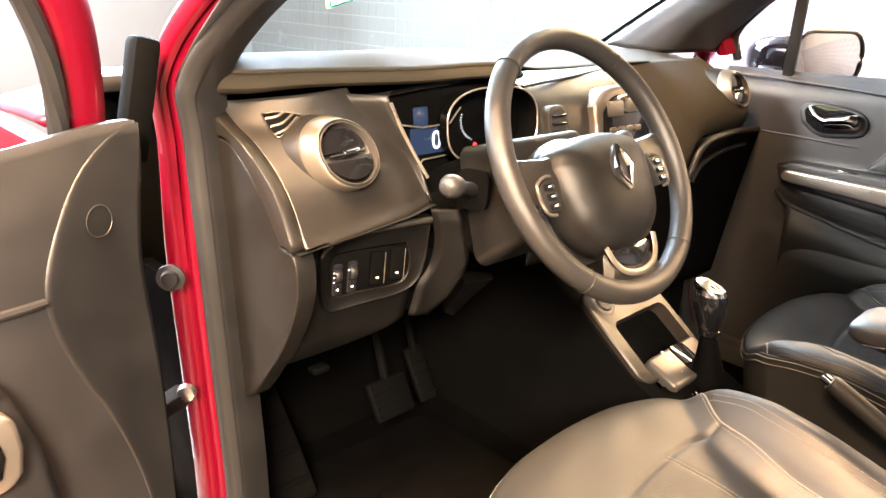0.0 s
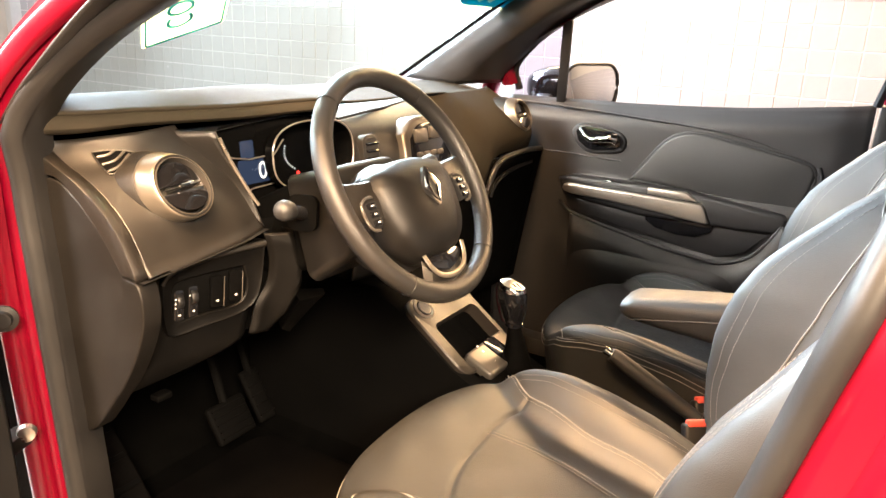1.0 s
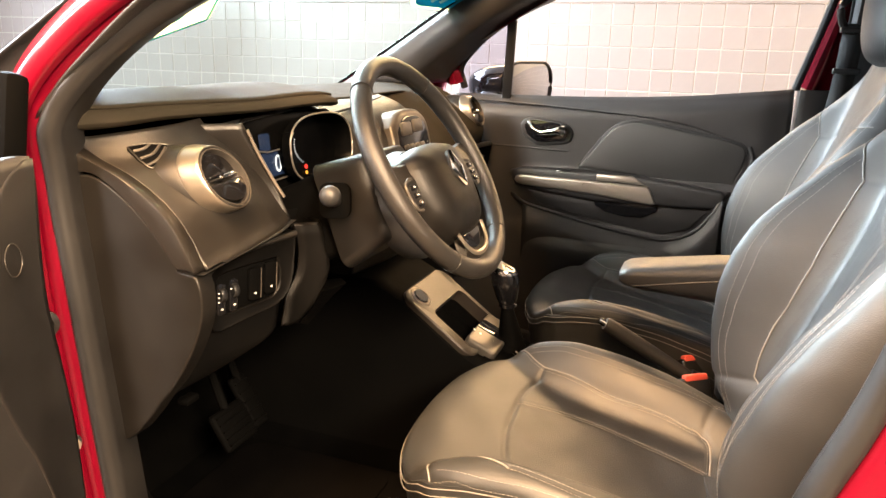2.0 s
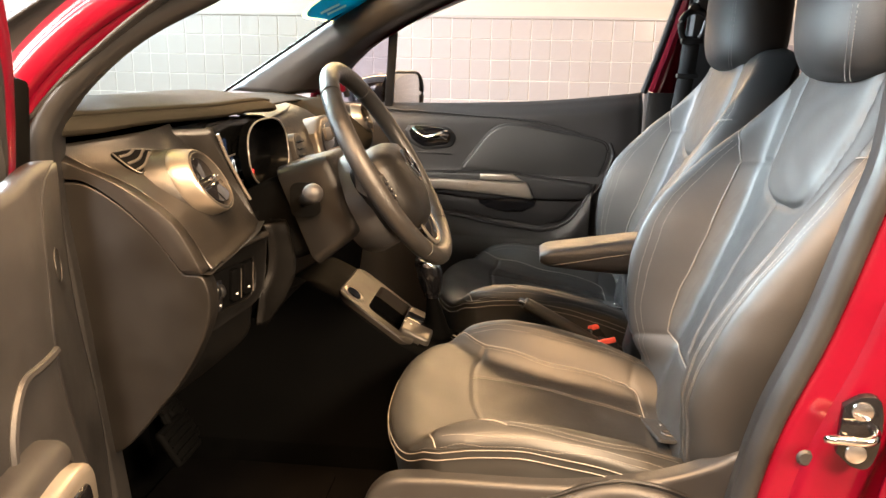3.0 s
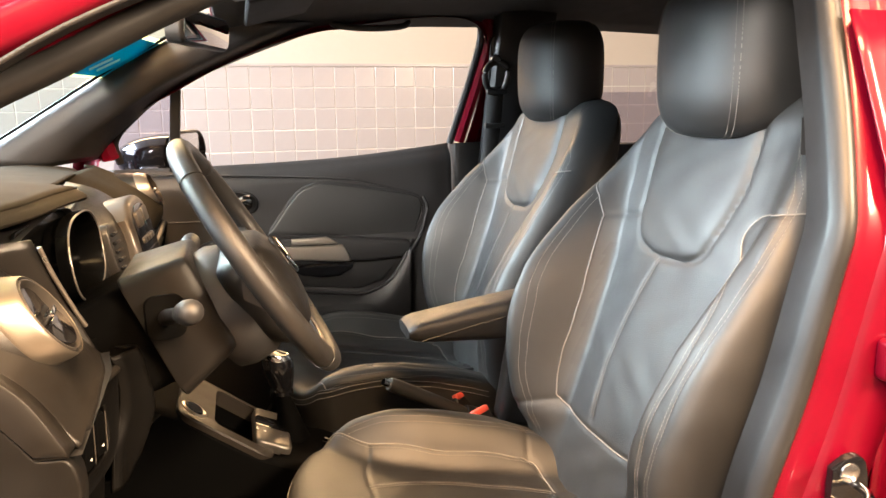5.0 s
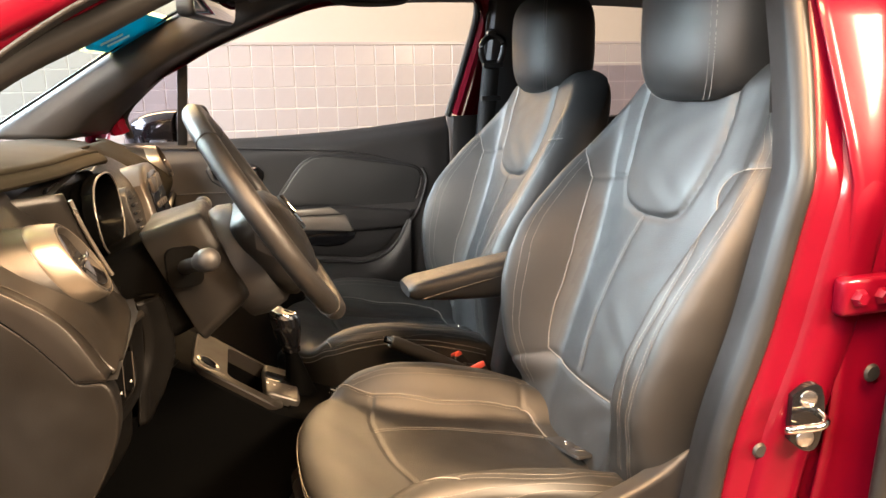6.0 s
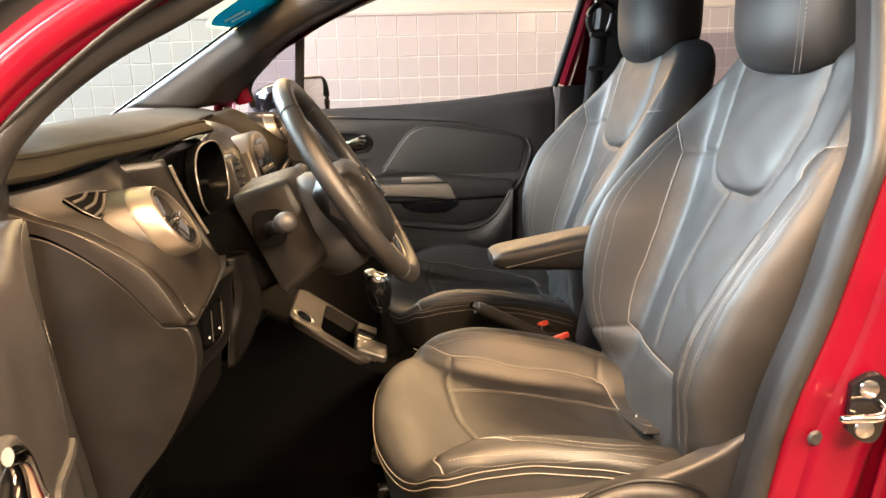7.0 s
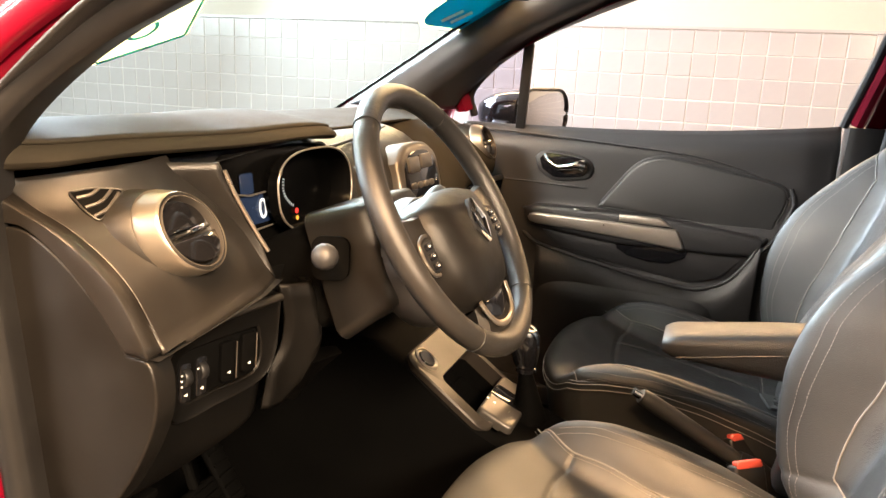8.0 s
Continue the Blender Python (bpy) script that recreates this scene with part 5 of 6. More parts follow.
for (y, z), (y2, z2) in zip(GAP, RIDGE):
    my, mz = lerp(y, y2, 0.5), lerp(z, z2, 0.5)
    fy = fascia_y(-0.69, z2 + 0.002)
    rails.append([(-0.69, y, z), (-0.705, y, z), (-0.7072, y + (y2 - y) * 0.05, z + (z2 - z) * 0.05), (-0.7075, my, mz), (-0.7073, lerp(y, y2, 0.95), lerp(z, z2, 0.95)), (-0.7064, lerp(y2, fy, 0.06), lerp(z, z2, 0.995)), (-0.7045, lerp(y2, fy, 0.16), z2 + 0.0005), (-0.6885, lerp(y2, fy, 0.95), z2 + 0.003)])
part("edge_strip", skin(rails, closed=False), "dash", dash, "smooth band along the end cover", thick=0.003)
part("strip_foot", skin([[(-0.69, y, z), (-0.7075, y, z), (-0.7072, y, z - 0.001), (-0.69, y, z - 0.001)] for y, z in ((0.757, 1.0172), (0.772, 1.0178), (0.787, 1.0188))]), "dash", dash, "straight foot of the end band")
# added plate whose near-black colour is the shade in the cover's gap
part("cover_backing", plate(flat_spline([(0.985, 1.17), (0.9, 1.145), (0.83, 1.1), (0.78, 1.05), (0.77, 1.0), (0.78, 0.9), (0.85, 0.8), (0.985, 0.73)], 4), 0.01, END(-0.6925)), "deep_shade", dash, "near-black sheet painted as the shade behind the end cover")


def ring_vent(c, normal, parent, r=0.044, lean_back=(0, 0.03, 0)):
    m = facing(c, normal)
    back = m.to_3x3().inverted() @ Vector(lean_back)
    def sleeve(rows):
        return skin([[m @ (Vector((r * k * math.cos(a), r * k * math.sin(a), h)) + back * q) for a in (2 * math.pi * j / 64 for j in range(64))] for k, h, q in rows], cap=False)

    v = part("air_vent", sleeve([(0.985, -0.03, 0), (0.985, 0.001, 0), (1.0, 0.0035, 0), (1.02, 0.003, 0.01), (1.05, 0.001, 0.08), (1.09, -0.001, 0.26), (1.125, -0.003, 0.48), (1.14, -0.004, 0.6), (1.145, -0.006, 0.63), (1.13, -0.012, 0.65)]), "bezel_silver", parent, "round air vent with a satin silver bezel")
    part("vent_collar", sleeve([(1.12, -0.006, 0.58), (1.15, -0.007, 0.65), (1.19, -0.01, 0.74), (1.25, -0.012, 1.1), (1.32, -0.03, 1.6)]), "dash", v, "rounded dark shoulder below the bezel")
    part("vent_ring", lathe([(r * 0.985, 0.001), (r * 0.97, 0.003), (r * 0.945, 0.0025), (r * 0.935, -0.002), (r * 0.935, -0.01), (r * 0.98, -0.02)], m, 64), "black", v, "dark inner ring")
    part("vent_ring", lathe([(r * 0.935, 0.001), (r * 0.92, 0.004), (r * 0.9, 0.004), (r * 0.885, -0.001), (r * 0.88, -0.012), (r * 0.93, -0.015)], m, 64), "bezel", v, "thin bronze inner ring")
    part("vent_disc", lathe([(0.001, -0.016), (r * 0.4, -0.014), (r * 0.7, -0.011), (r * 0.84, -0.006), (r * 0.89, -0.008), (r * 0.9, -0.02), (0.001, -0.026)], m, 48), "black", v, "dark vent bowl")
    for s in (-1, 1):
        part("vent_flap", plate([(x, y) for x, y in ((r * 0.8 * math.cos(a), s * (0.006 + r * 0.66 * math.sin(a))) for a in (math.pi * j / 16 for j in range(17)))][::s], 0.003, m @ pose(0, 0, -0.004 - 0.003 * s, 9 * s, 0, 3), 0.0008), "gloss", v, "dark half-round vent flap")
    part("vent_bar", box((r * 1.3, 0.003, 0.008), m @ pose(0, 0.0, 0.0, 0, 0, 3), 0.001), "black", v, "cross bar of the vent")
    part("vent_tab", box((r * 0.5, 0.006, 0.01), m @ pose(0.004, 0.001, 0.003, 0, 0, 6), 0.002), "chrome", v, "bright finger tab")
    return v


ring_vent((-0.594, 0.788, 1.1285), (0.047, -1, 0.628), dash, 0.0495, (-0.006, 0.03, -0.002))
ring_vent((0.596, 0.80, 1.142), (-0.05, -1, 0.45), dash)
# triangular demister
def on_fascia(x, z, lift=0.0):
    p = Vector((x, fascia_y(x, z), z))
    dx = Vector((x + 0.004, fascia_y(x + 0.004, z), z)) - p
    dz = Vector((x, fascia_y(x, z + 0.004), z + 0.004)) - p
    n = dx.cross(dz).normalized()
    m = Matrix((dx.normalized(), n.cross(dx.normalized()), n)).transposed().to_4x4()
    m.translation = p + n * lift
    return m


tri_m = on_fascia(-0.645, 1.160, 0.0055) @ Matrix.Diagonal((0.76, 0.74, 1, 1))
tri_o = flat_spline([(-0.036, 0.017), (-0.005, 0.023), (0.03, 0.02), (0.036, 0.014), (0.022, -0.006), (0.008, -0.03), (-0.002, -0.034), (-0.018, -0.016)], 4)
# flat plate, not an opening: the vent's inner shade is in its colour
dem = part("side_vent", plate(tri_o, 0.02, tri_m, 0.001), "deep_shade", dash, "triangular side window vent, its inner shade painted near black")
part("vent_rim", tube([tri_m @ Vector((x, y, 0)) for x, y in tri_o], 0.0013, 6, closed=True), "dash", dem, "thin rim of the side vent")
for k, (a, b, c) in enumerate((((-0.026, 0.005), (-0.008, 0.01), (0.004, 0.021)), ((-0.016, -0.013), (0.006, -0.003), (0.022, 0.019)), ((-0.006, -0.03), (0.014, -0.016), (0.031, 0.012)))):
    part("vane", tube(spline([tri_m @ Vector((*p, 0.0012)) for p in (a, b, c)], 5), 0.0021, 6), "bezel", dem)

# instrument cluster
clus = part("cluster_bowl", skin([[(x, y, z) for x, z in [(-0.335 + (px_ + 0.335) * s, 1.12 + (pz - 1.12) * s) for px_, pz in flat_spline([(-0.51, 1.192), (-0.49, 1.13), (-0.462, 1.07), (-0.40, 1.045), (-0.27, 1.045), (-0.19, 1.07), (-0.175, 1.13), (-0.2, 1.19), (-0.3, 1.205), (-0.42, 1.2)], 4)]] for s, y in ((1.0, 0.834), (0.97, 0.85), (0.95, 0.88), (0.02, 0.885))], cap=False), "black", dash, "dark recess of the instrument cluster")
part("cluster_cheek", field(lambda u, v: Vector((lerp(curve_at([(1.04, -0.462), (1.1, -0.476), (1.14, -0.502), (1.19, -0.548)], lerp(1.04, 1.196, v)), curve_at([(1.04, -0.449), (1.1, -0.462), (1.15, -0.486), (1.196, -0.503)], lerp(1.04, 1.196, v)), u), lerp(curve_at([(1.04, 0.785), (1.1, 0.815), (1.14, 0.84), (1.196, 0.885)], lerp(1.04, 1.196, v)), curve_at([(1.04, 0.772), (1.1, 0.793), (1.15, 0.807), (1.196, 0.818)], lerp(1.04, 1.196, v)), u), lerp(1.04, 1.196, v))), 6, 14), "dash", dash, "slanted cheek beside the instruments", thick=0.004)
part("cluster_trim", tube(spline([(-0.5, 0.812, 1.187), (-0.486, 0.804, 1.15), (-0.463, 0.79, 1.1), (-0.45, 0.782, 1.075)], 6), 0.0028, 8), "silver", clus, "thin silver line beside the displays")
CM = facing((-0.33, 0.838, 1.13), (0, -1, 0.1))
part("cluster_screen", plate([(x, y) for x, y in rounded(0.31, 0.14, 0.03)], 0.004, CM, 0.001), "screen", clus, "glossy black instrument panel")
dial_o = [(0.052 + 0.1 * math.copysign(abs(math.cos(a)) ** 0.75, math.cos(a)), 0.01 + 0.06 * math.copysign(abs(math.sin(a)) ** 0.75, math.sin(a))) for a in (2 * math.pi * k / 48 for k in range(48))]
DC = (0.047, 0.004)
dial_ring = lambda k, h: [CM @ Vector((DC[0] + (x - 0.052) * k * 1.08, DC[1] + (y - 0.01) * k, h)) for x, y in dial_o]
dial = part("speed_dial", skin([dial_ring(k, h) for k, h in ((1.03, 0.02), (1.03, 0.034), (1.0, 0.036), (0.985, 0.033), (0.95, 0.012), (0.92, 0.002), (0.02, 0.0))], cap=False), "screen", clus, "deep glossy black speed display")
part("dial_rim", tube(dial_ring(1.015, 0.036), 0.0016, 8, closed=True), "silver", dial, "thin silver rim of the display")
part("left_display", tube([CM @ Vector((x, y, 0.008)) for x, y in ((-0.145, 0.02), (-0.09, 0.01), (-0.03, 0.012), (-0.005, 0.035))], 0.0014, 6), "silver", clus, "thin silver divider")
part("left_display", tube([CM @ Vector((x, y, 0.008)) for x, y in ((-0.13, -0.062), (-0.09, -0.04), (-0.03, -0.038), (0.005, -0.055))], 0.0014, 6), "silver", clus, "thin silver divider")
part("gear_display", plate(rounded(0.072, 0.042, 0.004), 0.001, CM @ pose(-0.075, -0.012, 0.003), 0), "blue", clus, "dim blue trip display")
part("gear_display", plate(rounded(0.03, 0.03, 0.004), 0.001, CM @ pose(-0.088, 0.026, 0.003), 0), "blue", clus, "dim blue small display")
writing("digit", "0", 0.042, CM @ pose(-0.058, -0.014, 0.005), "digits", clus)
writing("digit", "P", 0.02, CM @ pose(-0.036, -0.01, 0.005), "digits", clus)
for k in range(12):
    a = radians(160 + 7 * k)
    part("scale_mark", box((0.004, 0.0009, 0.0005), CM @ pose(0.05 + 0.052 * math.cos(a), 0.01 + 0.036 * math.sin(a), 0.0045, 0, 0, math.degrees(a))), "digits", dial)
part("warning_lamp", lathe([(0.001, 0.001), (0.0042, 0.001), (0.0042, 0)], CM @ pose(0.03, -0.03, 0.004), 16), "warn_red", dial, "lit red warning lamp")
part("warning_lamp", lathe([(0.001, 0.001), (0.0034, 0.001), (0.0034, 0)], CM @ pose(0.03, -0.041, 0.004), 16), "warn_amber", dial, "lit amber warning lamp")

# passenger side of the dashboard
def passenger(u, v):
    x = lerp(0.165, 0.70, u)
    z = lerp(curve_at([(0.165, 0.96), (0.36, 0.95), (0.4, 0.965), (0.425, 1.015), (0.46, 1.038), (0.6, 1.042), (0.7, 1.036)], x), 1.205, v)
    bulge = 0.09 * math.sin(math.pi * min(1, (1 - v) * 0.75 + 0.1))
    y = lerp(0.83, 0.965, v**1.6) - bulge * 0.55 + 0.06 * step(0.3, 0.165, x) + 0.03 * step(0.64, 0.7, x)
    y -= 0.03 * math.exp(-(((x - 0.596) / 0.08) ** 2 + ((z - 1.13) / 0.07) ** 2))
    return (x, y, z)


part("passenger_fascia", field(passenger, 50, 30), "dash_top", dash, "swelling dark passenger side of the dashboard", thick=0.006)
part("fascia_edge", tube(spline([(0.392, 0.81, 0.92), (0.402, 0.794, 0.965), (0.418, 0.789, 1.008), (0.456, 0.786, 1.034), (0.53, 0.786, 1.041), (0.62, 0.789, 1.041), (0.735, 0.796, 1.033)], 8), 0.008, 8), "dash", dash, "rounded lower edge of the passenger fascia")
# glovebox in near-black plastic that carries the shade under the dash
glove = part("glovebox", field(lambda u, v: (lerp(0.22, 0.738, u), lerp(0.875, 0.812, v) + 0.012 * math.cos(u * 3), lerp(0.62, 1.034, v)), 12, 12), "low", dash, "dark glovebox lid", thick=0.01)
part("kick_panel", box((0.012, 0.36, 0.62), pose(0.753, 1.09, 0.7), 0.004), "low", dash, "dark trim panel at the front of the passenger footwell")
part("lid_edge", tube(spline([(0.44, 0.806, 0.93), (0.448, 0.803, 0.955), (0.475, 0.799, 0.978), (0.556, 0.797, 0.995), (0.68, 0.8, 1.0)], 6), 0.006, 8), "column", glove, "rounded top edge of the glovebox lid")
# centre stack
def stack(u, v):
    x = lerp(-0.175, 0.185, u)
    z = lerp(0.86, 1.205, v)
    y = curve_at([(0.86, 0.80), (0.95, 0.79), (1.08, 0.80), (1.15, 0.82), (1.19, 0.87), (1.205, 0.92)], z) - 0.02 * math.cos((u - 0.5) * math.pi)
    return (x, y, z)


part("centre_panel", field(stack, 30, 40), "dash", dash, "dark centre stack of the dashboard", thick=0.006)
RB = facing((0.05, 0.772, 1.08), (-0.06, -1, 0.22))
bezel_o = flat_spline([(-0.085, 0.07), (-0.05, 0.1), (0.0, 0.106), (0.05, 0.1), (0.085, 0.07), (0.09, 0.0), (0.08, -0.09), (0.06, -0.12), (-0.06, -0.12), (-0.08, -0.09), (-0.09, 0.0)], 5)
bez = part("radio_bezel", plate(bezel_o, 0.05, RB @ pose(0, 0, 0.016), 0.012, 3), "bezel", dash, "satin bronze-grey radio surround")
part("radio_face", plate([(x * 0.8, y * 0.84) for x, y in bezel_o], 0.02, RB @ pose(0, 0, 0.0185), 0.003), "gloss", bez, "glossy black radio face")
for k, (x, y, w, h) in enumerate(((-0.035, 0.062, 0.045, 0.03), (0.02, 0.066, 0.045, 0.028), (-0.045, 0.022, 0.02, 0.012), (-0.02, 0.022, 0.02, 0.012), (0.005, 0.022, 0.02, 0.012), (0.03, 0.022, 0.02, 0.012))):
    part("radio_button", plate(rounded(w, h, 0.005), 0.006, RB @ pose(x, y, 0.023), 0.0015), "bezel", bez, "grey radio button")
part("radio_screen", plate(rounded(0.11, 0.05, 0.004), 0.003, RB @ pose(0, -0.025, 0.0205), 0.001), "gloss", bez, "dark radio display")
for sx in (-0.128, 0.145):
    vm = facing((sx, 0.786, 1.105), (-0.05, -1, 0.2))
    cv = part("centre_vent", plate(rounded(0.05, 0.11, 0.018), 0.02, vm, 0.004), "dash", dash, "upright centre air vent")
    part("vent_floor", plate(rounded(0.038, 0.096, 0.013), 0.002, vm @ pose(0, 0, 0.001)), "black", cv)
    for k in range(6):
        part("vane", box((0.037, 0.004, 0.008), vm @ pose(0, -0.036 + 0.0145 * k, 0.002, 25), 0.001), "gloss", cv)
part("top_line", tube(spline([(-0.17, 0.845, 1.188), (-0.1, 0.85, 1.192), (0.0, 0.862, 1.196), (0.08, 0.88, 1.198), (0.16, 0.9, 1.2)], 6), 0.003, 6), "black", dash, "fine joint line on the dashboard")
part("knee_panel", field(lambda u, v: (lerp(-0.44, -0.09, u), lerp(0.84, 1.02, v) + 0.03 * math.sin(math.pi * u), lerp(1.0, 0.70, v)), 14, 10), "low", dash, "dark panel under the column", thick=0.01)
part("dash_core", box((1.36, 0.25, 0.3), pose(0, 1.08, 0.99), 0.02), "black", dash, "hidden dashboard carrier")

# ---- steering ----
WC, TILT_W = Vector((-0.327, 0.564, 1.126)), 31.6
WM = facing(WC, (0, -math.cos(radians(TILT_W)), math.sin(radians(TILT_W))))
wheel = thing("steering_wheel", "dark leather three-spoke steering wheel with silver accents", "steering wheel", WC)
rim_pts = [WM @ Vector((0.188 * math.cos(a), 0.188 * math.sin(a) * (1 if math.sin(a) > -0.8 else 1), 0)) for a in (2 * math.pi * k / 96 for k in range(96))]
part("rim", tube(rim_pts, 0.0165, 16, closed=True, flat=1.0, up=WM.to_3x3() @ Vector((0, 0, 1))), "rim", wheel, "dark leather rim")
for a in (129, 51, 232, 308):
    c = [WM @ (Matrix.Rotation(radians(a), 4, "Z") @ Vector((0.188 + 0.0168 * math.cos(t), 0, 0.0168 * math.sin(t)))) for t in (2 * math.pi * k / 24 for k in range(24))]
    part("rim_seam", tube(c, 0.0009, 5, closed=True), "black", wheel, "leather joint on the rim")
hub_o = flat_spline([(-0.105, 0.004), (-0.088, 0.03), (-0.04, 0.041), (0.0, 0.043), (0.04, 0.041), (0.088, 0.03), (0.105, 0.004), (0.103, -0.035), (0.09, -0.085), (0.062, -0.117), (0.026, -0.128), (-0.026, -0.128), (-0.062, -0.117), (-0.09, -0.085), (-0.103, -0.035)], 5)
rings = []
for s, h in ((0.55, -0.06), (0.86, -0.05), (1.0, -0.03), (1.0, -0.01), (0.96, 0.006), (0.86, 0.019), (0.6, 0.03), (0.3, 0.035), (0.01, 0.036)):
    rings.append([WM @ Vector((x * s, y * s - 0.03 * (1 - s), h - 0.004)) for x, y in hub_o])
part("airbag_cover", skin(rings), "column", wheel, "smooth dark airbag cover")
part("hub_back", lathe([(0.05, 0.004), (0.085, -0.008), (0.094, -0.026), (0.094, -0.06), (0.086, -0.08), (0.05, -0.09)], WM @ pose(0, -0.038, -0.03), 48), "trim", wheel, "dark hub behind the cover")
badge = part("badge", plate([(0, 0.033), (0.022, 0.01), (0.022, -0.01), (0, -0.033), (-0.022, -0.01), (-0.022, 0.01)], 0.006, WM @ pose(0, -0.02, 0.0335), 0.002), "black", wheel, "diamond-shaped badge")
part("badge_outline", tube([WM @ Vector((x, y - 0.02, 0.0345)) for x, y in ((0, 0.0285), (0.0155, 0.0), (0, -0.0285), (-0.0155, 0.0))], 0.0048, 6, closed=True), "chrome", badge, "chrome diamond outline")
for s in (-1, 1):
    sp = [[WM @ Vector((s * x, y + dy, h)) for dy, h in ((0.034, -0.012), (0.03, -0.003), (0.0, 0.002), (-0.03, -0.003), (-0.034, -0.012), (0, -0.03))] for x, y in ((0.07, -0.01), (0.11, -0.012), (0.15, -0.008), (0.18, -0.004))]
    part("spoke", skin(sp), "dash", wheel, "dark side spoke")
    frame_o = [(s * x, y) for x, y in flat_spline([(0.11, -0.008), (0.128, -0.006), (0.146, -0.014), (0.15, -0.034), (0.143, -0.054), (0.118, -0.058)], 5)]
    part("spoke_trim", tube([WM @ Vector((x, y, 0.004)) for x, y in frame_o[2:24]], 0.0026, 8), "bezel", wheel, "satin grey spoke frame")
    keys = part("switch_pod", plate([((x - s * 0.13) * 0.86 + s * 0.13, (y + 0.033) * 0.86 - 0.033) for x, y in frame_o], 0.012, WM @ pose(0, 0, 0.006), 0.003), "black", wheel, "black switch pod")
    for k in range(3):
        part("button", plate(rounded(0.019, 0.009, 0.003), 0.004, WM @ pose(s * 0.13, -0.02 - 0.013 * k, 0.009), 0.001), "gloss", keys, "small black button")
        part("symbol", box((0.005, 0.0016, 0.0005), WM @ pose(s * 0.13, -0.02 - 0.013 * k, 0.0093)), "white", keys)
low_sp = [[WM @ Vector((x * w, y, h)) for x, h in ((-1, -0.012), (-0.8, -0.002), (0, 0.0), (0.8, -0.002), (1, -0.012), (0, -0.025))] for w, y in ((0.052, -0.09), (0.045, -0.12), (0.06, -0.15), (0.085, -0.178))]
part("spoke", skin(low_sp), "column", wheel, "dark lower spoke")
legs = [WM @ Vector((x, y, 0.005)) for x, y in ((-0.058, -0.118), (-0.05, -0.14), (-0.032, -0.157), (0.0, -0.163), (0.032, -0.157), (0.05, -0.14), (0.058, -0.118))]
part("spoke_trim", tube(spline(legs, 6), 0.0048, 10, flat=0.5, up=WM.to_3x3() @ Vector((0, 0, 1))), "bezel_silver", wheel, "satin silver loop below the airbag cover")
part("spoke_inlay", plate(flat_spline([(-0.046, -0.125), (-0.04, -0.14), (0.0, -0.153), (0.04, -0.14), (0.046, -0.125), (0.0, -0.122)], 4), 0.006, WM @ pose(0, 0, 0.002), 0.001), "gloss", wheel, "glossy black inlay of the lower spoke")
part("pad_control", box((0.025, 0.06, 0.025), WM @ pose(0.125, -0.06, -0.03, 0, 0, -25), 0.006), "black", wheel, "black audio remote behind the spoke")

# column shroud and stalks
COL = Vector((0, math.cos(radians(25)), -math.sin(radians(25))))
shroud = thing("steering_column", "dark plastic steering column shroud with stalks", "steering column", (-0.335, 0.72, 0.98))
SD = Vector((0, 0.9, -0.436)).normalized()
SU = Vector((0, 0.436, 0.9)).normalized()
s_sec = [(x * lerp(1.0, 0.8, step(-0.02, 0.078, y)), y) for x, y in rounded(0.238, 0.155, 0.018, 4)]
def shroud_rings(rows):
    rings = []
    for t, w, h, up in rows:
        c = Vector((-0.325, 0.629, 1.083)) + SD * t + SU * up
        rings.append([c + Vector((x * w, 0, 0)) + SU * (y * h) for x, y in s_sec])
    return rings


rings = shroud_rings(((0.0, 0.82, 0.84, 0.002), (0.004, 0.88, 0.92, 0.001), (0.015, 0.92, 0.97, 0.0), (0.086, 1.05, 1.16, -0.002), (0.089, 1.04, 1.14, -0.002)))
part("shroud_neck", skin(shroud_rings(((0.07, 0.9, 0.95, 0.002), (0.12, 0.9, 0.95, 0.004), (0.22, 0.88, 0.8, 0.015)))), "low", shroud, "dark neck of the column")
part("shroud", skin(rings), "column", shroud, "boxy dark column shroud")
part("shroud_collar", lathe([(0.03, -0.03), (0.064, -0.025), (0.07, -0.01), (0.07, 0.03), (0.06, 0.045)], facing(WC + COL * 0.05 + Vector((0, 0, -0.03)), -COL) @ pose(0, 0, -0.02), 40), "column", shroud, "rounded collar behind the wheel")
for s in (-1, 1):
    base = Vector((-0.328 + s * 0.116, 0.69, 1.075))
    tip = Vector((-0.543, 0.644, 1.107)) if s < 0 else base + Vector((0.13, -0.02, 0.045))
    st = part("stalk", tube([base, lerp(base, tip, 0.35), lerp(base, tip, 0.6)], lambda t: 0.011 - 0.002 * t, 12), "black", shroud, "black control stalk")
    part("stalk_end", tube(spline([lerp(base, tip, 0.55), lerp(base, tip, 0.72), lerp(base, tip, 0.9), tip], 5), lambda t: 0.0105 + 0.006 * math.sin(math.pi * min(1, t * 0.9)) - 0.007 * t**6, 14), "trim", st, "grey stalk end")
    bm_ = plate(rounded(0.05, 0.058, 0.014), 0.01, facing(base + (tip - base).normalized() * (0.01 if s < 0 else 0.0), (s, -0.32 if s < 0 else 0, 0.12)), 0.001)
    part("stalk_boot", bm_, "low", shroud, "black stalk boot")

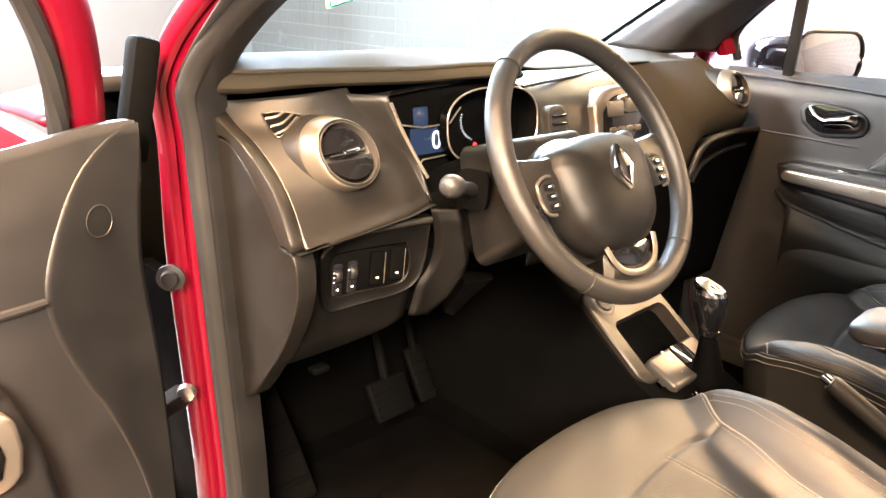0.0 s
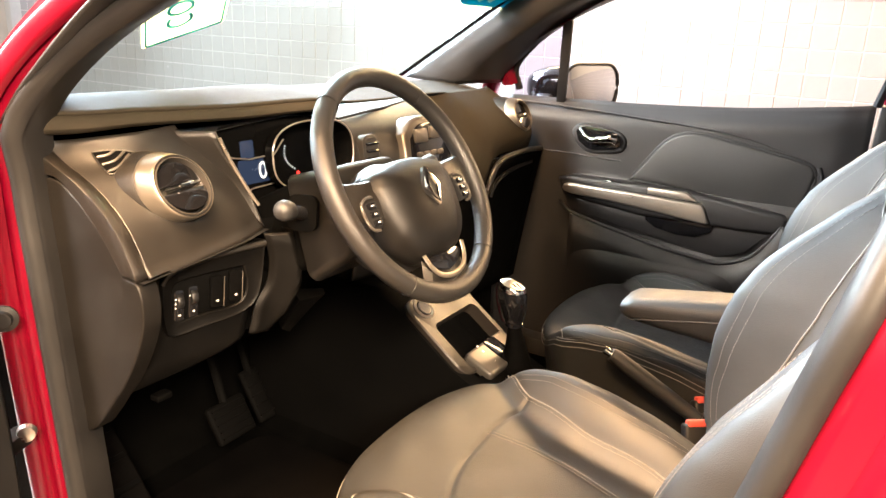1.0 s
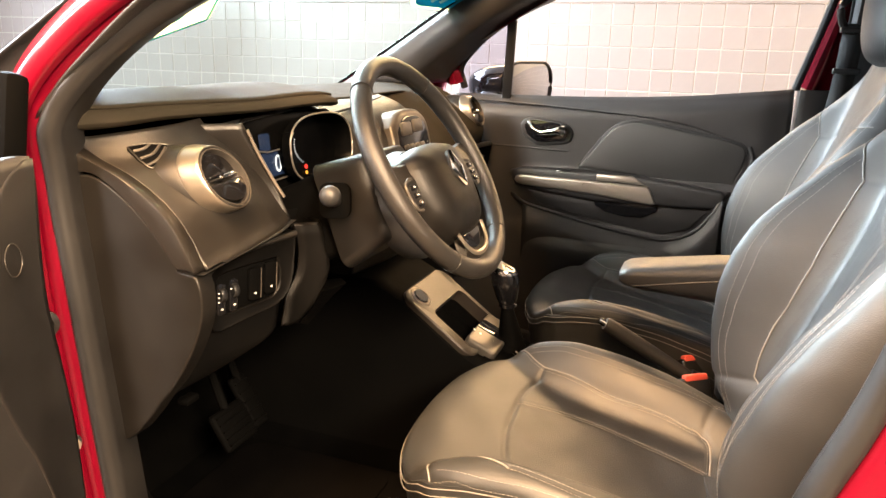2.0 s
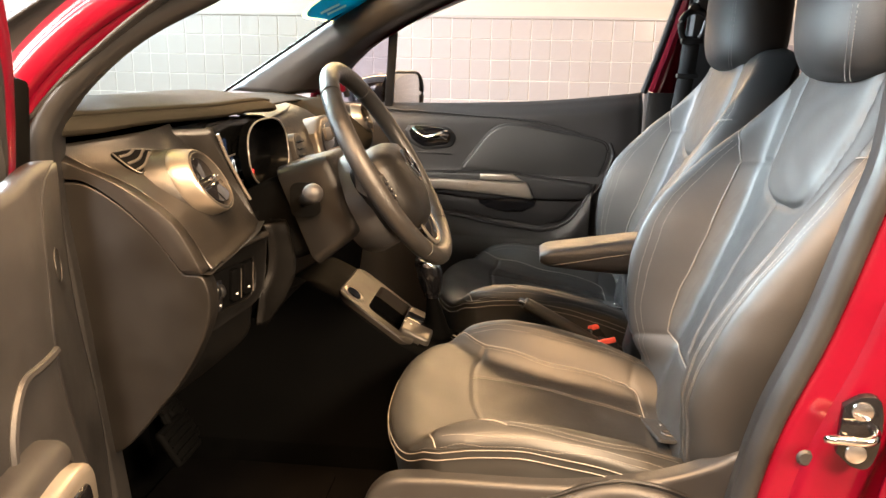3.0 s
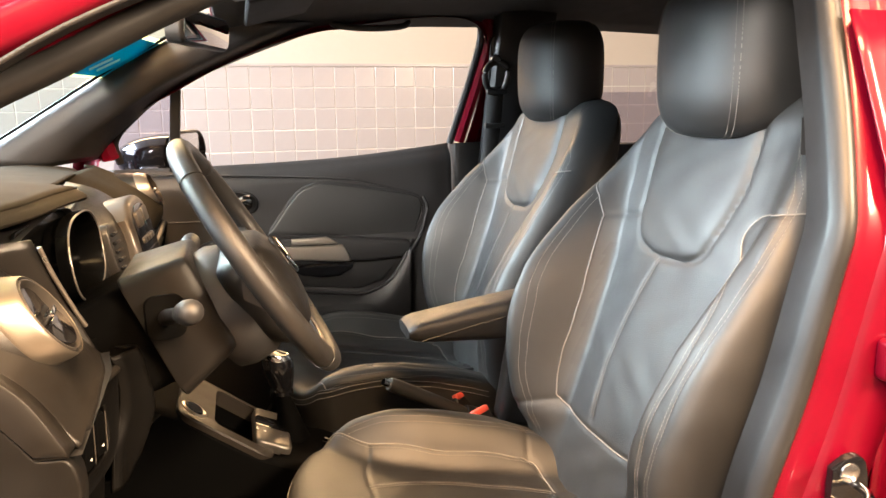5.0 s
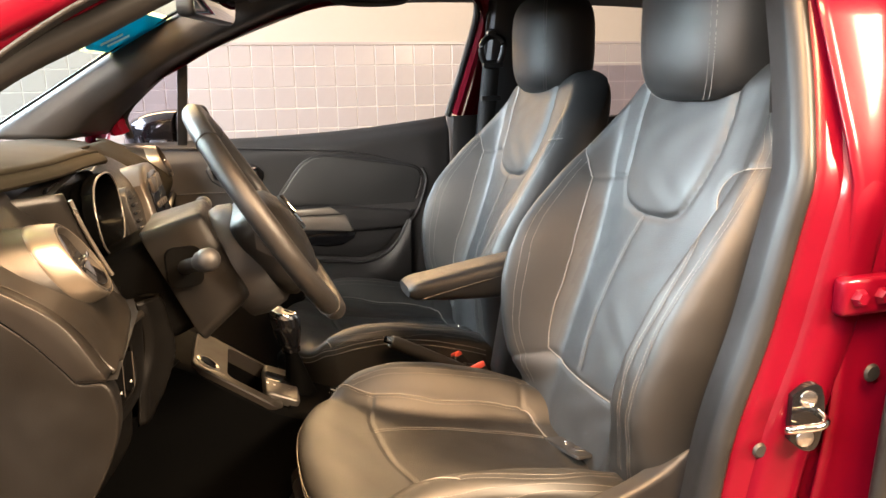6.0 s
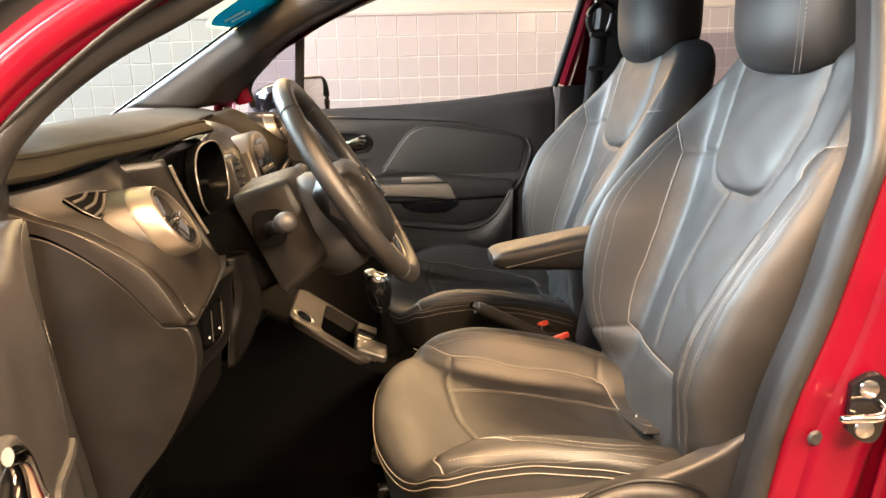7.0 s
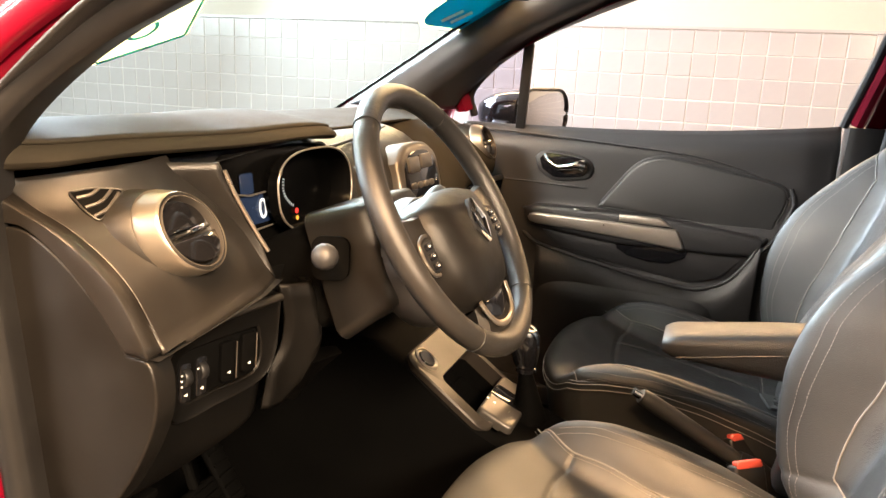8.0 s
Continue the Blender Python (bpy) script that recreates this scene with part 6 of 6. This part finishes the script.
# ---- centre console ----
cc = thing("centre_console", "dark centre console with storage tray and gear lever", "centre console", (0, 0.55, 0.4))
def top_z(y):
    return curve_at([(-0.1, 0.60), (0.2, 0.60), (0.42, 0.64), (0.5, 0.665), (0.58, 0.7), (0.66, 0.755), (0.72, 0.80), (0.78, 0.83)], y)
body = []
for j in range(60):
    y = lerp(-0.1, 1.16, j / 59)
    w, z = lerp(0.09, 0.115, step(0.3, 0.6, y)), top_z(y)
    dip = 0.07 if 0.555 < y < 0.692 else 0.0
    body.append([(-w - 0.01, y, 0.38), (-w - 0.004, y, z - 0.05), (-w, y, z - 0.008), (-w + 0.01, y, z), (-0.084, y, z), (-0.083, y, z - dip), (0.09, y, z - dip), (0.091, y, z), (w - 0.01, y, z), (w, y, z - 0.008), (w + 0.004, y, z - 0.05), (w + 0.01, y, 0.38)])
# console sides take the near-black plastic, footwell shade put into its colour
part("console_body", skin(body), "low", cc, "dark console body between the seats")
def on_console(x, y, lift=0.0):
    d = (top_z(y + 0.01) - top_z(y - 0.01)) / 0.02
    return facing((x, y, top_z(y) + lift), (0, -d, 1), (0, 1, 0))
def ring_plate(outer, inner, m, h=0.009):
    rings = [[m @ Vector((x * k, y * k, z)) for x, y in o] for o, z, k in ((outer, -0.004, 1.0), (outer, h - 0.003, 1.0), (outer, h, 0.97), (inner, h, 1.0), (inner, -0.02, 0.98))]
    return skin(rings, cap=False)


tray_in = [(x + 0.007, y - 0.034) for x, y in rounded(0.172, 0.125, 0.018)]
part("tray_surround", ring_plate(rounded(0.22, 0.205, 0.03), tray_in, on_console(-0.002, 0.64, 0.002)), "console", cc, "bronze-grey surround of the tray")
part("tray", plate(rounded(0.16, 0.13, 0.012), 0.004, on_console(0.01, 0.618, -0.06), 0), "low", cc, "deep black storage tray")
part("start_button", lathe([(0.001, 0.006), (0.013, 0.006), (0.015, 0.004), (0.016, 0), ], on_console(-0.066, 0.694, 0.009) @ Matrix.Diagonal((1.25, 1.25, 1, 1)), 32), "gloss", cc, "round black start button")
part("button_ring", lathe([(0.015, 0.004), (0.018, 0.006), (0.021, 0.004), (0.022, 0)], on_console(-0.066, 0.694, 0.008) @ Matrix.Diagonal((1.25, 1.25, 1, 1)), 32), "silver", cc, "silver ring round the start button")
part("button_mark", box((0.012, 0.005, 0.0006), on_console(-0.066, 0.694, 0.0155)), "white", cc, "small pale mark")
part("card_slot", plate(rounded(0.075, 0.018, 0.004), 0.004, on_console(0.024, 0.687, 0.0115), 0.001), "gloss", cc, "black card slot")
part("shift_plate", plate(rounded(0.165, 0.075, 0.012), 0.02, on_console(0.012, 0.549, 0.018), 0.007, 3), "bezel", cc, "satin grey gear lever surround")
gate = part("shift_gate", plate(rounded(0.05, 0.07, 0.01), 0.004, on_console(0.025, 0.55, 0.0185), 0.001), "gloss", cc, "glossy black shift gate")
for k in range(4):
    part("mark", box((0.006, 0.005, 0.0005), on_console(-0.022, 0.58 - 0.014 * k, 0.0175)), "white", gate)
part("lever_boot", skin([[Vector((0.035, y0, z)) + Vector((w * math.cos(a), w * 0.9 * math.sin(a), 0)) for a in (2 * math.pi * k / 24 for k in range(24))] for w, z, y0 in ((0.04, 0.665, 0.51), (0.032, 0.69, 0.513), (0.024, 0.72, 0.517), (0.017, 0.75, 0.522), (0.014, 0.765, 0.524))]), "low", cc, "black lever boot")
knob_rings = []
for t, w, d in ((0.0, 0.011, 0.012), (0.06, 0.018, 0.018), (0.2, 0.021, 0.024), (0.5, 0.025, 0.031), (0.8, 0.026, 0.033), (0.93, 0.021, 0.028), (1.0, 0.010, 0.014)):
    knob_rings.append([Vector((0.035, 0.524 + 0.012 * t, 0.762 + 0.095 * t)) + Vector((w * math.cos(a), d * math.sin(a), 0.006 * math.sin(a) * t)) for a in (2 * math.pi * k / 28 for k in range(28))])
kn = part("gear_knob", skin(knob_rings), "gloss", cc, "glossy black gear knob")
part("knob_cap", skin([[Vector((0.035, 0.535, 0)) + Vector((w * math.cos(a), d * math.sin(a), z + 0.007 * math.sin(a))) for a in (2 * math.pi * k / 28 for k in range(28))] for w, d, z in ((0.0255, 0.031, 0.840), (0.0255, 0.031, 0.848), (0.022, 0.027, 0.853), (0.019, 0.023, 0.852))], cap=False), "chrome", kn, "chrome rim of the knob")
part("knob_badge", skin([[Vector((0.035, 0.535, 0)) + Vector((w * math.cos(a), d * math.sin(a), z + 0.007 * math.sin(a))) for a in (2 * math.pi * k / 28 for k in range(28))] for w, d, z in ((0.021, 0.026, 0.846), (0.02, 0.024, 0.8535), (0.012, 0.014, 0.857), (0.003, 0.004, 0.858))]), "silver", kn, "silver top of the knob")
part("knob_collar", lathe([(0.014, 0), (0.02, 0.004), (0.02, 0.012), (0.014, 0.016)], pose(0.035, 0.523, 0.758), 28), "gloss", kn, "glossy black collar")
hb = thing("handbrake", "black handbrake lever with a chrome button", "handbrake", (0.03, 0.2, 0.6))
part("lever", tube(spline([(0.055, 0.1, 0.645), (0.045, 0.18, 0.69), (0.025, 0.285, 0.752), (0.02, 0.303, 0.762)], 6), lambda t: 0.013 + 0.003 * math.sin(math.pi * t), 14), "leather", hb, "black leather-wrapped lever")
part("button", tube([(0.02, 0.302, 0.762), (0.017, 0.316, 0.77)], 0.008, 14), "chrome", hb, "chrome release button")
part("gaiter", tube(spline([(0.06, 0.06, 0.61), (0.057, 0.09, 0.64), (0.052, 0.125, 0.66)], 5), lambda t: 0.03 - 0.012 * t, 14), "black", hb, "ribbed black gaiter")
for (bx, by, bz, rz) in ((0.096, 0.123, 0.69, -48), (-0.012, 0.114, 0.692, -54)):
    bk = thing("belt_buckle", "black seat belt buckle with a red release button", "buckle", (bx, by, bz - 0.1), "belt buckles")
    bmx = pose(bx, by, bz, 0, 0, rz) @ pose(0, 0, 0, -25)
    part("buckle_body", box((0.062, 0.026, 0.1), bmx @ pose(0, 0.004, -0.054), 0.006, 3), "black", bk, "black buckle housing")
    part("release_button", box((0.052, 0.017, 0.014), bmx @ pose(0, -0.002, -0.004), 0.004, 3), "buckle", bk, "red release button")
    part("buckle_strap", bar(bmx @ Vector((0, 0.004, -0.1)), bmx @ Vector((0, 0.004, -0.2)), 0.04, 0.012, 0.003, bmx.to_3x3() @ Vector((0, 1, 0))), "belt", bk, "short black strap")
part("arm_mount", box((0.07, 0.12, 0.2), pose(-0.02, 0.0, 0.75, 10), 0.02, 3), "black", driver_seat, "black hinge cover of the armrest")

# pedals and mats
for nm, lab, x, y, z, w, h in (("brake_pedal", "ribbed rubber brake pedal", -0.335, 1.0, 0.547, 0.1, 0.085), ("accelerator", "slim black accelerator pedal", -0.19, 1.07, 0.52, 0.05, 0.13)):
    pd = thing(nm, lab, "pedal", (x, y, 0.4))
    part("pedal_pad", box((w, 0.018, h), pose(x, y, z, -32), 0.008, 3), "low", pd, "worn black rubber pad")
    for k in range(5):
        part("rib", box((w * 0.86, 0.006, 0.005), pose(x, y, z, -32) @ pose(0, -0.011, -h * 0.36 + h * 0.18 * k), 0.001), "low", pd)
    # arm in the same near-black, so footwell shade is put into its colour
    part("pedal_arm", tube([(x, y + 0.015, z + 0.02), (x + 0.01, y + 0.07, z + 0.14), (x + 0.01, y + 0.1, z + 0.28)], 0.009, 8), "deep_shade", pd, "dark pedal arm")
mat1 = thing("floor_mat", "dark textile floor mat in the driver footwell", "floor mat", (-0.4, 0.8, 0.39))
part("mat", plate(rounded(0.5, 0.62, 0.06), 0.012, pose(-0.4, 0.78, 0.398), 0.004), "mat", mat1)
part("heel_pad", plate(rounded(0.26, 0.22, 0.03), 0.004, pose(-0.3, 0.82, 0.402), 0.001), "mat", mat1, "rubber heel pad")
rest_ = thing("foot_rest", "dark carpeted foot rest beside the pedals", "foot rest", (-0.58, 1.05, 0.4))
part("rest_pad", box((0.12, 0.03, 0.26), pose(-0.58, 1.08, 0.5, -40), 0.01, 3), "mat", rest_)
for k in range(4):
    part("rib", box((0.1, 0.006, 0.012), pose(-0.58, 1.08, 0.5, -40) @ pose(0, -0.016, -0.09 + 0.06 * k), 0.002), "low", rest_)
lever2 = thing("bonnet_release", "small black bonnet release lever under the dash", "lever", (-0.6, 0.9, 0.72))
part("release_pull", box((0.032, 0.022, 0.012), pose(-0.575, 0.9, 0.742), 0.004), "low", lever2)
speaker = thing("door_speaker", "dark round speaker low in the passenger door", "speaker", (0.7, 0.75, 0.72))
part("grille", lathe([(0.001, 0.004), (0.06, 0.003), (0.07, 0.006), (0.08, 0.0)], facing((0.737, 0.76, 0.76), (-1, 0, 0)), 40), "low", speaker)

# ---- driver door, wide open ----
DOOR_A = 77.0
DM = Matrix.Translation((-0.862, 0.885, 0)) @ Matrix.Rotation(radians(180 + 90 - DOOR_A), 4, "Z")  # local x runs from the hinge, local y is away from the cabin side
ddoor = thing("front_door", "wide open driver door with dark lining and red frame", "car door", (-0.862, 0.885, 0.4), "front doors")


def dpart(name, bm, mat, parent=ddoor, label="", **k):
    bmesh.ops.transform(bm, matrix=DM, verts=bm.verts)
    return part(name, bm, mat, parent, label, **k)


def dbelt(s):
    return 1.187 - 0.02 * step(0.0, 0.2, s) + 0.06 * s


def dface(s, z):
    """How far the lining stands proud at a place on the door."""
    near = curve_at([(0.42, 0.05), (0.6, 0.058), (0.85, 0.058), (1.02, 0.04), (1.1, 0.033), (1.19, 0.03)], z)
    far = curve_at([(0.42, 0.06), (0.6, 0.07), (0.85, 0.078), (1.02, 0.074), (1.1, 0.068), (1.15, 0.056), (1.25, 0.03)], z - 0.05 * s)
    return lerp(near, far, step(-0.02, 0.19, s))


def dlining(u, v):
    z = lerp(0.42, 1, v)
    s0 = lerp(0.016, -0.004, step(1.0, 1.17, lerp(0.42, 1.187, v)))
    s = lerp(s0, 1.02, u**1.4)
    z = lerp(0.42, dbelt(s), v)
    return (s, dface(s, z), z)


dpart("lining", field(dlining, 60, 60), "door", label="dark plastic door lining", thick=-0.02)
ARC = [(0.42, 0.03), (0.6, 0.04), (0.74, 0.06), (0.857, 0.096), (0.908, 0.12), (0.976, 0.144), (1.019, 0.149), (1.06, 0.138), (1.11, 0.108), (1.145, 0.075), (1.172, 0.036), (1.184, 0.008)]


def dfront(u, v):
    z = lerp(0.42, 1.184, v)
    s = lerp(lerp(0.014, -0.007, step(1.0, 1.17, z)), curve_at(ARC, z), u)
    return (s, dface(s, z) + 0.0015 * min(1, (1 - u) * 12), z)


dpart("front_panel", field(dfront, 16, 60), "black", label="black front panel of the door lining", thick=0.0008)
DP = lambda y: Matrix(((1, 0, 0, 0), (0, 0, 1, y), (0, 1, 0, 0), (0, 0, 0, 1)))
dpart("panel_mark", tube([(0.066 + 0.018 * math.cos(a), dface(0.066 + 0.018 * math.cos(a), 1.084 + 0.018 * math.sin(a)) + 0.003, 1.084 + 0.018 * math.sin(a)) for a in (2 * math.pi * k / 32 for k in range(32))], 0.0007, 5, closed=True), "door", label="faint round moulding mark")
crease_s = flat_spline([(0.15, 1.019), (0.2, 1.021), (0.235, 1.02), (0.262, 0.992), (0.272, 0.95), (0.27, 0.87)], 6)
dpart("crease", tube([(s, dface(s, z) + 0.001, z) for s, z in crease_s], 0.005, 8), "door", label="crease along the lining")
parm = dpart("door_armrest", plate(flat_spline([(0.21, 0.945), (0.24, 0.965), (0.42, 0.965), (0.7, 0.97), (0.9, 0.955), (0.92, 0.9), (0.8, 0.885), (0.5, 0.84), (0.32, 0.76), (0.22, 0.72), (0.178, 0.76), (0.185, 0.87)], 6), 0.05, DP(0.108), 0.02, 5), "door", label="dark door armrest")
dpart("pull_strip", plate(flat_spline([(0.215, 0.9), (0.22, 0.93), (0.24, 0.945), (0.3, 0.95), (0.5, 0.945), (0.66, 0.93), (0.66, 0.9), (0.5, 0.88), (0.3, 0.862), (0.24, 0.858), (0.22, 0.87)], 5), 0.025, DP(0.124), 0.008, 3), "silver", parm, "satin silver pull strip")
pod = dpart("switch_pod", plate(flat_spline([(0.236, 0.9), (0.242, 0.925), (0.26, 0.933), (0.33, 0.936), (0.38, 0.93), (0.38, 0.885), (0.33, 0.876), (0.26, 0.872), (0.242, 0.878)], 5), 0.012, DP(0.127), 0.003), "gloss", parm, "glossy black window switch pod")
for k in range(4):
    dpart("switch", box((0.024, 0.01, 0.016), pose(0.275 + 0.034 * (k % 2), 0.13, 0.892 + 0.022 * (k // 2)), 0.003), "black", pod, "window switch")
dbowl = [(0.985 - y, z - 0.012) for y, z in bowl]
drec = dpart("handle_recess", plate(dbowl, 0.02, DP(0.078), 0.006, 3), "trim", label="oval plastic surround of the inner handle")
dpart("recess_floor", plate([(0.368 + (a - 0.368) * 0.82, 1.078 + (b - 1.078) * 0.8) for a, b in dbowl], 0.004, DP(0.0795), 0.001), "gloss", drec, "glossy black bowl")
dpart("inner_handle", tube(spline([(0.345, 0.082, 1.112), (0.322, 0.083, 1.1), (0.314, 0.084, 1.075), (0.316, 0.085, 1.05), (0.34, 0.086, 1.045), (0.39, 0.088, 1.058), (0.42, 0.082, 1.066)], 8), lambda t: 0.0035 + 0.0025 * t, 10, flat=1.6), "chrome", drec, "chrome inner door handle")
dpart("door_skin", box((1.05, 0.04, 0.75), pose(0.52, -0.03, 0.78), 0.015), "red", label="glossy red outer skin")
dpart("door_edge", box((0.02, 0.06, 0.72), pose(0.006, -0.01, 0.78), 0.005), "red", label="red painted front edge")
dframe = [(0.035, 1.15), (0.038, 1.25), (0.055, 1.33), (0.11, 1.42), (0.25, 1.51), (0.5, 1.57), (0.75, 1.59), (0.95, 1.56), (1.03, 1.45), (1.05, 1.25)]
dpart("window_frame", tube(spline([(s, -0.01 + 0.12 * (z - 1.2), z) for s, z in dframe], 6), 0.03, 10, flat=0.5, up=(0, 1, 0)), "red", label="red painted window frame")
dpart("window_channel", tube(spline([(s + 0.035 * (1 if s < 0.5 else -0.6), 0.0 + 0.12 * (z - 1.2), z - 0.03) for s, z in dframe], 6), 0.012, 8), "rubber", label="black rubber window channel")

# stickers on the windscreen
def on_screen(u, v, lift=-0.004):
    p = Vector(screen_at(u, v))
    du, dv = Vector(screen_at(u + 0.01, v)) - p, Vector(screen_at(u, v + 0.01)) - p
    n = du.cross(dv).normalized()
    if n.y > 0:
        n = -n
    m = Matrix((du.normalized(), n.cross(du.normalized()), n)).transposed().to_4x4()
    m.translation = p - n * lift
    return m


sm = on_screen(0.215, 0.51)
st1 = thing("price_sticker", "cream windscreen sticker with a green border and blue letters", "sticker", sm.translation)
SR = sm @ pose(0, 0, 0, 0, 0, 40)
part("sheet", plate(rounded(0.17, 0.34, 0.01), 0.0008, SR @ pose(0, 0.06, 0)), "backlit_cream", st1)
part("border", tube([SR @ Vector((x, y + 0.06, 0.001)) for x, y in rounded(0.155, 0.325, 0.006)], 0.002, 5, closed=True), "backlit_teal", st1, "green border line")
writing("letters", "CO", 0.075, SR @ pose(-0.01, 0.0, 0.002, 0, 0, 90), "backlit_teal", st1)
sm2 = on_screen(0.94, 0.74)
st2 = thing("round_sticker", "blue windscreen sticker with white shapes", "sticker", sm2.translation)
part("sheet", plate(rounded(0.29, 0.19, 0.07), 0.0008, sm2 @ pose(0, 0, -0.001)), "backlit_cream", st2)
part("field", plate(rounded(0.262, 0.165, 0.06), 0.0008, sm2 @ pose(0, 0, 0.001)), "backlit_blue", st2, "blue field")
for k in range(2):
    part("bar", box((0.018, 0.06, 0.0006), sm2 @ pose(-0.04 + 0.04 * k, -0.03, 0.002, 0, 0, -25)), "white", st2)

# ---- wall tiles, last ----
tile_me = bpy.data.meshes.new("tile")
bmt = box((0.009, TILE - 0.0045, TILE - 0.0045), None, 0.0022, 1)
bmt.to_mesh(tile_me)
bmt.free()
tile_me.materials.append(M["tile"])
rest_bm = bmesh.new()
for r in range(14):
    for c in range(-42, 62):
        y, z = 0.111 + c * TILE, TILE_TOP - TILE * (r + 0.5)
        jig = random.uniform(-0.0012, 0.0012)
        if r < 5 and -9 <= c < 40:
            t = new("tile", tile_me)
            t.parent = grout
            t.location = (WALL_X - 0.0072 + jig * 0.6, y, z)
            t.rotation_euler = (0, random.uniform(-0.006, 0.006), random.uniform(-0.006, 0.006))
        elif -4.7 < y < 6.7:
            s = TILE / 2 - 0.003
            vs = [rest_bm.verts.new((WALL_X - 0.0115 + jig * 0.6, y + a * s, z + b * s)) for a, b in ((-1, -1), (1, -1), (1, 1), (-1, 1))]
            vb = [rest_bm.verts.new((WALL_X - 0.003, y + a * s, z + b * s)) for a, b in ((-1, -1), (1, -1), (1, 1), (-1, 1))]
            rest_bm.faces.new(vs)
            for i in range(4):
                rest_bm.faces.new((vs[i], vb[i], vb[(i + 1) % 4], vs[(i + 1) % 4]))
part("tiles_rest", rest_bm, "tile", grout, "square pale tiles further along the wall", smooth=False, kind="stuff")
